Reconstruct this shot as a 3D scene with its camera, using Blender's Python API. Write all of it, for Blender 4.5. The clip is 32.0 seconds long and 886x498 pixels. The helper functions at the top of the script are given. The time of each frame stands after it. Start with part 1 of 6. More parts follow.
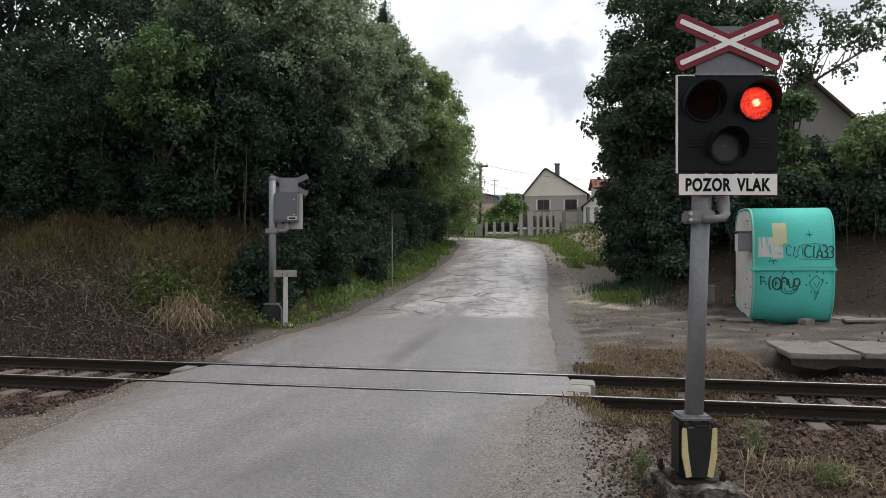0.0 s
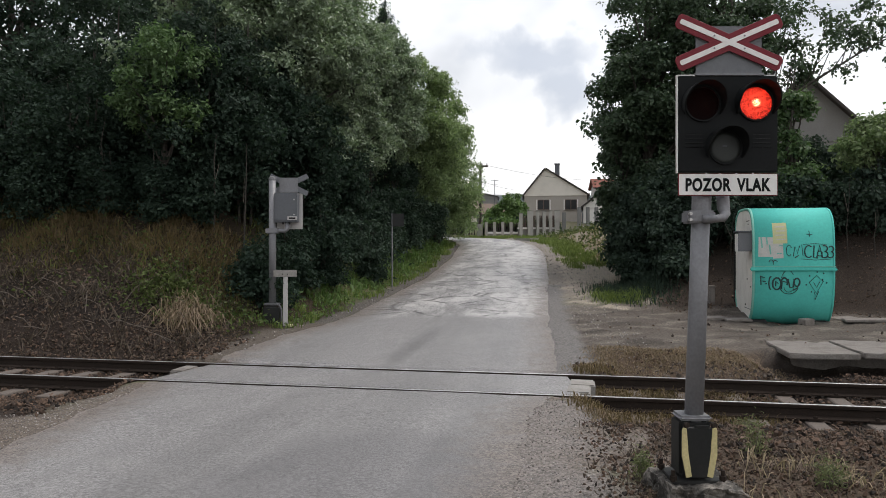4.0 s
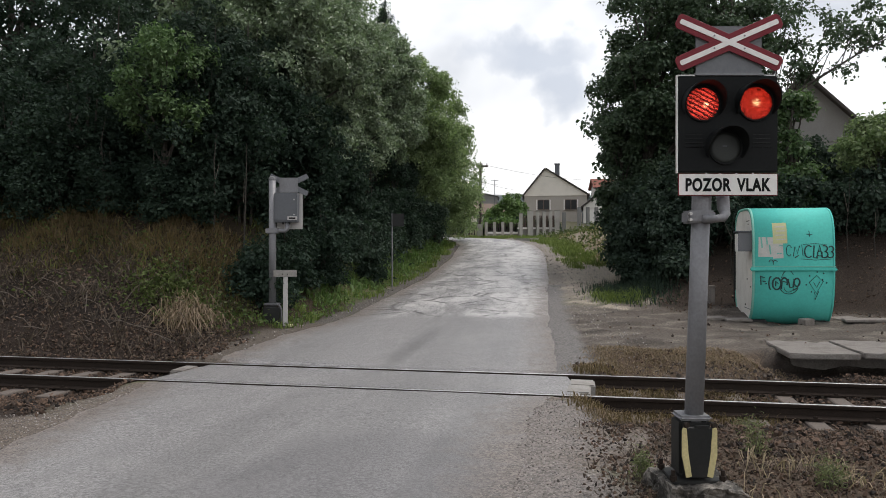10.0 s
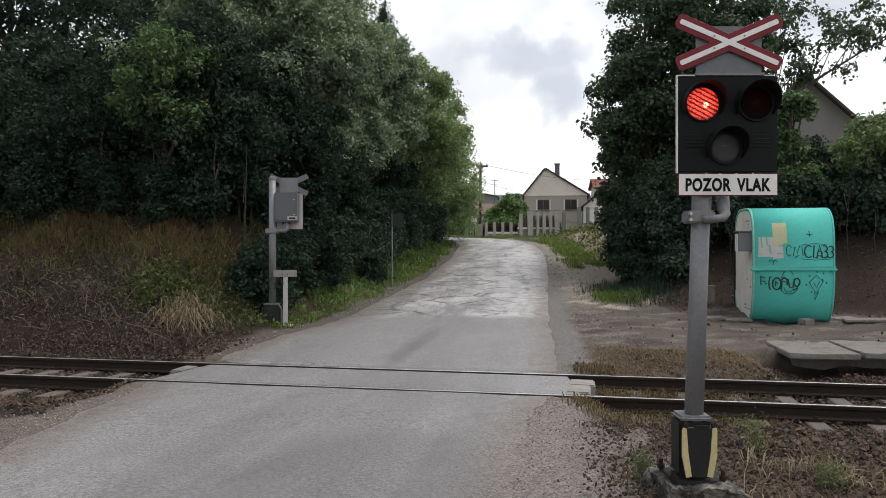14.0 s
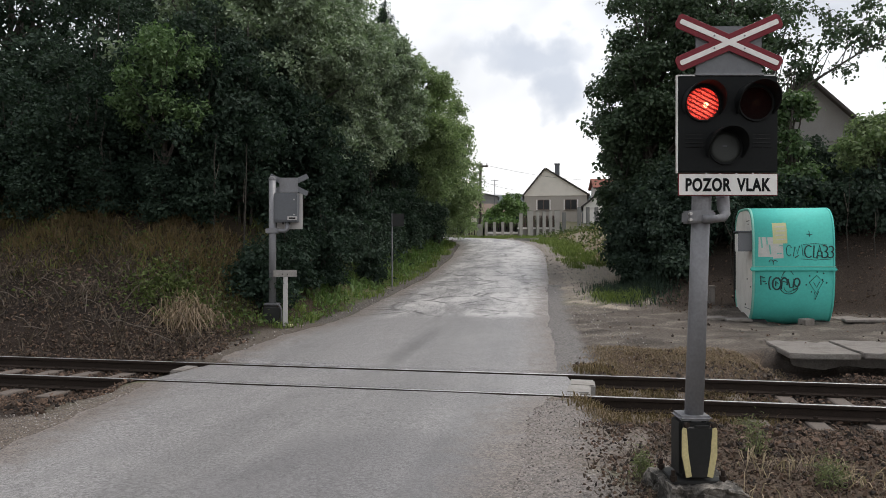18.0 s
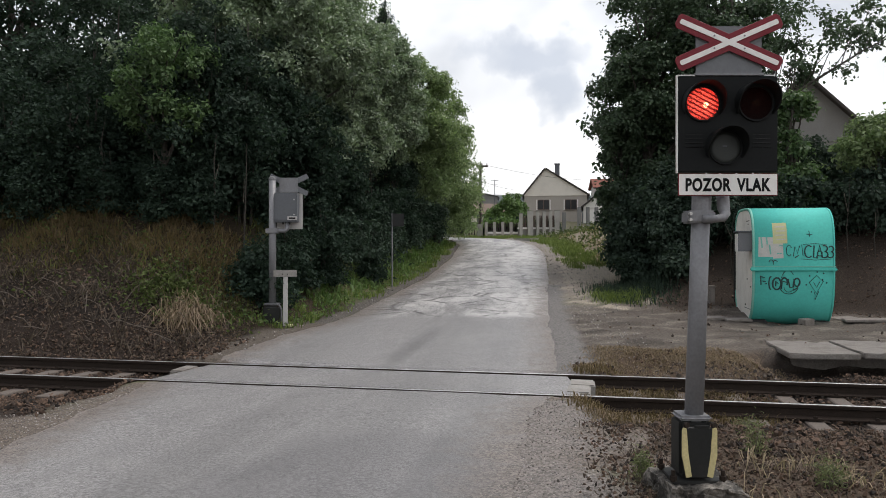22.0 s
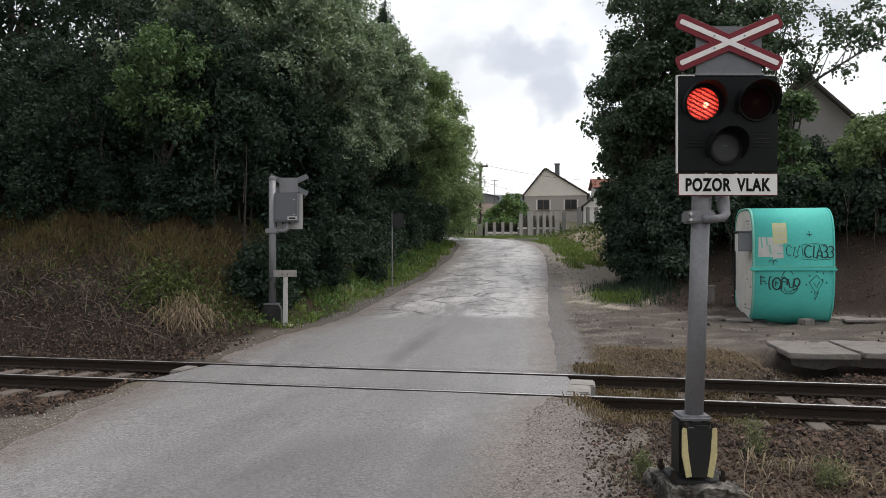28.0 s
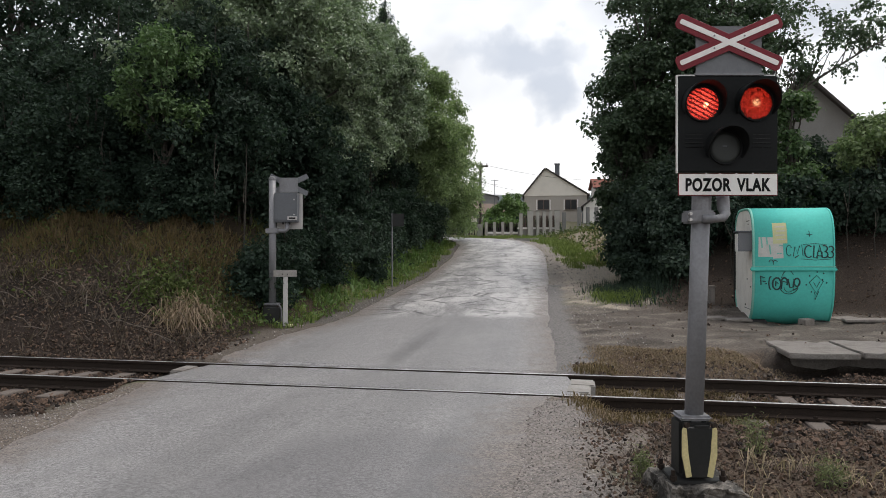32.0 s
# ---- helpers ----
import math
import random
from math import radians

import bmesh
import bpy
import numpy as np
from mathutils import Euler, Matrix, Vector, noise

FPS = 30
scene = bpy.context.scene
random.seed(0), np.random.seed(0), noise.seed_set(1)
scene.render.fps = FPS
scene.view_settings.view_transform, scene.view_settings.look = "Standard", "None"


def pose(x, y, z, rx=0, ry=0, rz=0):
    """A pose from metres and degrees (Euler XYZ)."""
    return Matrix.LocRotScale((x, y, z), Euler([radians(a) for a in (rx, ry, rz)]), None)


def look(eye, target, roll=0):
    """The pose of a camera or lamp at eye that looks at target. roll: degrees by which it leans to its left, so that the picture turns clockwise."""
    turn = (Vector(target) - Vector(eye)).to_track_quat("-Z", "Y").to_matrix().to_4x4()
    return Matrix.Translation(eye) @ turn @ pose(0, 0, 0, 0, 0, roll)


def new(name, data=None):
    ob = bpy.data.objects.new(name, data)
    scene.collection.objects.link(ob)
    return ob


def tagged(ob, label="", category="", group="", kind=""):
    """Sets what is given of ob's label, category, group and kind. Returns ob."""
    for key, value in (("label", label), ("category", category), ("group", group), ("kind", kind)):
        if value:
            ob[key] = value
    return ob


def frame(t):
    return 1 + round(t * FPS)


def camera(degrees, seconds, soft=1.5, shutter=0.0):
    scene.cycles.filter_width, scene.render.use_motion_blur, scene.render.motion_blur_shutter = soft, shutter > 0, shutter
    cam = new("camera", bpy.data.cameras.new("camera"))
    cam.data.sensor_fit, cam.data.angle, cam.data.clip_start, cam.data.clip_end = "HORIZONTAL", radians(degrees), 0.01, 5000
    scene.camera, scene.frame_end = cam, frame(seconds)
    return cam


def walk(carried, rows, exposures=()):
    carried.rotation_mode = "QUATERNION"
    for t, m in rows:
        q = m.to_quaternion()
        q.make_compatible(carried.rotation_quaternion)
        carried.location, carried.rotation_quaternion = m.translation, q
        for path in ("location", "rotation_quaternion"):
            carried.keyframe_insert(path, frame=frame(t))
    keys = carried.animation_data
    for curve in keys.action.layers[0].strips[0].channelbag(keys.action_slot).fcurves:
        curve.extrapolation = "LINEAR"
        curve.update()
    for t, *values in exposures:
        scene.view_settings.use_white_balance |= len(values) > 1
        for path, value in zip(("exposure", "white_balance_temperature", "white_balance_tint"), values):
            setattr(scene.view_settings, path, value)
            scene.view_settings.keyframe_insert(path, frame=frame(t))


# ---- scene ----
cam = camera(61, 32.0, 0.9)
walk(cam, [(0.0, look((0, 0, 1.75), (0, 10, 1.75))), (32.0, look((0, 0, 1.75), (0, 10, 1.75)))])

# ---- world, sun, clouds ----
SUN_ELEVATION, SUN_TURN = 68.0, 88.0      # degrees; the sun stands behind thin cloud, high on the right
world = bpy.data.worlds.new("world")
scene.world = world
world.use_nodes = True
wn = world.node_tree
sky = wn.nodes.new("ShaderNodeTexSky")
sky.sky_type = "NISHITA"
sky.sun_disc = False
sky.sun_elevation = radians(SUN_ELEVATION)
sky.sun_rotation = radians(SUN_TURN)
sky.dust_density = 3.0
wn.links.new(sky.outputs[0], wn.nodes["Background"].inputs[0])
wn.nodes["Background"].inputs[1].default_value = 0.12
sun_data = bpy.data.lights.new("sun", "SUN")
sun_data.energy, sun_data.angle, sun_data.color = 2.0, radians(30), (1.0, 0.97, 0.93)
sun = new("sun", sun_data)
_s, _e = radians(SUN_TURN), radians(SUN_ELEVATION)
sun.matrix_world = look((0, 0, 50), (-math.sin(_s) * math.cos(_e) * 40, -math.cos(_s) * math.cos(_e) * 40, 50 - 40 * math.sin(_e)))
scene.view_settings.exposure = 0.0

# ---- material helpers ----


class Nodes:
    """A small builder of node materials."""

    def __init__(self, name):
        self.mat = bpy.data.materials.new(name)
        self.mat.use_nodes = True
        self.t = self.mat.node_tree
        self.bsdf = self.t.nodes["Principled BSDF"]
        self.coord = self.t.nodes.new("ShaderNodeTexCoord").outputs["Object"]

    def add(self, kind, ins=(), **sets):
        n = self.t.nodes.new(kind)
        if "operation" in sets:
            n.operation = sets["operation"]
        if "data_type" in sets:
            n.data_type, n.blend_type = sets["data_type"], sets["blend_type"]
        if "feature" in sets:
            n.feature = sets["feature"]
        if "attribute_name" in sets:
            n.attribute_name = sets["attribute_name"]
        if "bands_direction" in sets:
            n.bands_direction = sets["bands_direction"]
        for k, v in dict(ins).items():
            if isinstance(v, bpy.types.NodeSocket):
                self.t.links.new(v, n.inputs[k])
            else:
                n.inputs[k].default_value = v
        return n

    def noise(self, scale, detail=5.0, rough=0.6, vec=None, dist=0.0):
        return self.add("ShaderNodeTexNoise", {"Vector": vec or self.coord, "Scale": scale, "Detail": detail, "Roughness": rough, "Distortion": dist}).outputs["Fac"]

    def ramp(self, fac, lo, hi, a=(0, 0, 0, 1), b=(1, 1, 1, 1)):
        n = self.add("ShaderNodeValToRGB", {"Fac": fac})
        n.color_ramp.elements[0].position, n.color_ramp.elements[1].position = lo, hi
        n.color_ramp.elements[0].color, n.color_ramp.elements[1].color = a, b
        return n.outputs["Color"]

    def mix(self, fac, a, b, blend="MIX"):
        n = self.add("ShaderNodeMix", {0: fac, 6: a, 7: b}, data_type="RGBA", blend_type=blend)
        return n.outputs[2]

    def math(self, op, a, b):
        return self.add("ShaderNodeMath", {0: a, 1: b}, operation=op).outputs[0]

    def put(self, name, value):
        if isinstance(value, bpy.types.NodeSocket):
            self.t.links.new(value, self.bsdf.inputs[name])
        else:
            self.bsdf.inputs[name].default_value = value
        return self

    def bump(self, height, strength=0.3, distance=0.01):
        n = self.add("ShaderNodeBump", {"Height": height, "Strength": strength, "Distance": distance})
        self.t.links.new(n.outputs[0], self.bsdf.inputs["Normal"])
        return self


def c4(c, k=1.0):
    return (c[0] * k, c[1] * k, c[2] * k, 1)


def footing_material():
    n = Nodes("stained_concrete")
    big, fine = n.noise(5, 8, 0.7, dist=0.5), n.noise(45, 5)
    col = n.mix(n.ramp(big, 0.46, 0.60), (0.030, 0.027, 0.023, 1), (0.25, 0.228, 0.20, 1))
    col = n.mix(n.math("MULTIPLY", n.ramp(fine, 0.4, 0.7), 0.5), col, (0.06, 0.055, 0.05, 1))
    n.put("Base Color", col).put("Roughness", 0.92).bump(n.math("ADD", big, n.math("MULTIPLY", fine, 0.5)), 0.8, 0.03)
    return n.mat


def surf(name, c, rough=0.7, vary=0.25, scale=12.0, dirt=0.3, dirt_c=(0.08, 0.065, 0.05), dirt_scale=2.5, metal=0.0, bump=0.15, spec=0.5):
    """A plain surface with grain at two sizes, stains and fine relief."""
    n = Nodes(name)
    g = n.noise(scale * 8, 4)
    m = n.noise(scale, 5, dist=0.4)
    col = n.mix(n.ramp(g, 0.3, 0.7), c4(c, 1 - vary), c4(c, 1 + vary))
    col = n.mix(n.math("MULTIPLY", n.ramp(m, 0.3, 0.75), vary), col, c4(c, 0.7))
    d = n.math("MULTIPLY", n.ramp(n.noise(dirt_scale, 8, 0.7), 0.48, 0.72), dirt)
    col = n.mix(d, col, c4(dirt_c))
    n.put("Base Color", col).put("Metallic", metal)
    n.put("Roughness", n.math("ADD", n.math("MULTIPLY", m, 0.25), rough - 0.12))
    n.put("Specular IOR Level", spec)
    n.bump(g, bump, 0.004)
    return n.mat


def leaf_material(name, dark, light, gloss=0.4, through_light=0.28, spec=0.3):
    n = Nodes(name)
    isl = n.add("ShaderNodeNewGeometry").outputs["Random Per Island"]
    col = n.mix(n.ramp(isl, 0.0, 1.0), c4(dark), c4(light))
    big = n.noise(0.5, 3)
    col = n.mix(n.math("MULTIPLY", n.ramp(big, 0.35, 0.7), 0.5), col, c4(light, 1.25))
    n.put("Base Color", col).put("Roughness", gloss).put("Specular IOR Level", spec)
    tr = n.add("ShaderNodeBsdfTranslucent", {"Color": n.mix(1.0, col, (1.2, 1.42, 0.95, 1), "MULTIPLY")})
    ms = n.add("ShaderNodeMixShader", {0: through_light})
    n.t.links.new(n.bsdf.outputs[0], ms.inputs[1])
    n.t.links.new(tr.outputs[0], ms.inputs[2])
    n.t.links.new(ms.outputs[0], n.t.nodes["Material Output"].inputs[0])
    return n.mat


def asphalt_material():
    """Worn asphalt: coarse grain, pale dusty patches, dark streaks along the road and cracks on the climb; the edges crumble into gravel."""
    n = Nodes("asphalt")
    y = n.add("ShaderNodeSeparateXYZ", {0: n.coord}).outputs["Y"]
    grain = n.add("ShaderNodeMixRGB", {0: 0.6, 1: n.noise(95, 2, 0.7), 2: n.noise(34, 3, 0.9)}).outputs[0]
    mid = n.noise(9, 6, 0.7)
    big = n.noise(0.6, 5, 0.6, dist=0.6)
    turned = n.add("ShaderNodeMapping", {"Vector": n.coord, "Rotation": (0, 0, 0.18)}).outputs[0]
    along = n.add("ShaderNodeMapping", {"Vector": turned, "Scale": (1.0, 0.075, 1.0)}).outputs[0]
    col = n.mix(n.ramp(grain, 0.42, 0.60), (0.070, 0.068, 0.068, 1), (0.385, 0.371, 0.366, 1))
    col = n.mix(n.math("MULTIPLY", n.ramp(mid, 0.40, 0.66), 0.25), col, (0.25, 0.243, 0.237, 1))
    tracks = n.noise(0.8, 5, 0.6, vec=along, dist=0.4)
    col = n.mix(n.math("MULTIPLY", n.ramp(tracks, 0.48, 0.64), 0.45), col, (0.11, 0.107, 0.106, 1))
    col = n.mix(n.math("MULTIPLY", n.ramp(big, 0.52, 0.70), 0.25), col, (0.30, 0.292, 0.284, 1))
    # the climb beyond the crossing is older: pale patches, dark hollows and cracks
    old = n.ramp(n.math("ADD", n.math("MULTIPLY", y, 0.02), n.math("MULTIPLY", n.noise(1.2, 3), 0.02)), 0.322, 0.332)
    broken = n.add("ShaderNodeMapping", {"Vector": turned, "Scale": (1.0, 0.30, 1.0)}).outputs[0]
    crown = n.math("MULTIPLY", n.math("ADD", n.math("SUBTRACT", n.add("ShaderNodeSeparateXYZ", {0: n.coord}).outputs["X"], n.math("MULTIPLY", y, 0.12)), 1.36), 0.035)
    pale = n.math("ADD", n.noise(1.5, 8, 0.75, vec=broken, dist=0.4), crown)
    col = n.mix(n.math("MULTIPLY", n.math("MULTIPLY", n.ramp(pale, 0.42, 0.58), 0.52), old), col, (0.64, 0.622, 0.60, 1))
    hollow = n.noise(2.4, 8, 0.8, vec=broken, dist=0.5)
    col = n.mix(n.math("MULTIPLY", n.math("MULTIPLY", n.ramp(hollow, 0.57, 0.63), 0.65), old), col, (0.095, 0.09, 0.085, 1))
    wob = n.add("ShaderNodeMixRGB", {0: 0.16, 1: n.coord, 2: n.add("ShaderNodeTexNoise", {"Vector": n.coord, "Scale": 2.5}).outputs["Color"]}).outputs[0]
    wob = n.add("ShaderNodeMapping", {"Vector": wob, "Scale": (0.8, 1.1, 1.0)}).outputs[0]
    crack = n.add("ShaderNodeTexVoronoi", {"Vector": wob, "Scale": 1.1}, feature="DISTANCE_TO_EDGE").outputs["Distance"]
    line = n.math("MULTIPLY", n.ramp(crack, 0.014, 0.050, (0.75, 0.75, 0.75, 1), (0, 0, 0, 1)), n.math("MULTIPLY", old, n.ramp(n.noise(1.3, 5, 0.7), 0.44, 0.52)))
    col = n.mix(line, col, (0.035, 0.033, 0.03, 1))
    # an oil stain along the right-hand wheel track beyond the rails
    x = n.add("ShaderNodeSeparateXYZ", {0: n.coord}).outputs["X"]
    off = n.math("MULTIPLY", n.math("ADD", n.math("SUBTRACT", x, n.math("MULTIPLY", y, 0.22)), 3.28), 4.8)
    way = n.math("MULTIPLY", n.math("SUBTRACT", y, 12.5), 0.45)
    spot = n.math("ADD", n.math("ADD", n.math("MULTIPLY", off, off), n.math("MULTIPLY", way, way)), n.math("MULTIPLY", n.noise(6, 5, 0.7), 1.2))
    col = n.mix(n.ramp(n.math("MULTIPLY", spot, 0.5), 0.34, 0.85, (0.48, 0.48, 0.48, 1), (0, 0, 0, 1)), col, (0.075, 0.073, 0.072, 1))
    # a darker worn patch where cars wait before the rails
    px = n.math("MULTIPLY", n.math("ADD", x, 0.55), 0.85)
    py = n.math("MULTIPLY", n.math("SUBTRACT", y, 4.6), 0.42)
    worn = n.math("ADD", n.math("ADD", n.math("MULTIPLY", px, px), n.math("MULTIPLY", py, py)), n.math("MULTIPLY", n.noise(2.2, 5, 0.65), 0.9))
    col = n.mix(n.ramp(n.math("MULTIPLY", worn, 0.5), 0.62, 0.90, (0.4, 0.4, 0.4, 1), (0, 0, 0, 1)), col, (0.10, 0.096, 0.100, 1))
    edge = n.add("ShaderNodeAttribute", attribute_name="edge").outputs["Fac"]
    crumble = n.ramp(n.math("ADD", edge, n.math("MULTIPLY", n.math("SUBTRACT", n.noise(4, 7, 0.75), 0.5), 1.5)), 0.02, 0.62, (0.92, 0.92, 0.92, 1), (0, 0, 0, 1))
    chips = n.add("ShaderNodeRGBToBW", {0: n.add("ShaderNodeTexVoronoi", {"Vector": n.coord, "Scale": 60.0}).outputs["Color"]}).outputs[0]
    gravel = n.mix(n.ramp(chips, 0.2, 0.8), (0.06, 0.05, 0.043, 1), (0.24, 0.203, 0.176, 1))
    col = n.mix(crumble, col, gravel)
    n.put("Base Color", col).put("Roughness", 0.52).put("Specular IOR Level", 0.5)
    n.bump(n.math("ADD", n.math("ADD", grain, n.math("MULTIPLY", line, -2.0)), n.math("MULTIPLY", n.math("MULTIPLY", crumble, chips), 1.5)), 0.6, 0.008)
    return n.mat


def ground_material():
    """The ground's colour comes from the kinds of soil in the plan, with shade put in on the left bank, carried by the
    sheet; grain and stones come on top.
    """
    n = Nodes("earth")
    soil = n.add("ShaderNodeAttribute", attribute_name="soil").outputs["Color"]
    grain = n.noise(60, 5, 0.7)
    mid = n.noise(7, 6, 0.7)
    st = n.add("ShaderNodeRGBToBW", {0: n.add("ShaderNodeTexVoronoi", {"Vector": n.coord, "Scale": 55.0}).outputs["Color"]}).outputs[0]
    col = n.mix(n.ramp(grain, 0.3, 0.7), n.mix(1.0, soil, (0.5, 0.5, 0.5, 1), "MULTIPLY"), n.mix(1.0, soil, (1.5, 1.5, 1.5, 1), "MULTIPLY"))
    col = n.mix(n.math("MULTIPLY", n.ramp(mid, 0.4, 0.68), 0.6), col, n.mix(1.0, soil, (0.62, 0.58, 0.55, 1), "MULTIPLY"))
    col = n.mix(0.55, col, n.mix(1.0, n.ramp(st, 0.15, 0.85, (0.35, 0.35, 0.35, 1), (1.7, 1.65, 1.6, 1)), soil, "MULTIPLY"))
    n.put("Base Color", col).put("Roughness", 0.92).put("Specular IOR Level", 0.2)
    n.bump(n.math("ADD", grain, n.math("MULTIPLY", mid, 1.5)), 0.7, 0.02)
    return n.mat


def stone_material(name, a, b):
    n = Nodes(name)
    isl = n.add("ShaderNodeNewGeometry").outputs["Random Per Island"]
    col = n.mix(n.ramp(isl, 0.1, 0.9), c4(a), c4(b))
    col = n.mix(n.math("MULTIPLY", n.noise(40, 4), 0.5), col, c4(a, 0.6))
    n.put("Base Color", col).put("Roughness", 0.88).bump(n.noise(90, 4), 0.5, 0.004)
    return n.mat


def glow_material(name, stripes):
    """Red signal lamp: hot filament in the middle, red all round, in bars where the lens is ribbed."""
    n = Nodes(name)
    r = n.add("ShaderNodeVectorMath", {0: n.coord}, operation="LENGTH").outputs["Value"]
    core = n.add("ShaderNodeVectorMath", {0: n.add("ShaderNodeVectorMath", {0: n.coord, 1: (0.022, 0.0, -0.006) if stripes else (0.004, 0.0, 0.006)}, operation="SUBTRACT").outputs[0]}, operation="LENGTH").outputs["Value"]
    hot = n.ramp(core, 0.004, 0.022 if stripes else 0.032, (7.0, 3.2, 1.6, 1), (1.9, 0.13, 0.075, 1) if stripes else (2.1, 0.11, 0.05, 1))
    edge = n.ramp(r, 0.06, 0.112, (1, 1, 1, 1), (0.42, 0.22, 0.22, 1))
    col = n.mix(1.0, hot, edge, "MULTIPLY")
    turned = n.add("ShaderNodeMapping", {"Vector": n.coord, "Rotation": (0, radians(-28 if stripes else 20), 0)}).outputs[0]
    w = n.add("ShaderNodeTexWave", {"Vector": turned, "Scale": 11.5 if stripes else 9.0, "Distortion": 1.8 if stripes else 7.0, "Detail": 2.0, "Detail Scale": 9.0}, bands_direction="Z").outputs["Fac"]
    col = n.mix(1.0, col, n.ramp(w, 0.15, 0.7, c4((0.22, 0.12, 0.12) if stripes else (0.6, 0.45, 0.4)), (1.5, 1.9, 2.1, 1) if stripes else (1.3, 1.5, 1.5, 1)), "MULTIPLY")
    n.put("Base Color", (0, 0, 0, 1)).put("Emission Color", col).put("Emission Strength", 1.25)
    return n.mat


def cloud_material():
    n = Nodes("cloud")
    tex = n.add("ShaderNodeMapping", {"Vector": n.coord, "Scale": (0.0021, 0.0021, 0.0034), "Location": (0.32, 0.0, 0.1)}).outputs[0]
    a = n.noise(1.3, 4, 0.45, vec=tex, dist=0.2)
    col = n.ramp(a, 0.34, 0.66, (1.34, 1.35, 1.37, 1), (0.56, 0.605, 0.69, 1))
    # one heavier grey cloud whose tongue hangs towards the horizon
    warp = n.add("ShaderNodeMixRGB", {0: 0.5, 1: n.coord, 2: n.add("ShaderNodeVectorMath", {0: n.add("ShaderNodeTexNoise", {"Vector": n.coord, "Scale": 0.012, "Detail": 4.0}).outputs["Color"], 1: (160.0, 0.0, 160.0)}, operation="MULTIPLY").outputs[0]}).outputs[0]
    wp = n.add("ShaderNodeSeparateXYZ", {0: warp}).outputs

    def lobe(x, z_, rx, rz):
        u = n.math("MULTIPLY", n.math("SUBTRACT", wp["X"], 0.5 * x + 40), 2.0 / rx)
        w = n.math("MULTIPLY", n.math("SUBTRACT", wp["Z"], 0.5 * z_ + 40), 2.0 / rz)
        return n.ramp(n.math("ADD", n.math("MULTIPLY", u, u), n.math("MULTIPLY", w, w)), 0.1, 1.5, (1, 1, 1, 1), (0, 0, 0, 1))
    heavy = n.math("MULTIPLY", n.math("MAXIMUM", lobe(208, 300, 54, 86), lobe(165, 356, 140, 44)), 0.75)
    z = n.add("ShaderNodeSeparateXYZ", {0: n.coord}).outputs["Z"]
    low = n.ramp(n.math("MULTIPLY", z, 0.001), 0.12, 0.36)
    col = n.mix(low, (1.34, 1.34, 1.34, 1), col)
    col = n.mix(heavy, col, (0.60, 0.66, 0.77, 1))
    # thin cloud glows towards the sun and dulls away from it
    s, e = radians(SUN_TURN), radians(SUN_ELEVATION)
    way = n.add("ShaderNodeVectorMath", {0: n.coord}, operation="NORMALIZE").outputs[0]
    near_sun = n.add("ShaderNodeVectorMath", {0: way, 1: (math.sin(s) * math.cos(e), math.cos(s) * math.cos(e), math.sin(e))}, operation="DOT_PRODUCT").outputs["Value"]
    glow = n.ramp(n.math("ADD", n.math("MULTIPLY", near_sun, 0.5), 0.5), 0.28, 0.64, (0.24, 0.24, 0.25, 1), (1, 1, 1, 1))
    col = n.mix(1.0, col, glow, "MULTIPLY")
    em = n.add("ShaderNodeEmission", {"Color": col, "Strength": 1.0})
    n.t.links.new(em.outputs[0], n.t.nodes["Material Output"].inputs[0])
    return n.mat


ASPHALT, EARTH, CLOUD = asphalt_material(), ground_material(), cloud_material()
BALLAST = stone_material("ballast_stone", (0.015, 0.010, 0.007), (0.165, 0.104, 0.070))
LITTER = leaf_material("leaf_litter", (0.014, 0.010, 0.008), (0.14, 0.105, 0.080), 0.8, 0.1)
PATHSTONE = stone_material("path_stone", (0.03, 0.024, 0.019), (0.20, 0.165, 0.135))
GRIT = stone_material("grit", (0.10, 0.089, 0.081), (0.46, 0.43, 0.405))
RUST = surf("rail_rust", (0.026, 0.019, 0.015), 0.8, 0.35, 9, 0.4, (0.04, 0.028, 0.022), 4, spec=0.15)
STEEL = surf("worn_steel", (0.55, 0.54, 0.53), 0.34, 0.2, 6, 0.45, (0.2, 0.18, 0.16), 2, metal=0.9)
GALV = surf("galvanised_steel", (0.195, 0.195, 0.205), 0.5, 0.16, 6, 0.35, (0.12, 0.113, 0.11), 3, metal=0.25)
GREYPAINT = surf("grey_paint", (0.135, 0.14, 0.15), 0.5, 0.1, 5, 0.25, (0.1, 0.1, 0.1), 2)
SLATE = surf("slate_paint", (0.098, 0.104, 0.116), 0.5, 0.1, 5, 0.2, (0.07, 0.07, 0.07), 2)
BLACK = surf("black_paint", (0.0105, 0.0115, 0.0118), 0.6, 0.15, 6, 0.12, (0.02, 0.02, 0.02), 3, bump=0.05, spec=0.12)
DARKBOX = surf("dark_plastic", (0.014, 0.0145, 0.014), 0.55, 0.15, 6, 0.25, (0.05, 0.043, 0.036), 4, spec=0.3)
WHITE = surf("white_enamel", (0.76, 0.74, 0.71), 0.45, 0.05, 5, 0.16, (0.4, 0.36, 0.32), 3, bump=0.05)
DULLWHITE = surf("dull_white", (0.46, 0.44, 0.43), 0.5, 0.08, 5, 0.25, (0.3, 0.26, 0.23), 3, bump=0.05)
RED = surf("red_enamel", (0.165, 0.009, 0.018), 0.42, 0.14, 6, 0.2, (0.14, 0.02, 0.025), 3, bump=0.05, spec=0.3)
YELLOW = surf("yellow_paint", (0.54, 0.46, 0.23), 0.55, 0.15, 8, 0.35, (0.2, 0.17, 0.08), 5)
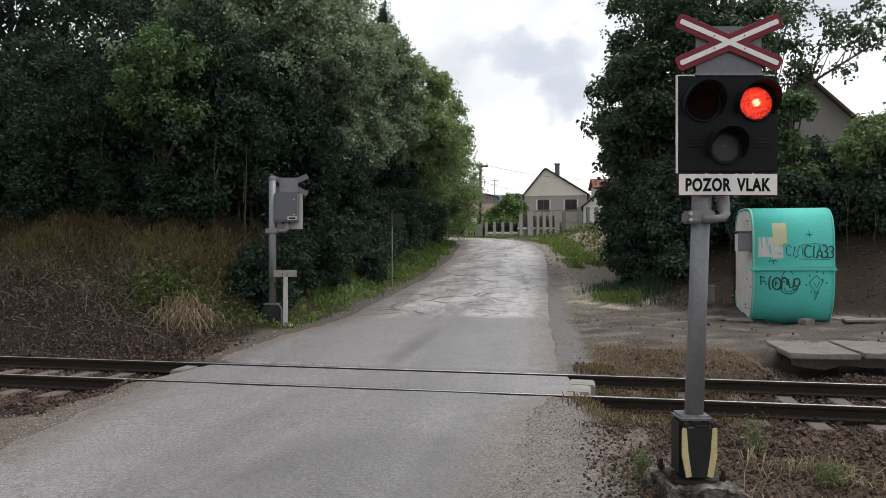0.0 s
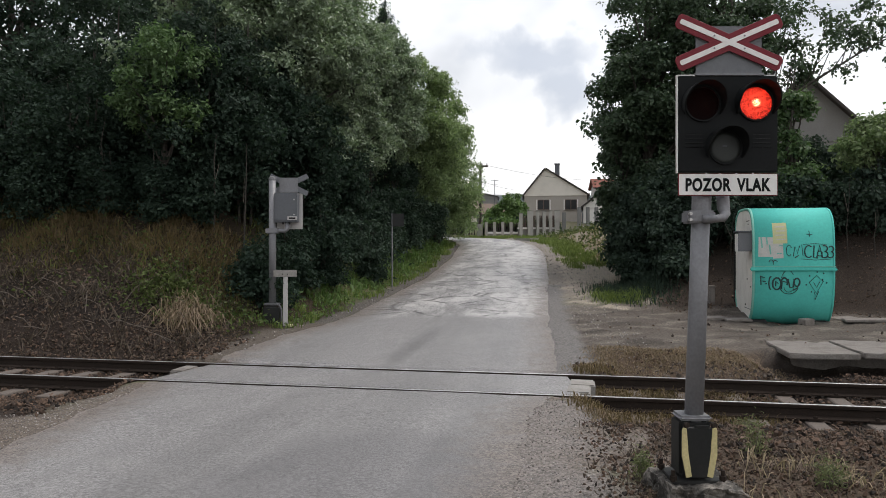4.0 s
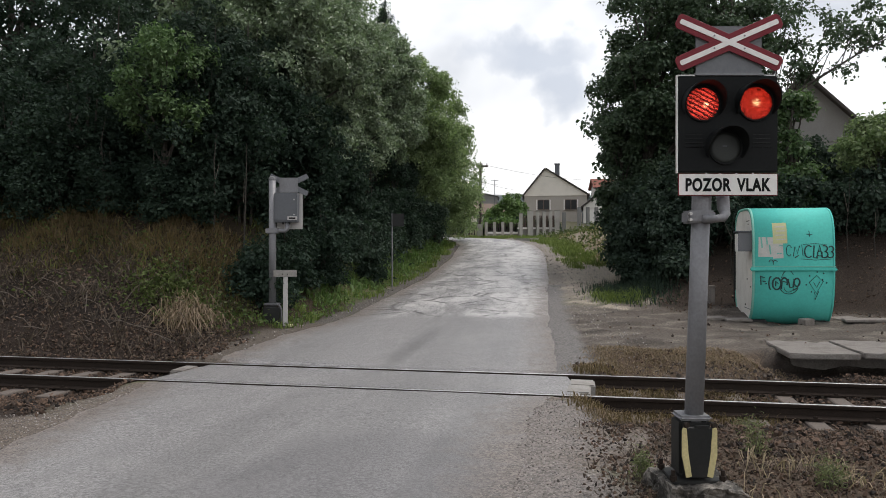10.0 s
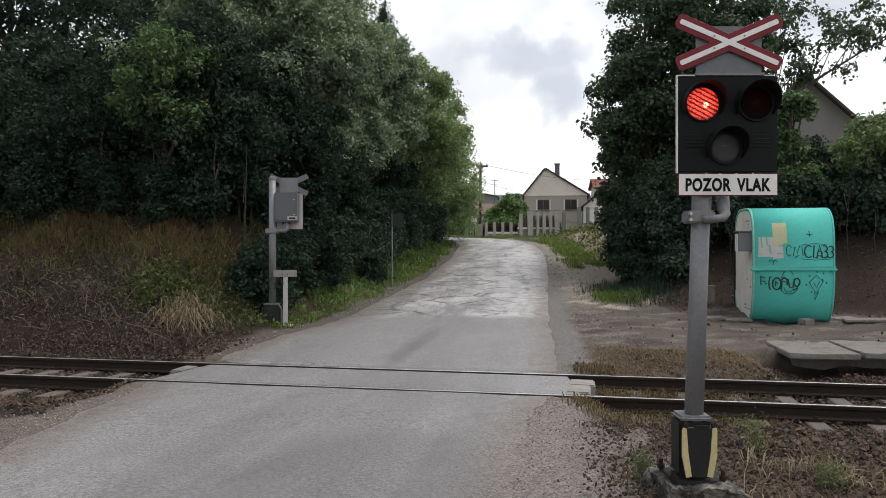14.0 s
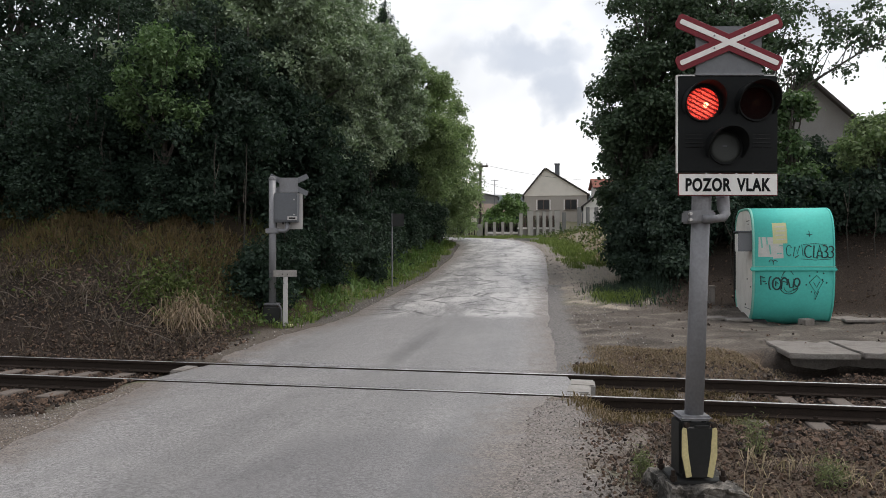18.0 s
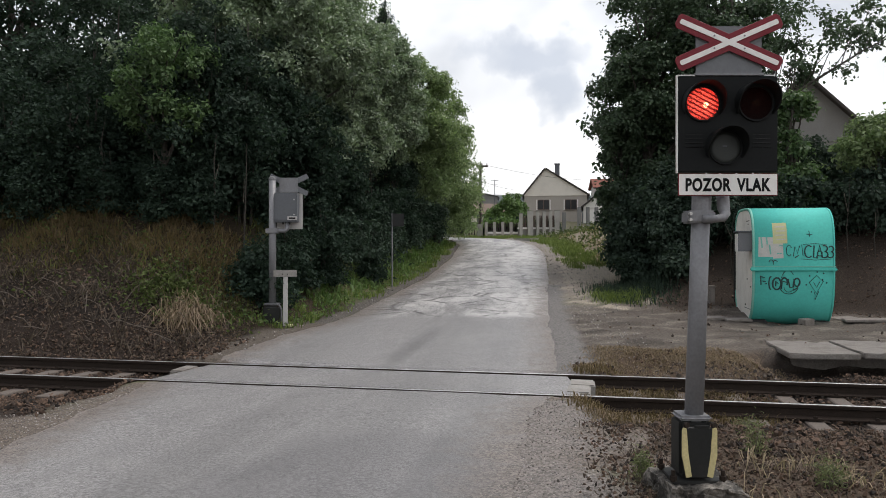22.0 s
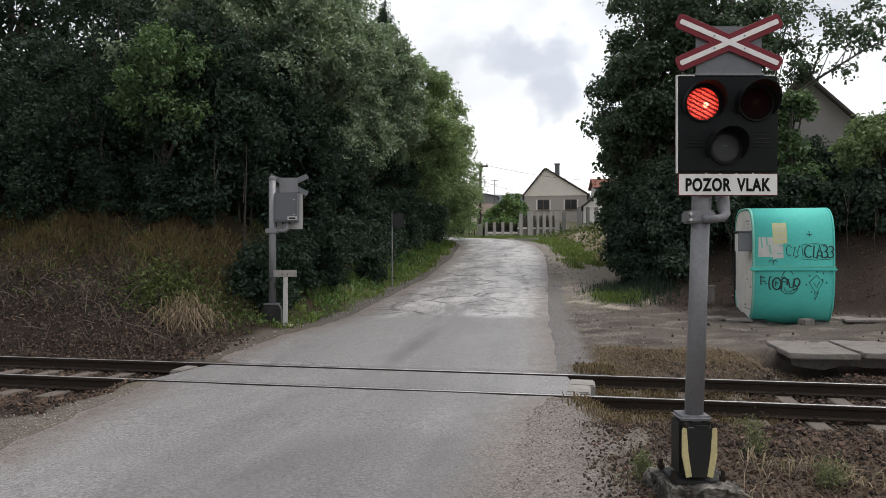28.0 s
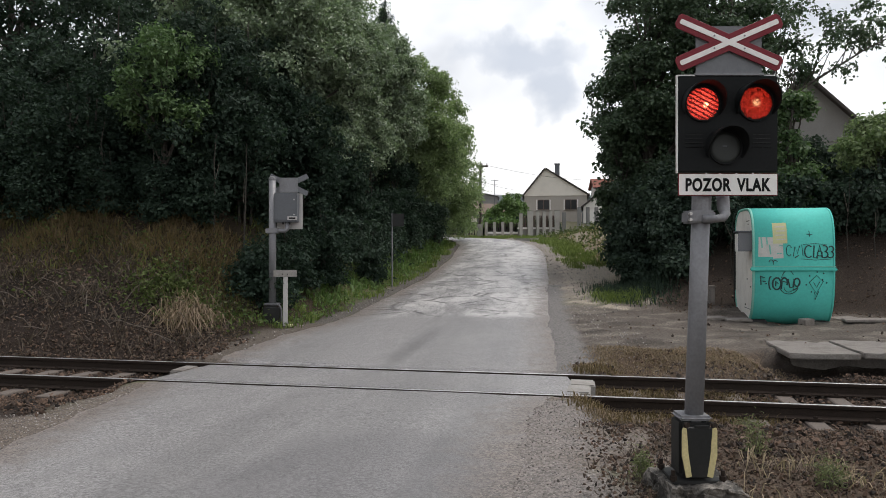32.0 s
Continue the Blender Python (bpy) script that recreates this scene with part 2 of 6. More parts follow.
CONCRETE = surf("concrete", (0.28, 0.265, 0.245), 0.88, 0.25, 7, 0.5, (0.12, 0.105, 0.09), 3, bump=0.4)
OLDCONCRETE = surf("old_concrete", (0.195, 0.177, 0.16), 0.9, 0.3, 6, 0.75, (0.075, 0.062, 0.05), 2.6, bump=0.5)
FOOTING = footing_material()
SLEEPERMAT = surf("sleeper_concrete", (0.122, 0.101, 0.086), 0.9, 0.25, 8, 0.55, (0.1, 0.07, 0.05), 3, bump=0.4)
TEAL = surf("teal_laminate", (0.085, 0.51, 0.44), 0.68, 0.07, 3, 0.22, (0.06, 0.27, 0.22), 1.6, bump=0.06, spec=0.3)
TEALRIM = surf("faded_teal", (0.16, 0.44, 0.36), 0.5, 0.1, 4, 0.3, (0.2, 0.25, 0.2), 2)
CREAM = surf("cream_board", (0.78, 0.755, 0.70), 0.6, 0.06, 4, 0.35, (0.28, 0.25, 0.2), 2)
PAPER = surf("paper", (0.50, 0.50, 0.47), 0.85, 0.1, 10, 0.5, (0.25, 0.3, 0.27), 6, bump=0.2)
YELLOWPAPER = surf("yellow_paper", (0.52, 0.53, 0.29), 0.85, 0.08, 10, 0.3, (0.4, 0.4, 0.25), 8, bump=0.2)
INK = surf("black_ink", (0.010, 0.011, 0.011), 0.7, 0.1, 10, 0.0, spec=0.08)
SPRAY = surf("black_spray_paint", (0.02, 0.05, 0.048), 0.6, 0.2, 10, 0.0)
BARK = surf("bark", (0.052, 0.045, 0.037), 0.92, 0.4, 14, 0.5, (0.035, 0.03, 0.024), 5, bump=0.8)
STALK = surf("pale_stem", (0.15, 0.125, 0.103), 0.9, 0.3, 12, 0.4, (0.07, 0.06, 0.05), 5)
PLASTER = surf("beige_plaster", (0.70, 0.65, 0.575), 0.9, 0.08, 3, 0.25, (0.3, 0.28, 0.25), 0.5, bump=0.2)
PLASTERLOW = surf("grey_plaster", (0.38, 0.345, 0.305), 0.9, 0.1, 3, 0.3, (0.2, 0.185, 0.17), 0.5, bump=0.25)
PLASTERGREY = surf("old_grey_plaster", (0.21, 0.207, 0.20), 0.9, 0.12, 3, 0.4, (0.15, 0.14, 0.13), 0.5, bump=0.25)
WHITEWALL = surf("white_plaster", (0.66, 0.64, 0.60), 0.9, 0.06, 3, 0.15, (0.45, 0.42, 0.38), 0.6)
ROOFDARK = surf("dark_roofing", (0.05, 0.042, 0.038), 0.85, 0.2, 4, 0.3, (0.04, 0.035, 0.03), 1)
ROOFRED = surf("red_roof_tile", (0.21, 0.072, 0.05), 0.8, 0.2, 5, 0.3, (0.18, 0.07, 0.05), 1)
ROOFTAN = surf("faded_roof_tile", (0.27, 0.21, 0.175), 0.85, 0.2, 5, 0.3, (0.25, 0.2, 0.17), 1)
ROOFBROWN = surf("brown_roof_tile", (0.17, 0.125, 0.10), 0.85, 0.2, 5, 0.3, (0.13, 0.1, 0.08), 1)
FRAMEWOOD = surf("window_frame_paint", (0.10, 0.062, 0.048), 0.6, 0.1)
POLEWOOD = surf("tarred_wood", (0.06, 0.05, 0.042), 0.9, 0.3, 8, 0.4, (0.03, 0.025, 0.02), 2)
WIRE = surf("black_cable", (0.03, 0.03, 0.03), 0.6, 0.1)
POSTMAT = surf("pale_cement", (0.42, 0.40, 0.37), 0.9, 0.12, 6, 0.3, (0.2, 0.185, 0.165), 1.5, bump=0.3)
BRICKFENCE = surf("grey_cement_block", (0.25, 0.235, 0.215), 0.9, 0.15, 6, 0.35, (0.15, 0.135, 0.12), 1.5, bump=0.3)
GLASSDARK = Nodes("window_glass").put("Base Color", (0.012, 0.013, 0.015, 1)).put("Roughness", 0.12).put("Specular IOR Level", 0.3).mat
LENSRED = Nodes("unlit_red_lens").put("Base Color", (0.006, 0.0028, 0.0028, 1)).put("Roughness", 0.6).put("Specular IOR Level", 0.06).mat
SOOT = Nodes("soot_black").put("Base Color", (0.0025, 0.002, 0.002, 1)).put("Roughness", 0.9).put("Specular IOR Level", 0.02).mat
LENSCLEAR = surf("grey_lens", (0.040, 0.044, 0.042), 0.5, 0.2, 20, 0.0, bump=0.3, spec=0.25)
GLOWBAR, GLOWPLAIN = glow_material("lamp_glow_ribbed", True), glow_material("lamp_glow", False)
LEAF_A = leaf_material("leaf_acacia", (0.032, 0.048, 0.029), (0.245, 0.300, 0.200), 0.38, 0.30, 0.45)
# the next two dark leaf colours also carry the shade under the crowns
LEAF_E = leaf_material("leaf_shaded", (0.009, 0.016, 0.0115), (0.035, 0.055, 0.040), 0.65, 0.28, 0.1)
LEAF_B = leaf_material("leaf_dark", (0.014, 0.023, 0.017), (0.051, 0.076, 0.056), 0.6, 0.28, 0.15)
LEAF_C = leaf_material("leaf_fresh", (0.055, 0.095, 0.028), (0.13, 0.20, 0.065), 0.5)
LEAF_F = leaf_material("leaf_light", (0.060, 0.086, 0.038), (0.26, 0.325, 0.165), 0.42, 0.38)
LEAF_H = leaf_material("leaf_feathery", (0.034, 0.062, 0.027), (0.105, 0.165, 0.066), 0.5)
WEED = leaf_material("leaf_weed", (0.065, 0.078, 0.036), (0.185, 0.205, 0.098), 0.6)
LEAF_G = leaf_material("leaf_bramble", (0.026, 0.036, 0.014), (0.10, 0.125, 0.042), 0.6, 0.28, 0.15)
LEAF_D = leaf_material("leaf_oak", (0.022, 0.038, 0.023), (0.074, 0.108, 0.062), 0.42, 0.28, 0.3)
GRASS = leaf_material("grass_green", (0.060, 0.086, 0.020), (0.17, 0.215, 0.058), 0.6)
TURF = leaf_material("turf_rusty", (0.095, 0.068, 0.046), (0.26, 0.196, 0.138), 0.7, 0.25)
DRYGRASS = leaf_material("grass_dry", (0.13, 0.097, 0.067), (0.40, 0.315, 0.22), 0.7, 0.25)
# dead stems and rusty grass are darkened for shade on the left bank
DEADSTEM = leaf_material("dead_stems", (0.022, 0.017, 0.013), (0.135, 0.107, 0.085), 0.8, 0.15)
OLIVEGRASS = leaf_material("grass_olive", (0.048, 0.050, 0.016), (0.150, 0.150, 0.050), 0.7, 0.25, 0.1)
RUSTGRASS = leaf_material("grass_rusty", (0.05, 0.037, 0.018), (0.155, 0.112, 0.055), 0.7, 0.25)

# ---- mesh helpers ----


def part(name, bm, material, parent=None, label="", smooth=False):
    """Links a bmesh (or a ready mesh) as one mesh object under a thing or a part."""
    if isinstance(bm, bmesh.types.BMesh):
        me = bpy.data.meshes.new(name)
        bmesh.ops.recalc_face_normals(bm, faces=bm.faces)
        bm.to_mesh(me)
        bm.free()
    else:
        me = bm
    if material and not me.materials:
        me.materials.append(material)
    if smooth:
        for p in me.polygons:
            p.use_smooth = True
    ob = new(name, me)
    if parent:
        ob.parent = parent
    if label:
        ob["label"] = label
    return ob


def thing(name, m, label, category, group="", kind=""):
    ob = new(name)
    ob.matrix_world = m
    return tagged(ob, label, category, group, kind)


def box(cx, cy, cz, sx, sy, sz, bevel=0.0, bm=None, m=None):
    """A box by centre and size, with rounded edges."""
    b = bmesh.new()
    bmesh.ops.create_cube(b, size=1, matrix=(m or Matrix()) @ Matrix.Translation((cx, cy, cz)) @ Matrix.Diagonal((sx, sy, sz, 1)))
    if bevel:
        bmesh.ops.bevel(b, geom=b.edges[:], offset=bevel, segments=2, affect="EDGES", clamp_overlap=True)
    if bm is None:
        return b
    join(bm, b)
    return bm


def join(bm, other):
    me = bpy.data.meshes.new("tmp")
    other.to_mesh(me)
    other.free()
    bm.from_mesh(me)
    bpy.data.meshes.remove(me)
    return bm


def tube(points, radii, sides=10, bm=None, caps=True):
    """A round bar along a line of points; radii one per point."""
    bm = bm or bmesh.new()
    pts = [Vector(p) for p in points]
    if not hasattr(radii, "__len__"):
        radii = [radii] * len(pts)
    rings = []
    for i, p in enumerate(pts):
        d = (pts[min(i + 1, len(pts) - 1)] - pts[max(i - 1, 0)]).normalized()
        a = d.orthogonal().normalized() if i == 0 else (a - d * a.dot(d)).normalized()
        b = d.cross(a)
        rings.append([bm.verts.new(p + (a * math.cos(2 * math.pi * k / sides) + b * math.sin(2 * math.pi * k / sides)) * radii[i]) for k in range(sides)])
    for r0, r1 in zip(rings, rings[1:]):
        for k in range(sides):
            bm.faces.new((r0[k], r0[(k + 1) % sides], r1[(k + 1) % sides], r1[k]))
    if caps:
        bm.faces.new(rings[0][::-1])
        bm.faces.new(rings[-1])
    return bm


def prism(outline, y0, y1, bevel=0.0, axis="y"):
    """A flat plate: an outline of (x, z) points, thick from y0 to y1."""
    bm = bmesh.new()
    put = (lambda a, b, c: (a, c, b)) if axis == "y" else (lambda a, b, c: (c, a, b)) if axis == "x" else (lambda a, b, c: (a, b, c))
    f = [bm.verts.new(put(x, z, y0)) for x, z in outline]
    g = [bm.verts.new(put(x, z, y1)) for x, z in outline]
    bm.faces.new(f)
    bm.faces.new(g[::-1])
    n = len(f)
    for i in range(n):
        bm.faces.new((f[i], g[i], g[(i + 1) % n], f[(i + 1) % n]))
    if bevel:
        bmesh.ops.recalc_face_normals(bm, faces=bm.faces)
        bmesh.ops.bevel(bm, geom=bm.edges[:], offset=bevel, segments=1, affect="EDGES", clamp_overlap=True)
    return bm


def quick_mesh(name, verts, faces, material):
    me = bpy.data.meshes.new(name)
    me.from_pydata(verts, [], faces)
    me.materials.append(material)
    return me


def smooth_step(a, b, x):
    t = np.clip((np.asarray(x, float) - a) / (b - a), 0, 1)
    return t * t * (3 - 2 * t)


# ---- the plan: track, road, ground ----
TRACK = pose(0, 10.065, 0, 0, 0, -11.31)      # the middle of the track, at rail top; x along it, y away from the viewer
CU, SU = 0.98058, 0.19612
# rows of the road: left edge, right edge
ROAD_NEAR = [((-6.0, -7.0), (-1.4, -7.0)), ((-4.4, 1.5), (-0.3, 1.0)), ((-3.8, 5.2), (0.42, 4.9)), ((-3.75, 7.4), (0.78, 6.9)), ((-3.8, 9.2), (1.05, 8.25)), ((-3.85, 9.995), (1.35, 8.955))]
ROAD_MID = [((-3.95, 10.20), (1.66, 9.08)), ((-3.55, 11.45), (1.72, 10.39))]
ROAD_FAR = [((-3.50, 11.65), (1.62, 10.625)), ((-3.30, 12.4), (1.75, 11.75)), ((-2.9, 13.7), (1.92, 13.1)), ((-2.15, 15.4), (2.1, 15.0)), ((-1.28, 19), (2.65, 19)),
            ((-0.42, 23), (3.2, 23)), ((0.45, 30), (4.1, 30)), ((0.8, 36), (4.3, 36)), ((0.45, 40), (3.9, 41.2)), ((-1.6, 43.5), (2.8, 47)), ((-5.5, 46.5), (-3.5, 51)), ((-14, 49), (-13, 53.5)), ((-40, 52), (-40, 56.5))]
PROFILE = [(-400, 0.3), (-20, 0.15), (5, 0.06), (8, 0.03), (9, 0.0), (11.2, 0.0), (12, 0.06), (13.4, 0.15), (16.2, 0.32), (19, 0.58), (23, 0.9), (26, 1.16), (33, 1.75), (40, 2.2), (47, 2.42), (60, 3.2), (85, 4.9), (150, 7.0), (400, 12), (1500, 20)]
_edge = ROAD_NEAR + ROAD_FAR[:9]
EDGE_L = np.array([r[0] for r in _edge])
EDGE_R = np.array([r[1] for r in _edge])


def profile(y):
    return np.interp(y, [p[0] for p in PROFILE], [p[1] for p in PROFILE])


def ripple(x, y, k, seed=0.0):
    """A cheap smooth unevenness of about -1 to 1, with waves of about k metres."""
    x, y = np.asarray(x, float) / k * 2 * np.pi, np.asarray(y, float) / k * 2 * np.pi
    return (np.sin(x * 0.9 + 1.7 * np.sin(y * 0.6 + seed) + seed) + np.sin(y * 1.1 + 1.3 * np.sin(x * 0.7 + 2 * seed)) + 0.6 * np.sin(1.9 * x - 2.3 * y + seed * 3)) / 2.6


def plan(x, y):
    """Distances in the plan: across the track, left of the road, right of the road."""
    x, y = np.asarray(x, float), np.asarray(y, float)
    v = SU * x + CU * (y - 10.065)
    left = np.interp(y, EDGE_L[:, 1], EDGE_L[:, 0]) - x
    right = x - np.interp(y, EDGE_R[:, 1], EDGE_R[:, 0])
    return v, left, right


def ground_z(x, y):
    x, y = np.asarray(x, float), np.asarray(y, float)
    v, left, right = plan(x, y)
    out = np.maximum(np.maximum(left, right), 0)
    z = profile(y) - 0.035 + 0.042 * smooth_step(-0.22, -0.06, np.maximum(left, right))
    z = np.where(y > 42.0, z - 0.03, z)
    trench = (1 - smooth_step(1.45, 2.5, np.abs(v))) * smooth_step(0.15, 0.9, out)
    trench = np.where((v > 0) & (right > 2.4), np.maximum(trench, (1 - smooth_step(3.02, 3.3, v)) * smooth_step(2.9, 3.4, right)), trench)
    trench = np.where((v > 0.8) & (right > 0), trench * smooth_step(0.65, 1.2, right), trench)
    trench = np.where((v > 0.8) & (left > 0), trench * smooth_step(0.4, 1.5, left), trench)
    trench = np.where(np.abs(v) < 0.84, smooth_step(-0.02, 0.05, out), trench)
    z = z * (1 - trench) - 0.212 * trench
    bank = np.clip((v - 1.75) * 0.62, 0, 2.2) + np.clip((v - 5.5) * 0.14, 0, 3)
    z = z + bank * smooth_step(0.7, 4.2, left) * (1 - smooth_step(35, 60, y))
    foot = 17.2 - 0.4 * np.maximum(0, x - 7.6)
    rise = np.clip((y - foot) * 0.6, 0, 2.5) * (1 - 0.70 * smooth_step(21, 28, y))
    z = z + rise * smooth_step(1.7, 4.3, right) * (1 - smooth_step(36, 50, y))
    z = z - 0.13 * np.exp(-((x - 7.35) / 0.75) ** 2 - ((y - 15.75) / 0.60) ** 2) + 0.06 * np.exp(-((x - 6.85) / 0.45) ** 2 - ((y - 14.75) / 0.3) ** 2)
    rough = smooth_step(0.25, 1.5, out) * (np.abs(v) > 1.6)
    z = z + rough * (0.035 * ripple(x, y, 1.1, 0.4) + 0.07 * ripple(x, y, 3.3, 1.1) * smooth_step(1.5, 4, out))
    return z


def soil_colour(x, y):
    """The kind of soil at a place: gravel, ballast, dirt, turf; the left bank carries shade in its colour."""
    v, left, right = plan(x, y)
    n1, n2 = ripple(x, y, 1.3, 2.0), ripple(x, y, 4.1, 0.7)
    col = np.zeros(x.shape + (3,)) + np.array((0.075, 0.085, 0.035))

    def lay(mask, c):
        nonlocal col
        m = np.clip(mask, 0, 1)[..., None]
        col = col * (1 - m) + np.array(c) * m
    lay(smooth_step(-0.2, 0.8, n2) * (y < 60), (0.10, 0.08, 0.05))
    # left bank: these dark tones put the trees' shade into the soil
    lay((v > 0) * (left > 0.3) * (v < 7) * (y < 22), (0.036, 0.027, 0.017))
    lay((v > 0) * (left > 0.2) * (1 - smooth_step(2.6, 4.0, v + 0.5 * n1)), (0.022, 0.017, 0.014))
    lay((right > 0) * (y > 11) * (y < 17.5) * smooth_step(0.0, 0.4, right), (0.102, 0.089, 0.077))
    lay((right > 0.3) * (y > 11) * (y < 18) * smooth_step(0.1, 0.6, ripple(x, y * 2.2, 2.6, 1.4)) * 0.85, (0.062, 0.054, 0.047))
    lay((right > 0.3) * (y > 11) * (y < 18) * smooth_step(0.2, 0.7, ripple(x, y * 2.0, 1.5, 3.4)) * 0.6, (0.21, 0.19, 0.165))
    lay((right > 0.3) * (y > 20), (0.23, 0.20, 0.155))
    lay(smooth_step(40, 44, y) * (x > 4.0), (0.075, 0.072, 0.042))
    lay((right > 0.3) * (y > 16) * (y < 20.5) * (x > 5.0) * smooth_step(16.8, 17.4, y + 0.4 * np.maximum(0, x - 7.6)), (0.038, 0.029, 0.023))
    lay((right > 0) * smooth_step(15, 20, y) * (1 - smooth_step(0.7, 1.8, right + 0.4 * n1)), (0.215, 0.195, 0.170))
    lay((right > 0.5) * smooth_step(20, 23, y) * (1 - smooth_step(29, 33, y)) * (1 - smooth_step(2.2, 3.4, right + 0.3 * n1)) * 0.75, (0.36, 0.32, 0.26))
    lay((right > 0.4) * (y > 17) * (y < 27) * smooth_step(0.1, 0.6, ripple(x, y, 1.3, 5.1)) * (1 - smooth_step(2.0, 3.0, right)), (0.32, 0.285, 0.235))
    lay((left > 0) * (y > 13) * (1 - smooth_step(0.25, 0.7, left + 0.1 * n1)), (0.100, 0.092, 0.084))
    lay((right > 1.2) * smooth_step(1.65, 2.05, v + 0.25 * n1) * (v < 3.4) * (right < 3.5) * (1 - smooth_step(2.7, 3.3, v + 0.2 * n1)), (0.13, 0.088, 0.054))
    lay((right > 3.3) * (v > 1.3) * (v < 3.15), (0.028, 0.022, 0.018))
    lay((np.abs(v) < 2.35 + 0.2 * n1) * (np.maximum(left, right) > 0.75 + 0.2 * n1), (0.035, 0.026, 0.021))
    lay((v < -1.5) * (v > -3.3 + 0.3 * n1) * (right > 0.9), (0.035, 0.026, 0.021))
    lay((v > 0.9) * (v < 2.5) * smooth_step(0.5, 0.8, right) * (1 - smooth_step(2.6, 3.4, right + 0.3 * n1)), (0.088, 0.064, 0.046))
    lay((np.abs(v) < 1.6) * (right > 0.2) * (1 - smooth_step(0.9, 2.0, right + 0.3 * n1)), (0.105, 0.084, 0.062))
    lay((right > -0.3) * (v > 0.7) * (y < 21) * (1 - smooth_step(0.48, 0.62, right + 0.08 * n1 + 0.02 * (y - 11))), (0.165, 0.159, 0.155))
    lay((left > -0.3) * (v > 0.7) * (y < 15) * (1 - smooth_step(0.3, 0.9, left + 0.2 * n1)), (0.10, 0.086, 0.072))
    lay((v < -0.85) * (right > -0.4) * (1 - smooth_step(-0.25, 0.25, right - 0.70 + 0.25 * (v + 1.0) * (v > -4) + 0.2 * n1)), (0.16, 0.138, 0.120))
    lay((v < -1.2) * (right > -0.4) * (1 - smooth_step(0.30, 0.90, right + 0.35 * n1)), (0.205, 0.188, 0.176))
    lay((v < -2.2) * (right > 0) * smooth_step(0.8, 1.5, right + 0.35 * n1), (0.085, 0.064, 0.047))
    lay((v < -0.8) * (v > -3.2 + 0.3 * n1) * smooth_step(0.3, 0.55, left), (0.035, 0.026, 0.021))
    lay((v < -1.0) * (left > -0.4) * (1 - smooth_step(1.3, 2.2, left)) * np.where(v > -3.1 + 0.3 * n1, 1 - smooth_step(0.2, 0.55, left + 0.1 * n1), 1), (0.135, 0.115, 0.098))
    lay((v < -1.5) * (left > 1.5) * smooth_step(1.6, 2.6, left + 0.3 * n1), (0.13, 0.11, 0.07))
    return col


def axis_steps(dense_from, dense_to, step, far_from, far_to):
    mid = np.arange(dense_from, dense_to + 1e-6, step)
    up = dense_to + np.cumsum(np.geomspace(step, (far_to - dense_to) * 0.25, 40))
    dn = dense_from - np.cumsum(np.geomspace(step, (dense_from - far_from) * 0.25, 40))
    up, dn = up[up < far_to], dn[dn > far_from]
    return np.concatenate([[far_from], dn[::-1], mid, up, [far_to]])


def make_ground():
    xs, ys = axis_steps(-13, 12, 0.13, -1500, 1500), axis_steps(2.5, 31, 0.14, -600, 1500)
    X, Y = np.meshgrid(xs, ys)
    Z = ground_z(X, Y)
    nx, ny = len(xs), len(ys)
    idx = np.arange(nx * ny).reshape(ny, nx)
    faces = np.stack([idx[:-1, :-1], idx[:-1, 1:], idx[1:, 1:], idx[1:, :-1]], -1).reshape(-1, 4)
    me = quick_mesh("ground", np.stack([X, Y, Z], -1).reshape(-1, 3), faces, EARTH)
    at = me.color_attributes.new("soil", "FLOAT_COLOR", "POINT")
    col = np.ones((nx * ny, 4), np.float32)
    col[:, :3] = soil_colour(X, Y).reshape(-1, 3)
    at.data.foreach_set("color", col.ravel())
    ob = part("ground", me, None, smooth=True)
    tagged(ob, "uneven ground of dirt, gravel and turf beside the crossing", "ground", kind="structure")


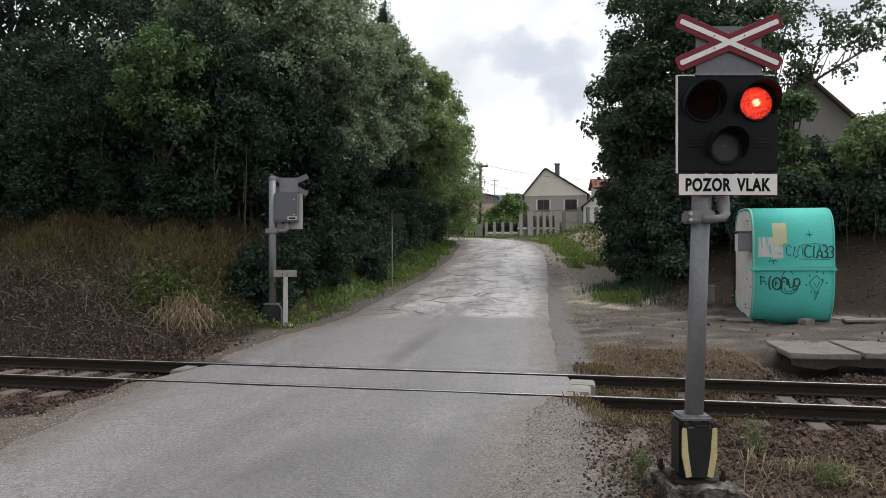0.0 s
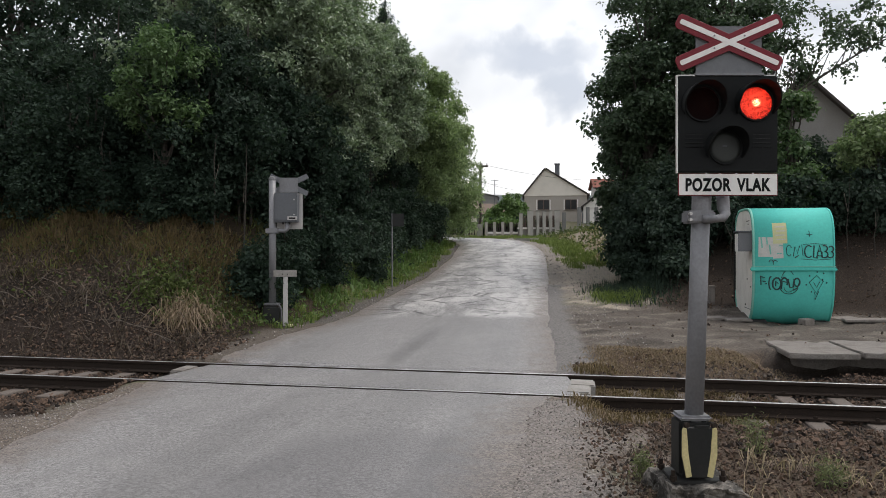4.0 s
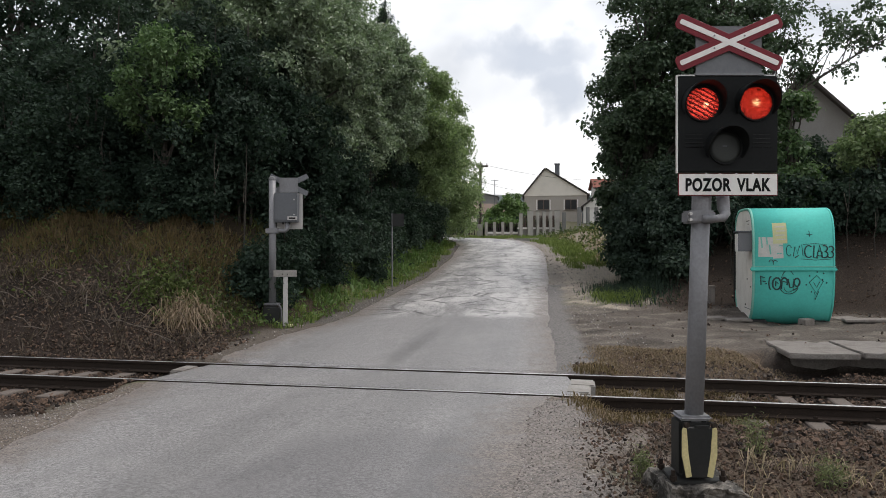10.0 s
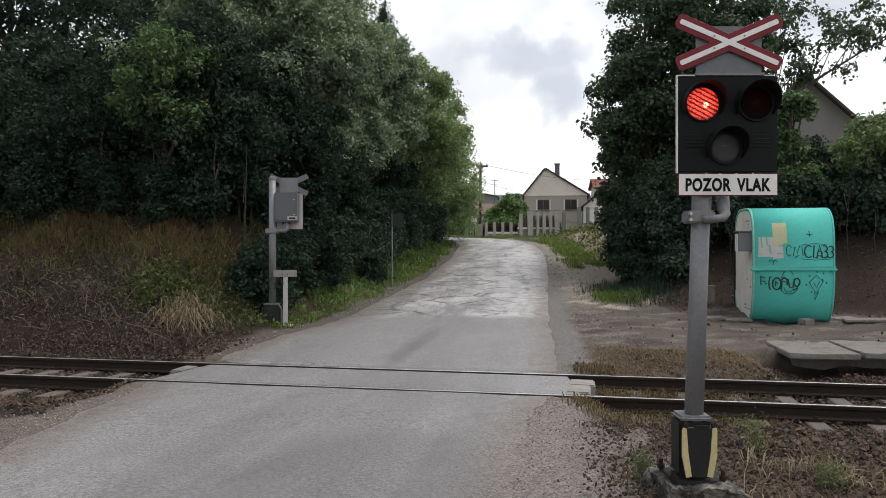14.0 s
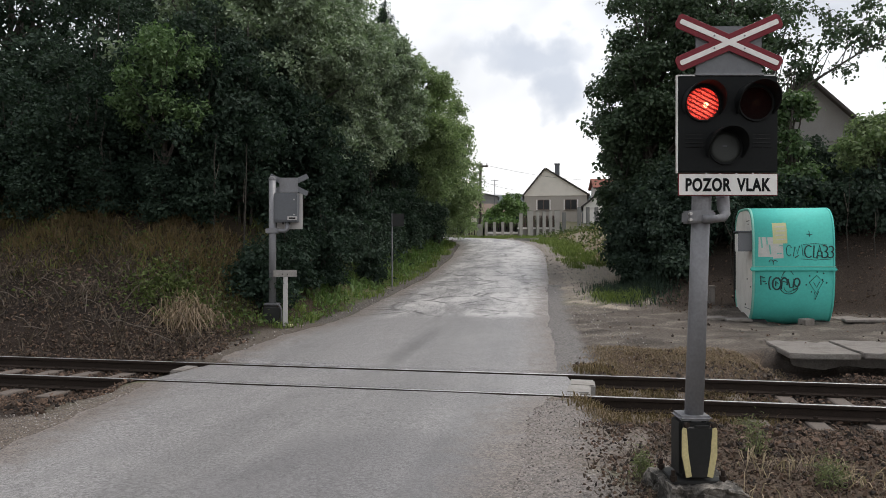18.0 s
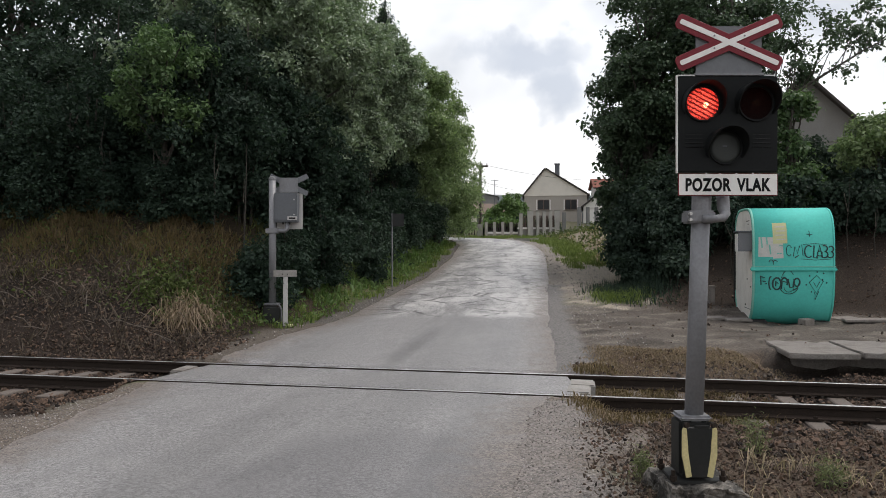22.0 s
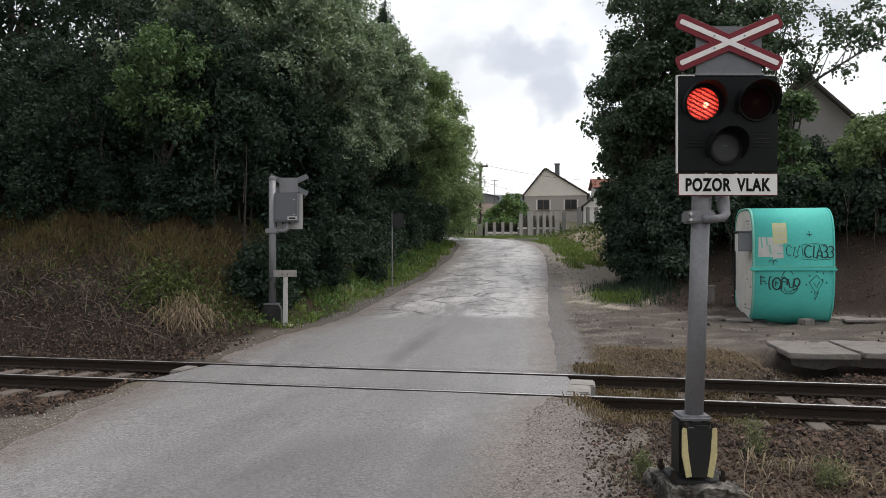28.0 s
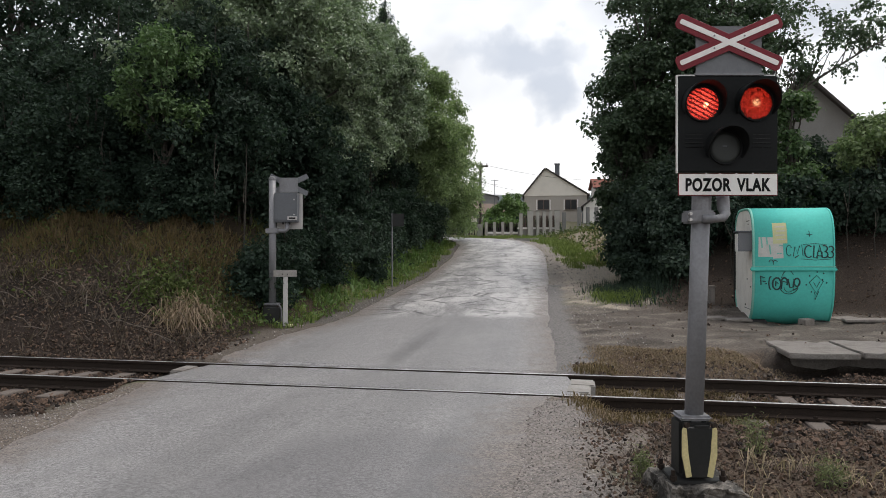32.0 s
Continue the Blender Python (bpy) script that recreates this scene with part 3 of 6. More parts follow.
def road_sheet(name, rows, label, cuts, ragged, drop=0.12, inset=0.0):
    """One sheet of asphalt between two ragged edges, with a turned-down rim."""
    rng = np.random.default_rng(len(rows) * 7 + 1)
    L, R = [np.array([r[k] for r in rows], float) for k in (0, 1)]
    t = np.linspace(0, len(rows) - 1, cuts * (len(rows) - 1) + 1)
    k = np.arange(len(rows))
    L, R = [np.stack([np.interp(t, k, e[:, i]) for i in (0, 1)], -1) for e in (L, R)]
    if len(rows) > 3:
        for e in (L, R):
            for _ in range(3):
                e[1:-1] = 0.25 * e[:-2] + 0.5 * e[1:-1] + 0.25 * e[2:]
    n = len(t)
    wob = [np.convolve(rng.normal(0, 1, n + 2), np.ones(3) / 3, "valid") * ragged for _ in (0, 1)]
    across = 0.5 - 0.5 * np.cos(np.linspace(0, np.pi, 30))
    side = (R - L) / np.linalg.norm(R - L, axis=1)[:, None]
    L, R = L - side * wob[0][:, None], R + side * wob[1][:, None]
    P = L[:, None] * (1 - across[None, :, None]) + R[:, None] * across[None, :, None]
    Z = profile(P[..., 1]) + 0.012 + 0.03 * (1 - (2 * across[None] - 1) ** 2) * smooth_step(12, 18, P[..., 1]) + 0.006 * ripple(P[..., 0], P[..., 1], 1.4, 0.9)
    Z = np.where(np.abs(SU * P[..., 0] + CU * (P[..., 1] - 10.065)) < 0.9, -0.012, Z)
    P = np.concatenate([P[:, :1], P, P[:, -1:]], 1)
    Z = np.concatenate([Z[:, :1] - drop, Z, Z[:, -1:] - drop], 1)
    V = np.concatenate([P, Z[..., None]], -1)
    m = V.shape[1]
    idx = np.arange(n * m).reshape(n, m)
    faces = np.stack([idx[:-1, :-1], idx[:-1, 1:], idx[1:, 1:], idx[1:, :-1]], -1).reshape(-1, 4)
    me = quick_mesh(name, V.reshape(-1, 3), faces, ASPHALT)
    wide = np.linalg.norm(R - L, axis=1)[:, None]
    rim = np.minimum(across, 1 - across)[None] * wide + inset
    rim = np.concatenate([rim[:, :1] * 0 - 1, rim, rim[:, -1:] * 0 - 1], 1)
    me.attributes.new("edge", "FLOAT", "POINT").data.foreach_set("value", rim.astype(np.float32).ravel())
    ob = part(name, me, None, smooth=False)
    return tagged(ob, label, "road", kind="structure")


make_ground()
road_sheet("road", ROAD_NEAR, "worn pale grey asphalt road before the tracks", 14, 0.05)
road_sheet("road", ROAD_MID, "grey asphalt strip between the two rails", 6, 0.0, 0.18, 0.5)
road_sheet("road", ROAD_FAR, "cracked grey asphalt road climbing to a bend", 14, 0.03)


def make_clouds():
    """A ring of cloud all round the horizon, open above."""
    bm = bmesh.new()
    rings = []
    for i in range(19):
        e = radians(-3 + 60 * i / 18)
        rings.append([bm.verts.new((1400 * math.cos(e) * math.cos(a), 1400 * math.cos(e) * math.sin(a), 1400 * math.sin(e))) for a in np.linspace(0, 2 * math.pi, 73)[:-1]])
    for r0, r1 in zip(rings, rings[1:]):
        for k in range(72):
            bm.faces.new((r0[k], r0[(k + 1) % 72], r1[(k + 1) % 72], r1[k]))
    return tagged(part("backdrop_clouds", bm, CLOUD, smooth=True), "bright white and grey cloud cover drifting slowly", "clouds", kind="structure")


CLOUDS = make_clouds()

# ---- the track ----


def sleeper_at(i):
    """Where sleeper i lies along the track."""
    return 3.77 + 0.635 * (i - 6)


def rail_outline():
    """Half-rounded rail head on a web and a foot, 0.16 m high."""
    half = [(0.068, -0.160), (0.068, -0.150), (0.012, -0.128), (0.009, -0.052), (0.034, -0.040), (0.036, -0.010), (0.030, -0.002), (0.016, 0.0)]
    return half + [(-x, z) for x, z in reversed(half)]


def make_track():
    for side, label in ((-0.75, "rusty brown steel rail with a bright worn head"), (0.75, "rusty brown steel rail with bright head beside the platform")):
        rail = thing("rail", TRACK @ Matrix.Translation((0, side, 0)), label, "rail", "rails of the track")
        part("rail_body", prism(rail_outline(), -60, 60, axis="x"), RUST, rail)
        part("running_surface", prism([(-0.026, -0.005), (0.026, -0.005), (0.024, -0.001), (0.014, 0.003), (0, 0.0045), (-0.014, 0.003), (-0.024, -0.001)], -60, 60, axis="x"), STEEL, rail, "bright worn running surface")
    # sleepers
    def sleeper_mesh():
        bm = bmesh.new()
        out = [(-0.13, -0.36), (0.13, -0.36), (0.10, -0.175), (-0.10, -0.175)]
        b = prism(out, -1.25, 1.25, 0.012)
        return join(bm, b)
    me = None
    clip_me = None
    for i in range(-30, 31):
        u = sleeper_at(i)
        if -4.6 < u < 1.5:
            continue
        sl = thing("sleeper", TRACK @ pose(u, 0, 0, 0, 0, 1.2 * math.sin(i * 2.3)), "dusty brown-grey concrete sleeper under the rails", "sleeper", "sleepers of the track")
        if me is None:
            first = part("sleeper_block", sleeper_mesh(), SLEEPERMAT, sl)
            me = first.data
            b = box(0, 0, 0, 0.16, 0.05, 0.03, 0.006)
            box(0, 0.0, 0.02, 0.045, 0.045, 0.04, 0.008, b)
            clip_me = bpy.data.meshes.new("rail_clip")
            b.to_mesh(clip_me)
            b.free()
            clip_me.materials.append(RUST)
        else:
            new("sleeper_block", me).parent = sl
        if abs(u) < 9:
            for s in (-0.75, 0.75):
                for e in (-0.095, 0.095):
                    c = new("rail_clip", clip_me)
                    c.parent = sl
                    c.location = (0, s + e, -0.152)
    # short concrete end blocks that hold the asphalt between the rails
    for u, sizes in ((-3.98, ((0.26, 0.22, 0.48),)), (1.79, ((-0.24, 0.30, 0.5), (0.22, 0.33, 0.42)))):
        for dv, wide, long in sizes:
            k = thing("edge_block", TRACK @ pose(u + (0.04 if dv > 0 else 0), dv, 0, 0, 1.0, 2 if dv > 0 else -1), "pale broken concrete end block between the rails", "concrete block", "end blocks of the crossing")
            part("block", box(0, 0, -0.10, wide, long, 0.19, 0.018), OLDCONCRETE if u < 0 else CONCRETE, k)


def stones(name, places, sizes, material, label, seed):
    """Angular stones as one heap."""
    rng = np.random.default_rng(seed)
    n = len(places)
    base = np.array([(1, 0, 0), (-1, 0, 0), (0, 1, 0), (0, -1, 0), (0, 0, 1), (0, 0, -1)], float)
    tri = np.array([(0, 2, 4), (2, 1, 4), (1, 3, 4), (3, 0, 4), (2, 0, 5), (1, 2, 5), (3, 1, 5), (0, 3, 5)])
    V = base[None] * rng.uniform(0.55, 1.1, (n, 6, 1)) + rng.normal(0, 0.22, (n, 6, 3))
    q = rng.normal(size=(n, 4))
    q /= np.linalg.norm(q, axis=1)[:, None]
    w, x, y, z = q.T
    Rm = np.stack([1 - 2 * (y * y + z * z), 2 * (x * y - z * w), 2 * (x * z + y * w), 2 * (x * y + z * w), 1 - 2 * (x * x + z * z), 2 * (y * z - x * w), 2 * (x * z - y * w), 2 * (y * z + x * w), 1 - 2 * (x * x + y * y)], -1).reshape(n, 3, 3)
    V = np.einsum("nij,nkj->nki", Rm, V * rng.uniform(0.7, 1.2, (n, 1, 3))) * sizes[:, None, None] + places[:, None]
    F = (tri[None] + (np.arange(n) * 6)[:, None, None]).reshape(-1, 3)
    return tagged(part(name, quick_mesh(name, V.reshape(-1, 3), F, material), None), label, "stones", kind="stuff")


def scatter(n, x0, x1, y0, y1, keep, seed):
    rng = np.random.default_rng(seed)
    x, y = rng.uniform(x0, x1, n), rng.uniform(y0, y1, n)
    k = keep(x, y, *plan(x, y), rng.uniform(0, 1, n))
    return x[k], y[k]


def make_gravel():
    def lay(name, n, area, keep, s0, s1, mat_, label, seed, lift=0.0):
        x, y = scatter(n, *area, keep, seed)
        s = np.random.default_rng(seed + 5).uniform(s0, s1, len(x))
        p = np.stack([x, y, ground_z(x, y) + lift * s * np.random.default_rng(seed + 9).uniform(0, 2, len(x))], -1)
        stones(name, p, s, mat_, label, seed)
    side = lambda left, right: np.maximum(left, right)
    # the sleepers' tops stay swept bare
    bare = lambda x, y, v, q: (np.abs(CU * x - SU * (y - 10.065) - 3.77 - 0.635 * np.round((CU * x - SU * (y - 10.065) - 3.77) / 0.635)) < 0.125) & (np.abs(v) < 1.27) & (q > 0.07)
    lay("ballast", 66000, (-11, 9.5, 5, 13.5), lambda x, y, v, l, r, q: (np.abs(v + 0.5 * (r > 0)) < 2.45 + 0.5 * (r > 0) - 0.8 * (q > 0.6)) & ((v < 1.55 + 0.3 * q) | (r < 0) | (x > 4.7)) & (side(l, r) > 0.25) & ~bare(x, y, v, q) & ~((v < -0.85) & (r > 0) & (r < 0.75 - 0.25 * (v + 1.0))) & ~((np.abs(v) > 1.9) & (v < 0) & (side(l, r) < 0.9)), 0.015, 0.040, BALLAST, "brown crushed stone ballast round the sleepers", 3, 0.45)
    lay("roadside_gravel", 34000, (-6, 4, 3.4, 9.5), lambda x, y, v, l, r, q: (v < -1.0) & (((r > -0.3 + 0.3 * q) & (r < 0.42 + 0.6 * q)) | ((l > -0.3 + 0.3 * q) & (l < np.where(v > -3.1, 0.35 + 0.2 * q, 1.6)))), 0.004, 0.013, GRIT, "fine pale gravel along the edge of the road", 11, 0.2)
    lay("roadside_gravel", 9000, (-5, 8, 11, 30), lambda x, y, v, l, r, q: (v > 1.0) & (((r > np.where(y < 19, 0.5, -0.1)) & (r < 1.6)) | ((l > -0.1) & (l < 0.45))), 0.008, 0.03, GRIT, "pale gravel along the edge of the climbing road", 12, 0.2)
    lay("bank_stones", 4200, (3.0, 13, 11, 19), lambda x, y, v, l, r, q: (v > 1.5) & (r > 1.0) & ((v < 2.9) | (q < 0.06)), 0.01, 0.04, BALLAST, "small brown stones strewn beside the platform", 13, 0.3)
    lay("bank_stones", 2600, (2.6, 5.4, 9.5, 13), lambda x, y, v, l, r, q: (v > 1.0) & (v < 2.0 + 0.3 * q) & (r > 1.2 + 0.5 * q), 0.012, 0.042, PATHSTONE, "grey and brown stones between the turf and the rail", 19, 0.35)
    lay("bank_stones", 5000, (-14, -4, 11, 16), lambda x, y, v, l, r, q: (v > 1.3) & (l > 0.5) & (v < 4.0), 0.012, 0.05, BALLAST, "grey stones and litter on the cutting slope", 14, 0.3)
    lay("bank_stones", 1500, (5, 13, 14.5, 19.5), lambda x, y, v, l, r, q: (r > 2.0) & (y + 0.4 * np.maximum(0, x - 7.6) > 16.8), 0.012, 0.05, BALLAST, "clods and brown stones on the bank behind the shelter", 16, 0.2)
    lay("ballast", 19000, (0.9, 6, 3.3, 8), lambda x, y, v, l, r, q: (v < -2.0) & (r > 0.45 + 0.4 * q) & ~((np.abs(r - 0.95 - 0.28 * (v + 3.0)) < 0.10) & (v > -3.6) & (q < 0.85)) & (v > -4.6 - q), 0.007, 0.026, BALLAST, "crushed stone and earth beside the signal's footing", 17, 0.3)
    lay("ballast", 9000, (-9, -3.8, 6.5, 9.6), lambda x, y, v, l, r, q: (l > 0.35 + 0.25 * q) & (v < -1.6) & (v > -3.2 + 0.3 * q), 0.014, 0.038, BALLAST, "brown crushed stone spilling from the track to the road", 18, 0.35)
    x, y = np.random.default_rng(5).normal(0, 1, (2, 900))
    x, y = 6.0 + 0.85 * x, 43.8 + 0.4 * y
    s = np.random.default_rng(6).uniform(0.03, 0.08, 900)
    z = ground_z(x, y) + 0.12 * np.exp(-((x - 6.0) / 0.9) ** 2 - ((y - 43.8) / 0.6) ** 2)
    stones("gravel_heap", np.stack([x, y, z], -1), s, GRIT, "low heap of grey gravel before the fence", 15)


# ---- warning lights ----


def ring_tube(r0, r1, y0, y1, a0, a1, segs=28, cut=True):
    """A curved visor: part of a ring round the y axis, from y0 to y1, thick from r0 to r1; the front edge is cut back towards the ends."""
    bm = bmesh.new()
    rows = []
    for i in range(segs + 1):
        a = radians(a0 + (a1 - a0) * i / segs)
        back = 1 - abs(2 * i / segs - 1) ** 2.2 if cut else 1.0
        yf = y1 + (y0 - y1) * (0.12 + 0.88 * back)
        rows.append([bm.verts.new((r * math.cos(a), y, r * math.sin(a))) for r, y in ((r0, y1), (r0, yf), (r1, yf), (r1, y1))])
    for p, q in zip(rows, rows[1:]):
        for k in range(4):
            bm.faces.new((p[k], p[(k + 1) % 4], q[(k + 1) % 4], q[k]))
    bm.faces.new(rows[0])
    bm.faces.new(rows[-1][::-1])
    return bm


def disc(radius, y, depth, segs=36, dome=0.0):
    bm = bmesh.new()
    rings = []
    for k, f in enumerate((1.0, 1.0, 0.75, 0.45, 0.15)):
        yy = y + depth if k == 0 else y - dome * (1 - f * f)
        rings.append([bm.verts.new((radius * f * math.cos(2 * math.pi * i / segs), yy, radius * f * math.sin(2 * math.pi * i / segs))) for i in range(segs)])
    for p, q in zip(rings, rings[1:]):
        for i in range(segs):
            bm.faces.new((p[i], p[(i + 1) % segs], q[(i + 1) % segs], q[i]))
    bm.faces.new(rings[-1])
    bm.faces.new(rings[0][::-1])
    return bm


PITCH = 0.0022


def bars_in_circle(radius, y, thick, offset, fill, tilt):
    """Narrow parallel bars that fill a circle: every PITCH one bar, fill of the pitch wide."""
    bm = bmesh.new()
    k = int(radius / PITCH) + 1
    turn = Matrix.Rotation(radians(tilt), 4, "Y")
    for i in range(-k, k + 1):
        z = i * PITCH + offset
        if abs(z) > radius * 0.99:
            continue
        w = math.sqrt(radius ** 2 - z ** 2)
        box(0, y, z, 2 * w, thick, PITCH * fill, 0, bm, turn)
    return bm


BLINKERS = []


def lens_unit(parent, x, z, r, kind):
    """A lamp in the black panel. In the red ones a set of glowing bars lies behind the slots of the lens, and shifts by half a slot between dark and lit."""
    unit = part("lens_ring", ring_tube(r, r + 0.010, -0.012, 0.0, 0, 359.9, 40, False), BLACK, parent)
    unit.location = (x, 0, z)
    part("visor", ring_tube(r + 0.022, r + 0.030, -0.15, 0.0, -30, 210), BLACK, unit)
    if kind == "clear":
        part("lens", disc(r, -0.006, 0.005, dome=0.005), LENSCLEAR, unit, "unlit grey lens", smooth=True)
        # a small grey block stands in for the highlight seen in the lens
        part("lens_glint", box(-0.006, -0.0125, 0.010, 0.030, 0.004, 0.010, 0.0015), SLATE, unit, "small grey block standing in for a glint in the lens")
        return
    tilt = 12 if kind == "ribbed" else -8
    tagged(part("lens", bars_in_circle(r, -0.0040, 0.0002, 0.0, 0.52, tilt), LENSRED, unit, "slotted red signal lens"), kind="stuff")
    part("lamp_back", disc(r, -0.0022, 0.002), SOOT, unit)
    glow = tagged(part("lamp_glow", bars_in_circle(r, -0.00375, 0.0001, 0.0, 0.42, tilt), GLOWBAR if kind == "ribbed" else GLOWPLAIN, unit, "glowing red lamp"), kind="stuff")
    way = Matrix.Rotation(radians(tilt), 3, "Y") @ Vector((0, 0, PITCH / 2))
    BLINKERS.append((glow, way, kind))


def cross_outline(l, w, turn, cut):
    """An X of two equal arms in one plate, with clipped corners."""
    a = radians(turn)
    c, s = math.cos(a), math.sin(a)
    arm = [(l - cut, -w), (l, -w + cut), (l, w - cut), (l - cut, w)]
    rot = lambda p, m: ((p[0] * c - p[1] * s) * m, p[0] * s + p[1] * c)
    ne = [rot(p, 1) for p in arm]
    nw = [rot(p, -1) for p in reversed(arm)]
    up = ne + [(0, w / c)] + nw + [(-w / s, 0)]
    return up + [(-x, -z) for x, z in up]


def lettering(text, width, height, parent, m, bold=0.030):
    cu = bpy.data.curves.new("lettering", "FONT")
    cu.body, cu.size, cu.align_x, cu.align_y, cu.extrude, cu.offset = text, 1.0, "CENTER", "CENTER", 0.004, bold
    cu.space_character, cu.space_word = 1.12, 1.7
    tmp = new("lettering_tmp", cu)
    bpy.context.view_layer.update()
    me = bpy.data.meshes.new_from_object(tmp.evaluated_get(bpy.context.evaluated_depsgraph_get()))
    bpy.data.objects.remove(tmp)
    co = np.array([v.co for v in me.vertices])
    lo, hi = co.min(0), co.max(0)
    cap = hi[1] - lo[1]
    me.transform(Matrix.Diagonal((width / (hi[0] - lo[0]), height / cap, 0.4, 1)) @ Matrix.Translation((-(lo[0] + hi[0]) / 2, -(lo[1] + hi[1]) / 2, 0)))
    me.materials.clear()
    me.materials.append(INK)
    ob = part("lettering", me, None, parent, "black letters " + text)
    ob.matrix_basis = m @ pose(0, 0, 0, 90, 0, 0)
    return ob


def base_box(parent, w, h, z0, yellow):
    body = part("base_box", box(-0.016, 0.03, z0 + h / 2, w * (0.84 if yellow else 0.92), w * 0.85, h, 0.025), DARKBOX, parent, "dark moulded cable box")
    face = [(-0.36 * w, 0.0), (-0.47 * w, h * 0.38), (-0.47 * w, h * 0.80), (-0.42 * w, h * 0.86), (0.42 * w, h * 0.86), (0.47 * w, h * 0.80), (0.47 * w, h * 0.38), (0.36 * w, 0.0)]
    lid = part("front_cover", prism([(x * 0.98 + (-0.004 if yellow else 0.015), z + z0 + 0.012) for x, z in face], -w * 0.47, -w * 0.36, 0.008), DARKBOX, parent, "dark front cover")
    if yellow:
        for s in (-1, 1):
            strip = [(s * 0.20 * w, 0.01), (s * 0.355 * w, 0.0), (s * 0.47 * w, h * 0.38), (s * 0.47 * w, h * 0.80), (s * 0.44 * w, h * 0.85), (s * 0.34 * w, h * 0.84), (s * 0.29 * w, h * 0.40)]
            part("yellow_band", prism([(x - 0.004, z + z0 + 0.014) for x, z in strip], -w * 0.49, -w * 0.462, 0.004), YELLOW, lid, "worn yellow band")
        part("cover_latch", box(0.015, -w * 0.45, z0 + h * 0.90, w * 0.4, 0.02, 0.014, 0.003), DARKBOX, lid)
    part("box_lid", box(-0.012, 0.02, z0 + h + 0.004, w * 0.88, w * 0.84, 0.034, 0.016), GALV, parent, "grey metal lid")
    for s in (-1, 1):
        part("lid_bolt", tube([(s * w * 0.36, -w * 0.40, z0 + h - 0.035), (s * w * 0.36 + 0.01, -w * 0.46, z0 + h - 0.035)], 0.022, 10), RUST, body)
    return body


def make_near_signal():
    sig = thing("crossing_signal", pose(1.70, 5.09, 0.21), "grey crossing signal with flashing red lamps and red-white cross", "signal")
    pole = part("pole", tube([(-0.004, 0, 0.36), (0.026, 0, 1.2), (0.052, 0, 2.02)], [0.062, 0.061, 0.060], 24), GALV, sig, "grey painted steel pole", smooth=True)
    part("pole_top", tube([(0.048, 0, 1.78), (0.05, 0, 1.90)], 0.064, 24), GALV, pole)
    base_box(sig, 0.25, 0.395, 0.01, True)
    part("base_plate", box(-0.01, 0.04, -0.006, 0.33, 0.32, 0.026, 0.005), DARKBOX, sig, "dark base plate")
    for sx, sy in ((-1, -1), (1, -1), (-1, 1), (1, 1)):
        part("anchor_bolt", tube([(sx * 0.165 - 0.01, sy * 0.14 + 0.03, 0.0), (sx * 0.165 - 0.01, sy * 0.14 + 0.03, 0.075)], [0.014, 0.014], 8), RUST, sig)
        part("anchor_nut", tube([(sx * 0.165 - 0.01, sy * 0.14 + 0.03, 0.01), (sx * 0.165 - 0.01, sy * 0.14 + 0.03, 0.04)], [0.024, 0.024], 6), RUST, sig)
    # clamp and bent arm under the panel
    part("clamp", box(0.028, 0.0, 1.755, 0.185, 0.15, 0.085, 0.012), GALV, sig, "bolted steel clamp")
    for z in (1.735, 1.775):
        part("clamp_bolt", tube([(-0.052, -0.06, z), (-0.052, -0.095, z)], 0.011, 8), STEEL, sig)
    part("arm", tube([(0.03, -0.085, 1.742), (0.12, -0.09, 1.742), (0.165, -0.085, 1.748), (0.187, -0.06, 1.775), (0.19, -0.02, 1.82), (0.19, 0.0, 1.98)], [0.026, 0.026, 0.028, 0.034, 0.042, 0.042], 14), GALV, sig, "bent galvanised arm", smooth=True)
    # the panel, in a pose of its own
    P = part("panel", box(0, 0.022, 0.3195, 0.665, 0.036, 0.64, 0.006), BLACK, sig, "black lamp panel")
    P.matrix_basis = pose(0.1955, -0.09, 2.051)
    part("panel_rim", prism([(-0.338, -0.005), (-0.331, -0.005), (-0.331, 0.643), (0.31, 0.643), (0.31, 0.649), (-0.338, 0.649)], 0.006, 0.036, 0.0), WHITE, P, "white edge of the panel")
    lens_unit(P, -0.171, 0.453, 0.108, "ribbed")
    lens_unit(P, 0.182, 0.456, 0.108, "plain")
    lens_unit(P, -0.020, 0.162, 0.102, "clear")
    for s in (-1, 1):
        for k in range(4):
            part("vent_slat", box(s * 0.225, -0.001 + 0.008, 0.168 + 0.028 * k, 0.12, 0.012, 0.011, 0.003), DARKBOX, P)
    # name plate
    plate = part("name_plate", box(-0.004, -0.004, -0.084, 0.660, 0.008, 0.147, 0.002), RED, P, "white plate with a red edge and black letters")
    part("plate_face", box(-0.004, -0.0095, -0.083, 0.651, 0.005, 0.138, 0.001), WHITE, plate, "white face")
    lettering("POZOR VLAK", 0.566, 0.090, plate, pose(-0.004, -0.0125, -0.085), 0.040)
    for x in (-0.15, -0.06, 0.05, 0.16):
        part("rivet", tube([(x, -0.006, -0.012), (x, -0.014, -0.012)], 0.006, 8), STEEL, plate)
    # cross and its grey plate
    part("back_plate", box(0.01, 0.02, 0.81, 0.445, 0.006, 0.335, 0.004), GREYPAINT, P, "grey sheet behind the cross")
    part("back_rail", box(0.01, 0.012, 0.652, 0.46, 0.03, 0.018, 0.003), GALV, P)
    for x in (-0.18, 0.18):
        part("stay", box(x, 0.035, 0.72, 0.03, 0.02, 0.25, 0.003), GALV, P)
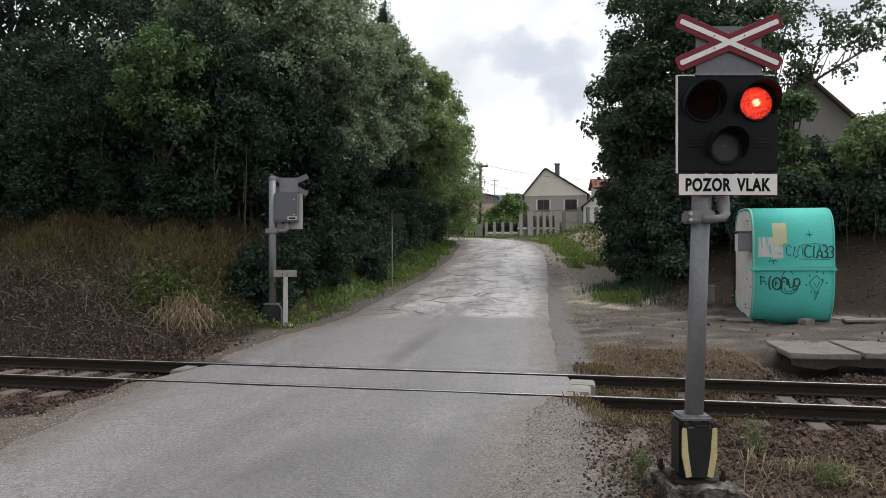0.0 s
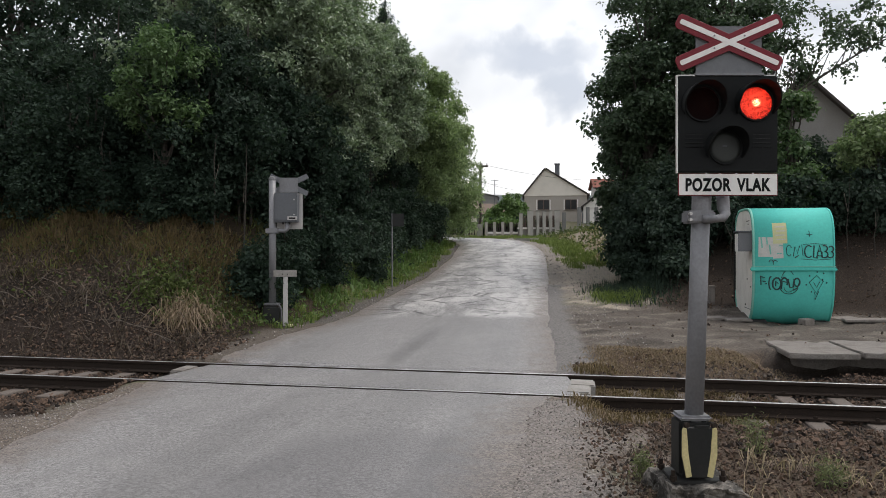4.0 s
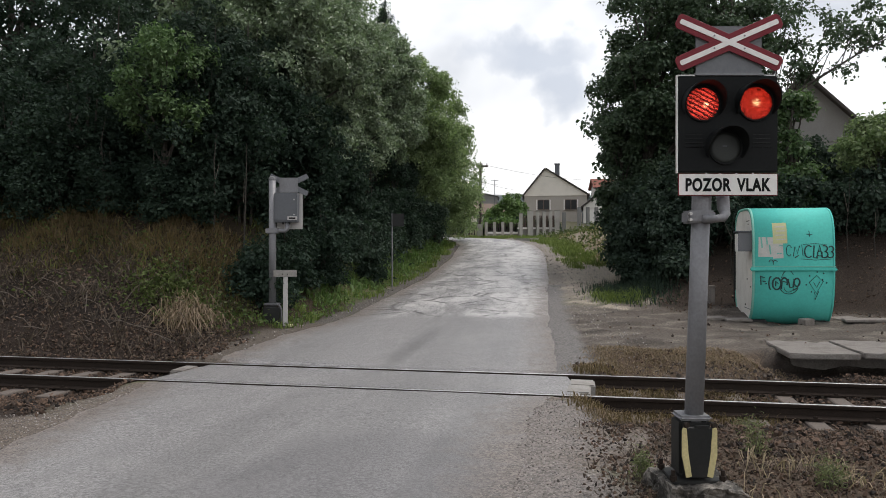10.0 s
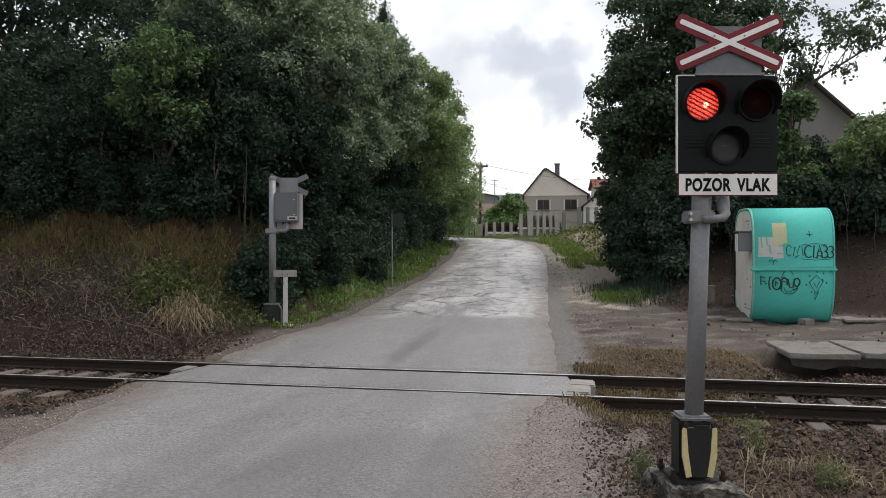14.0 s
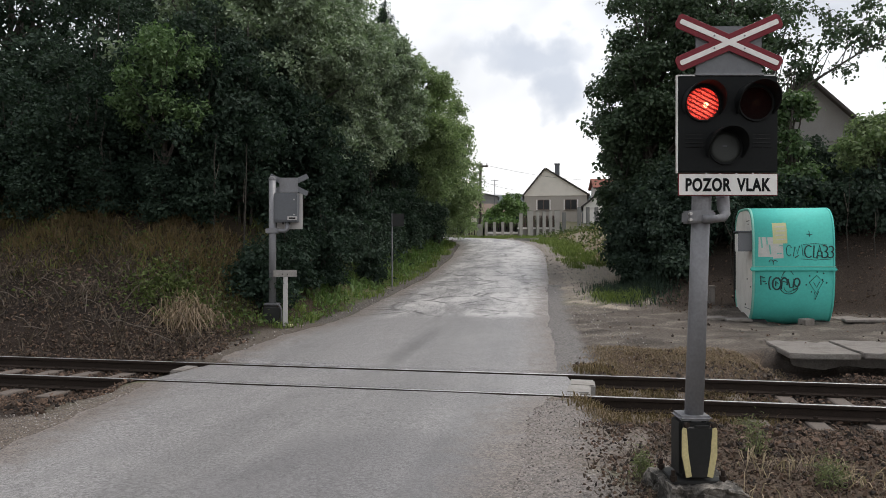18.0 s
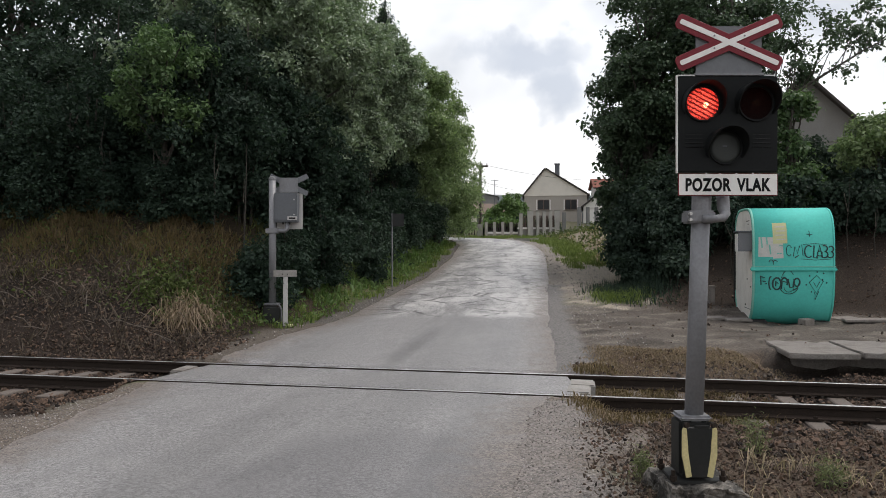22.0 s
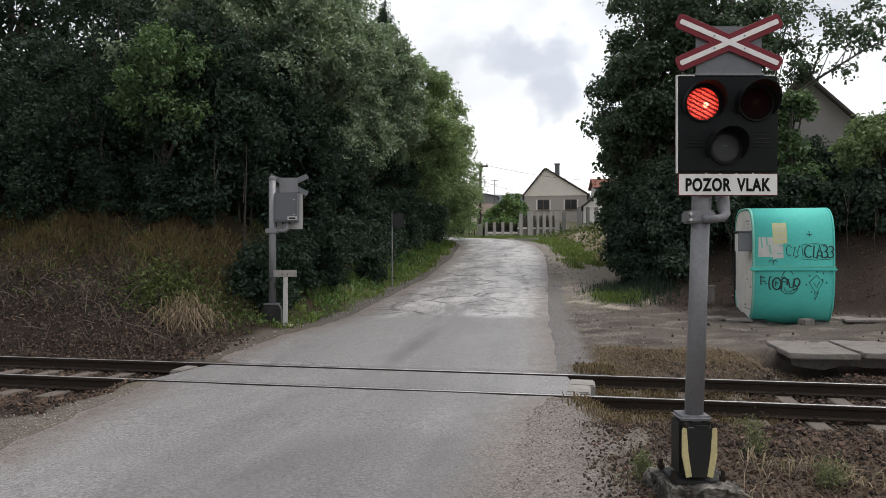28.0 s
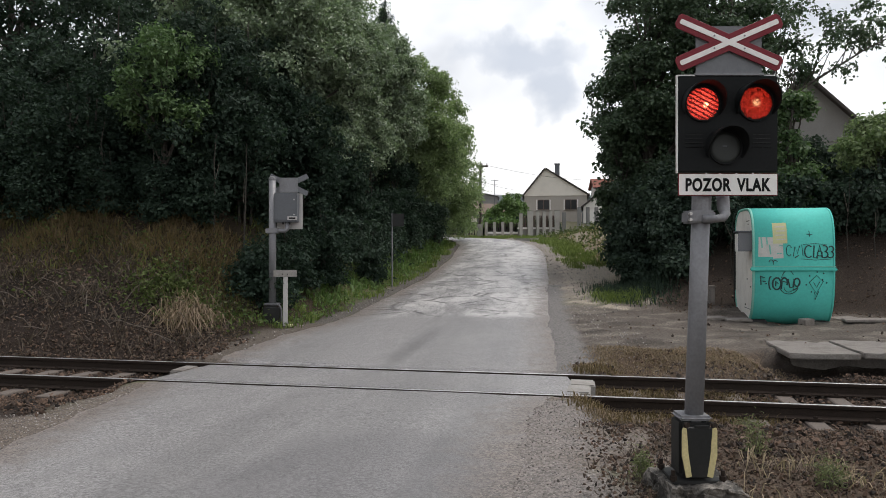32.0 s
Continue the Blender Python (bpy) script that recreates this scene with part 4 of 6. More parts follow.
    cross = part("cross_board", prism(cross_outline(0.378, 0.052, 23.5, 0.020), -0.006, 0.002, 0.002), RED, P, "red enamel cross board")
    cross.matrix_basis = pose(0.005, 0, 0.862)
    part("white_stripe", prism(cross_outline(0.354, 0.0165, 23.5, 0.007), -0.0105, -0.0055), WHITE, cross, "white stripes of the cross")
    for x, z in ((-0.1, 0.043), (0.1, 0.042), (-0.1, -0.042), (0.1, -0.043)):
        part("rivet", tube([(x, -0.008, z), (x, -0.014, z)], 0.006, 8), GALV, cross)
    # concrete footing
    foot = thing("concrete_footing", pose(1.70, 5.12, 0.0), "weathered broken concrete footing of the crossing signal", "concrete block")
    bm = box(0.01, 0, 0.045, 0.52, 0.52, 0.30, 0.0)
    bmesh.ops.subdivide_edges(bm, edges=bm.edges[:], cuts=22, use_grid_fill=True)
    for v in bm.verts:
        top = max(0.0, (v.co.z + 0.05) / 0.25)
        v.co += noise.noise_vector(v.co * 5) * 0.05 * Vector((1, 1, 0.5)) + noise.noise_vector(v.co * 17) * 0.026 + noise.noise_vector(v.co * 48) * 0.012
        v.co.x *= 1.06 - 0.12 * top
        # worn hollow round the plate, a standing rim at one corner
        if v.co.z > 0.12:
            v.co.z += 0.055 * smooth_step(-0.20, -0.27, v.co.x) * smooth_step(0.05, -0.12, v.co.y) - 0.035 * smooth_step(0.16, 0.3, v.co.x)
    part("footing_block", bm, FOOTING, foot)
    for cx, cy, r in ((-0.31, -0.16, 0.05), (0.30, -0.22, 0.045), (-0.26, -0.28, 0.04), (0.12, -0.30, 0.05)):
        b = bmesh.new()
        bmesh.ops.create_icosphere(b, subdivisions=3, radius=r, matrix=Matrix.Translation((cx, cy, 0.06)))
        for v in b.verts:
            v.co += noise.noise_vector(v.co * 21) * 0.03 + noise.noise_vector(v.co * 50) * 0.012
        part("broken_edge", b, FOOTING, foot, "crumbled lighter concrete")


def make_far_signal():
    s = thing("crossing_signal", pose(-3.40, 15.0, 0.21), "grey crossing signal seen from behind, beside the climbing road", "signal")
    pole = part("pole", tube([(0, 0, 0.35), (0, 0, 2.93)], 0.072, 18), GALV, s, "grey steel pole", smooth=True)
    part("pole_cap", tube([(0, 0, 2.92), (0, 0, 2.97), (0, 0, 2.985)], [0.078, 0.074, 0.04], 18), GALV, pole)
    base_box(s, 0.34, 0.44, 0.0, False)
    part("base_plate", box(0.0, 0.0, -0.01, 0.60, 0.42, 0.03, 0.005), RUST, s)
    part("cable", tube([(0.14, -0.1, 0.45), (0.2, -0.1, 0.35), (0.205, -0.1, 0.0)], 0.018, 8), GALV, s)
    part("cabinet", box(0.28, 0.02, 2.36, 0.46, 0.24, 0.58, 0.012), SLATE, s, "slate grey lamp housing")
    part("cabinet_door", box(0.285, -0.106, 2.37, 0.42, 0.015, 0.53, 0.004), SLATE, s, "grey hinged door")
    for z in (2.22, 2.52):
        part("door_lock", tube([(0.45, -0.11, z), (0.45, -0.13, z)], 0.014, 8), STEEL, s)
    part("label_plate", box(0.415, -0.118, 2.15, 0.19, 0.006, 0.075, 0.002), DULLWHITE, s, "small white plate")
    part("label_bar", box(0.415, -0.123, 2.15, 0.13, 0.004, 0.03), INK, s)
    part("panel_edge", box(0.31, 0.16, 2.30, 0.52, 0.02, 0.72, 0.004), DULLWHITE, s, "pale rear side of the lamp panel")
    part("sheet", box(0.30, 0.10, 2.82, 0.37, 0.012, 0.30, 0.004), GALV, s, "grey sheet behind the cross")
    for turn in (25.5, -25.5):
        a = part("cross_board", box(0, 0, 0, 0.84, 0.008, 0.105, 0.003), GREYPAINT, s, "bare metal back of the cross")
        a.matrix_basis = pose(0.30, 0.13, 2.83, 0, turn, 0)
    part("arm", tube([(0.0, -0.05, 1.90), (0.26, -0.06, 1.90), (0.30, -0.05, 1.93), (0.30, 0.0, 2.07)], [0.04, 0.04, 0.045, 0.05], 12), GALV, s, "bent arm", smooth=True)
    part("clamp", box(0.0, 0, 1.90, 0.24, 0.2, 0.10, 0.012), GALV, s)
    for x in (0.22, 0.28, 0.34):
        part("cable_gland", tube([(x, -0.03, 2.09), (x, -0.03, 2.03)], 0.022, 8), DARKBOX, s)
    m = thing("marker_post", pose(-3.10, 14.8, 0.21), "short white-grey post with a small blank board on top", "post")
    part("post", box(0, 0, 0.50, 0.085, 0.05, 1.06, 0.008), DULLWHITE, m)
    part("board", box(0.0, -0.035, 1.06, 0.46, 0.02, 0.135, 0.006), CONCRETE, m, "weathered grey board")
    for x in (-0.05, 0.05):
        part("bolt", tube([(x, -0.045, 1.045), (x, -0.055, 1.045)], 0.012, 8), RUST, m)
    b = thing("boundary_stone", pose(6.18, 17.3, float(ground_z(6.18, 17.3))), "short grey concrete boundary post before the dark trees", "post")
    part("stone", box(0, 0, 0.06, 0.13, 0.13, 0.62, 0.02), OLDCONCRETE, b)
    part("cap", box(0, 0, 0.385, 0.16, 0.16, 0.05, 0.015), OLDCONCRETE, b)
    k = thing("road_sign", pose(-1.38, 20.4, float(ground_z(-1.38, 20.4))), "small dark sign seen from behind in the bushes", "sign")
    top = 2.71 - float(ground_z(-1.38, 20.4))
    part("post", tube([(0, 0, -0.1), (0, 0, top)], 0.02, 10), GALV, k)
    part("board", box(0.16, -0.01, top - 0.175, 0.32, 0.03, 0.35, 0.01), DARKBOX, k)


# ---- platform and shelter ----


def make_platform():
    rng = random.Random(4)
    for i in range(9):
        u0 = (4.93 if i == 0 else 5.0) + 0.98 * i
        up = 0.0 if i == 0 else 0.018 + 0.012 * rng.random()
        sl = thing("platform_slab", TRACK @ pose(u0 + 0.47, 3.385 + (0.04 if i else 0), 0.108 + up, rng.uniform(-0.6, 0.6), rng.uniform(-0.8, 0.8), rng.uniform(-1, 1)), "weathered concrete slab at the edge of the platform", "slab", "slabs of the platform edge")
        bm = box(0.0 if i else 0.03, 0, 0, 0.955 if i else 1.02, 1.85, 0.085, 0.012)
        bmesh.ops.subdivide_edges(bm, edges=bm.edges[:], cuts=9, use_grid_fill=True)
        for v in bm.verts:
            rim = smooth_step(0.80, 0.925, abs(v.co.y)) + smooth_step(0.40, 0.48, abs(v.co.x))
            at = v.co + Vector((i * 3.1, 0, 0))
            v.co += noise.noise_vector(at * 3) * 0.007 + noise.noise_vector(at * 13) * (0.002 + 0.005 * min(1.0, float(rim)))
        part("slab", bm, OLDCONCRETE, sl)
    w = thing("platform_wall", TRACK @ pose(9.5, 3.2, -0.16), "dark low concrete wall carrying the platform slabs", "wall", kind="structure")
    part("wall_block", box(0.05, 0.05, 0.02, 8.9, 0.28, 0.42, 0.02), OLDCONCRETE, w)
    for x, y, sx, sy, rz, dz in ((8.42, 15.75, 0.55, 0.5, 8, 0.0), (8.45, 15.0, 0.85, 0.42, -14, 0.0), (5.62, 15.75, 0.6, 0.4, 4, 0.0), (6.05, 15.45, 0.5, 0.35, -6, -0.005), (7.22, 14.95, 0.24, 0.2, 20, 0.03)):
        p = thing("paving_slab", pose(x, y, float(ground_z(x, y)) + 0.022 + dz, 1.5, -1, rz), "loose grey paving slab beside the shelter", "slab", "loose paving slabs")
        part("slab", box(0, 0, 0, sx, sy, 0.045 if sx > 0.3 else 0.13, 0.008), OLDCONCRETE, p)


UPPER, LOWER = 0.52, 0.72


def drum_outline(rx, rz, n):
    """A rounded outline, squarer above than below."""
    out = []
    for a in np.linspace(0, 2 * math.pi, n + 1)[:-1]:
        c, s, power = math.cos(a), math.sin(a), UPPER if math.sin(a) > 0 else LOWER
        out.append((math.copysign(abs(c) ** power, c) * rx, math.copysign(abs(s) ** power, s) * rz))
    return out


def make_shelter():
    """A laminate drum lying on its side, its round ends facing along the platform."""
    g = 0.22
    s = thing("waiting_shelter", pose(7.26, 16.15, g, 0, 0, -11.5), "turquoise laminate drum-shaped waiting shelter with graffiti and torn notices", "shelter")
    half, rz, ry = 0.76, 1.235, 1.02
    cz = 1.16

    def band(outer, inner, x0, x1, n=56):
        bm = bmesh.new()
        oo, ii = drum_outline(ry * outer, rz * outer, n), drum_outline(ry * inner, rz * inner, n)
        rings = [[bm.verts.new((x, y, z + cz)) for y, z in o] for o, x in ((oo, x0), (oo, x1), (ii, x1), (ii, x0))]
        for a in range(4):
            for k in range(n):
                bm.faces.new((rings[a][k], rings[a][(k + 1) % n], rings[(a + 1) % 4][(k + 1) % n], rings[(a + 1) % 4][k]))
        return bm
    part("drum", band(1.0, 0.965, -half, half), TEAL, s, "turquoise laminate drum", smooth=True)
    part("end_rim", band(1.006, 0.968, -half - 0.014, -half + 0.03), TEALRIM, s, "rounded pale rim", smooth=True)
    part("end_rim", band(1.002, 0.93, half - 0.02, half + 0.02), TEAL, s, smooth=True)
    for x in (-half + 0.022, half - 0.06):
        o = drum_outline(ry * 0.972, rz * 0.972, 56)
        part("end_wall", prism([(y, z + cz) for y, z in o], x - 0.02, x + 0.02, axis="x"), CREAM, s, "off-white end board")
    # the seam band round the front
    part("seam", box(0.0, -ry * 0.998, cz - 0.04, 2 * half + 0.11, 0.09, 0.075, 0.02), TEAL, s, "moulded seam")
    part("seam_lip", box(0.0, -ry * 1.0, cz + 0.016, 2 * half + 0.07, 0.03, 0.02, 0.004), TEALRIM, s)

    def on_front(x, z):
        """The place on the drum's front at height z."""
        power = UPPER if z > cz else LOWER
        q = min(1.0, abs(z - cz) / rz)
        a = math.asin(min(1, q ** (1 / power)))
        return -ry * math.cos(a) ** power

    def sheet(x, z, w, h, material, name, label, turn=0.0, lift=0.006):
        bm = bmesh.new()
        n = 6
        grid = []
        for j in range(n + 1):
            row = []
            for i in range(3):
                px, pz = (i / 2 - 0.5) * w, (j / n - 0.5) * h
                rx_, rz_ = px * math.cos(turn) - pz * math.sin(turn), px * math.sin(turn) + pz * math.cos(turn)
                row.append(bm.verts.new((x + rx_, on_front(x, z + rz_) - lift, z + rz_)))
            grid.append(row)
        for a, b in zip(grid, grid[1:]):
            for i in range(2):
                bm.faces.new((a[i], a[i + 1], b[i + 1], b[i]))
        return part(name, bm, material, s, label)
    sheet(-0.25, 1.85, 0.27, 0.42, YELLOWPAPER, "notice", "yellow notice", 0.03, 0.010)
    for k in range(4):
        sheet(-0.25 + 0.02 * (k % 2), 1.98 - 0.085 * k, 0.17, 0.022, PAPER, "notice_bar", "faded line of print", 0.03, 0.013)
    sheet(-0.52, 1.57, 0.28, 0.40, PAPER, "notice", "torn white notice", -0.02)
    sheet(-0.29, 1.50, 0.20, 0.32, PAPER, "notice", "torn white notice", 0.05)
    for x, z, w, h in ((-0.60, 1.66, 0.03, 0.22), (-0.50, 1.70, 0.03, 0.16), (-0.44, 1.52, 0.03, 0.2), (-0.26, 1.44, 0.1, 0.02), (-0.22, 1.6, 0.09, 0.02)):
        sheet(x, z, w, h, TEALRIM, "torn_strip", "", 0.1, 0.010)

    # sprayed scribbles: round and straight strokes that spell nothing
    def stroke(points, width=0.010):
        return part("scribble", tube([(x, on_front(x, z) - 0.003, z) for x, z in points], width, 5), SPRAY, s, "black sprayed scribble")

    def loop(cx, cz_, rx_, rz_, a0=0, a1=360, n=14, width=0.010):
        return stroke([(cx + rx_ * math.cos(radians(a0 + (a1 - a0) * i / n)), cz_ + rz_ * math.sin(radians(a0 + (a1 - a0) * i / n))) for i in range(n + 1)], width)
    # upper row: faded shapes, then four bold ones under a thin line
    loop(-0.08, 1.50, 0.05, 0.11, 30, 320, width=0.007)
    stroke([(0.0, 1.38), (0.03, 1.58), (0.08, 1.44), (0.12, 1.60)], 0.008)
    stroke([(0.03, 1.36), (0.10, 1.40)], 0.012)
    stroke([(0.16, 1.62), (0.18, 1.40), (0.24, 1.38)], 0.006)
    stroke([(0.18, 1.62), (0.40, 1.64), (0.62, 1.62)], 0.005)
    stroke([(0.14, 1.33), (0.42, 1.31), (0.70, 1.33)], 0.005)
    loop(0.29, 1.48, 0.075, 0.12, 50, 310, width=0.014)
    stroke([(0.39, 1.60), (0.38, 1.36), (0.46, 1.35)], 0.013)
    stroke([(0.44, 1.36), (0.49, 1.60), (0.55, 1.36)], 0.014)
    loop(0.495, 1.44, 0.045, 0.05, width=0.010)
    loop(0.58, 1.54, 0.055, 0.06, -90, 120, width=0.014)
    loop(0.58, 1.42, 0.065, 0.065, -150, 90, width=0.014)
    loop(0.70, 1.53, 0.05, 0.055, -80, 140, width=0.013)
    loop(0.69, 1.42, 0.06, 0.06, -140, 80, width=0.013)
    loop(-0.42, 1.26, 0.04, 0.05, 0, 180, width=0.009)
    loop(-0.34, 1.25, 0.04, 0.05, 20, 220, width=0.009)
    # lower row: a small mark, one bold tag over a faded round, a dotted lozenge
    stroke([(-0.62, 0.99), (-0.61, 0.80)], 0.014)
    stroke([(-0.61, 0.97), (-0.54, 0.95)], 0.012)
    stroke([(-0.58, 0.88), (-0.52, 0.87)], 0.010)
    stroke([(-0.54, 0.82), (-0.50, 0.83)], 0.010)
    loop(-0.42, 0.84, 0.04, 0.13, 80, 280, width=0.013)
    loop(-0.31, 0.83, 0.08, 0.12, width=0.017)
    stroke([(-0.33, 0.78), (-0.33, 0.88), (-0.28, 0.83)], 0.013)
    loop(-0.17, 0.85, 0.06, 0.10, -30, 200, width=0.016)
    stroke([(-0.22, 0.72), (-0.21, 0.88), (-0.12, 0.86)], 0.014)
    stroke([(-0.10, 0.93), (-0.06, 0.75), (0.0, 0.76), (0.02, 0.93)], 0.015)
    loop(0.07, 0.86, 0.055, 0.08, width=0.016)
    stroke([(0.12, 0.86), (0.08, 0.74), (0.0, 0.70)], 0.013)
    loop(-0.10, 0.86, 0.13, 0.24, 40, 160, width=0.008)
    loop(-0.08, 0.80, 0.18, 0.18, 190, 345, width=0.008)
    loop(-0.08, 0.76, 0.09, 0.10, 180, 350, width=0.006)
    stroke([(0.30, 0.86), (0.44, 1.00), (0.56, 0.88), (0.44, 0.64), (0.30, 0.86)], 0.007)
    stroke([(0.38, 0.86), (0.44, 0.76), (0.50, 0.88)], 0.008)
    stroke([(0.40, 0.66), (0.44, 0.56), (0.48, 0.68)], 0.008)
    for x, z in ((0.30, 0.98), (0.44, 1.06), (0.56, 1.03), (0.24, 0.80), (0.62, 0.84), (0.34, 0.66), (0.42, 0.52), (0.54, 0.90)):
        stroke([(x, z), (x + 0.012, z + 0.022)], 0.014)
    stroke([(0.30, 1.90), (0.31, 1.78)], 0.007)
    stroke([(0.25, 1.83), (0.36, 1.82)], 0.007)
    # the end board's fittings
    b = part("ticket_box", box(-half - 0.12, -0.74, 1.68, 0.30, 0.34, 0.40, 0.015), GREYPAINT, s, "grey metal box on the end board")
    part("box_front", box(-half - 0.275, -0.74, 1.66, 0.012, 0.30, 0.36, 0.004), WHITE, b, "white front")
    part("box_roof", box(-half - 0.13, -0.74, 1.89, 0.36, 0.38, 0.025, 0.004), SLATE, b)
    for y, z in ((-0.75, 0.75), (-0.2, 0.35), (-0.8, 1.9), (-0.5, 2.05), (-0.4, 0.9)):
        part("hole", tube([(-half + 0.004, y, z), (-half - 0.006, y, z)], 0.02, 8), INK, s)
    part("end_line", box(-half, -0.42, 0.28, 0.008, 0.72, 0.012), GREYPAINT, s, "seam line low on the board")
    part("end_line", box(-half, -0.45, 2.12, 0.008, 0.34, 0.016), INK, s)
    part("back_strip", box(-half - 0.012, ry * 0.955, cz, 0.05, 0.07, 1.7, 0.01), DARKBOX, s, "dark strip down the rear edge")
    for x in (-0.6, 0.55):
        part("foot", box(x, -0.15, 0.0, 0.30, 1.3, 0.14, 0.02), DARKBOX, s, "dark support block")

# ---- houses, fence, poles ----


def window(parent, x, z, w, h, y, turn=None):
    """A window in a wall that faces -y: sill, frame and panes, the glass set back."""
    f = part("window", box(x, y - 0.02, z, w + 0.34, 0.05, h + 0.06, 0.005), WHITE, parent, "window with a pale surround")
    part("pane", box(x - w * 0.25 - 0.01, y - 0.046, z, w / 2 - 0.03, 0.012, h - 0.06), GLASSDARK, f)
    part("pane", box(x + w * 0.25 + 0.01, y - 0.046, z, w / 2 - 0.03, 0.012, h - 0.06), GLASSDARK, f)
    bm = bmesh.new()
    for cx, cz, sx, sz in ((x - w / 2, z, 0.07, h), (x + w / 2, z, 0.07, h), (x, z, 0.09, h), (x, z - h / 2, w, 0.07), (x, z + h / 2, w, 0.07)):
        box(cx, y - 0.055, cz, sx, 0.03, sz, 0, bm)
    part("window_frame", bm, FRAMEWOOD, f)
    part("window_sill", box(x, y - 0.09, z - h / 2 - 0.08, w + 0.22, 0.16, 0.05, 0.005), CONCRETE, f)


def gable_house(m, w, length, wall_h, ridge_h, walls, gable, roof, label, eaves=0.35, chimney=None, wins=(), ridge_x=0.0, front=0.35):
    """A house whose gable faces -y in its own space: plinth to eaves, gable, two roof slopes with thickness, chimney."""
    h = thing("house", m, label, "house")
    part("wall", box(0, length / 2, wall_h / 2 - 0.6, w, length, wall_h + 1.2, 0.01), walls, h, "plastered walls")
    part("gable", prism([(-w / 2, wall_h + 0.002), (w / 2, wall_h + 0.002), (ridge_x, ridge_h)], -0.03, length, 0), gable, h, "plain gable")
    part("cornice", box(0, -0.03, wall_h - 0.05, w + 0.06, 0.1, 0.12, 0.01), gable, h)
    for s in (-1, 1):
        span = w / 2 - s * ridge_x
        rise = math.atan2(ridge_h - wall_h, span)
        run = math.hypot(ridge_h - wall_h, span) + eaves
        r = part("roof", box(s * run / 2, length / 2 + (0.35 - front) / 2, 0.07, run, length + 0.35 + front, 0.14, 0.02), roof, h, "roof slope")
        r.matrix_basis = pose(ridge_x, 0, ridge_h + 0.03) @ pose(0, 0, 0, 0, math.degrees(rise) * s, 0)
        part("gutter", tube([(s * (w / 2 + eaves * 0.9), -0.3, wall_h - eaves * 0.55), (s * (w / 2 + eaves * 0.9), length + 0.3, wall_h - eaves * 0.55)], 0.07, 8), SLATE, h)
        part("downpipe", tube([(s * (w / 2 + eaves * 0.9), -0.1, wall_h - 0.3), (s * (w / 2 + 0.08), -0.1, wall_h - 0.7), (s * (w / 2 + 0.08), -0.1, 0)], 0.05, 8), SLATE, h)
    if chimney:
        cx, cy, ch = chimney
        c = part("chimney", box(cx, cy, ridge_h - 0.2, 0.55, 0.55, ch + 1.4, 0.02), SLATE, h)
        part("chimney_cap", box(cx, cy, ridge_h + ch / 2 + 0.55, 0.68, 0.68, 0.1, 0.02), SLATE, c)
    for x, z, ww, hh in wins:
        window(h, x, z, ww, hh, 0.0)
    return h


def make_houses():
    # the beige house above the bend
    gable_house(pose(12.86, 86, 4.9, 0, 0, -8.5), 7.1, 11, 3.05, 6.0, PLASTERLOW, PLASTER, ROOFDARK, "beige and grey plastered house with a dark gable roof", 0.3, (0.2, 2.6, 0.6), ((-1.36, 1.92, 1.3, 1.08), (1.74, 1.92, 1.3, 1.08)), -1.16)
    # behind it, a pale house with a red roof, and a low white annexe
    gable_house(pose(25.2, 93, 4.35, 0, 0, 90), 2.6, 6.6, 4.95, 5.95, WHITEWALL, WHITEWALL, ROOFRED, "pale house with a red tiled roof behind the beige house", 0.3)
    gable_house(pose(17.2, 78, 4.4, 0, 0, -12), 5.2, 6, 1.75, 3.9, WHITEWALL, WHITEWALL, ROOFDARK, "low white outbuilding with a dark roof", 0.3)
    # roofs further down the village street
    gable_house(pose(4.1, 94, 4.0, 0, 0, 90), 6, 9, 2.0, 4.6, PLASTER, PLASTER, ROOFTAN, "old house with a faded brown tiled roof down the street", 0.4)
    gable_house(pose(10.0, 101, 4.2, 0, 0, 90), 5, 5.1, 2.1, 3.5, PLASTER, PLASTER, ROOFBROWN, "low house with a brown roof down the street", 0.3)
    gable_house(pose(7.6, 135, 5.6, 0, 0, -4), 4.4, 6, 5.4, 6.0, PLASTERGREY, PLASTERGREY, ROOFDARK, "tall grey building beyond the street", 0.3)
    # the grey gable on the slope above the shelter
    gable_house(pose(20.0, 41.5, 4.1, 0, 0, -26), 6.5, 10, 3.6, 7.05, PLASTERGREY, PLASTERGREY, ROOFDARK, "grey plastered house with a steep dark roof among the trees", 0.35, front=0.9)
    # plain white gate pillar and bags by the fence
    a = thing("aerial", pose(6.75, 98, 9.2), "thin television aerial on a mast above the roofs", "aerial")
    part("mast", tube([(0, 0, -5.0), (0, 0, 1.6)], 0.05, 6), SLATE, a)
    for z, w in ((1.5, 0.5), (1.0, 0.4), (-0.4, 0.9), (-0.9, 0.6)):
        part("rod", tube([(-w, 0, z), (w, 0, z)], 0.03, 5), SLATE, a)


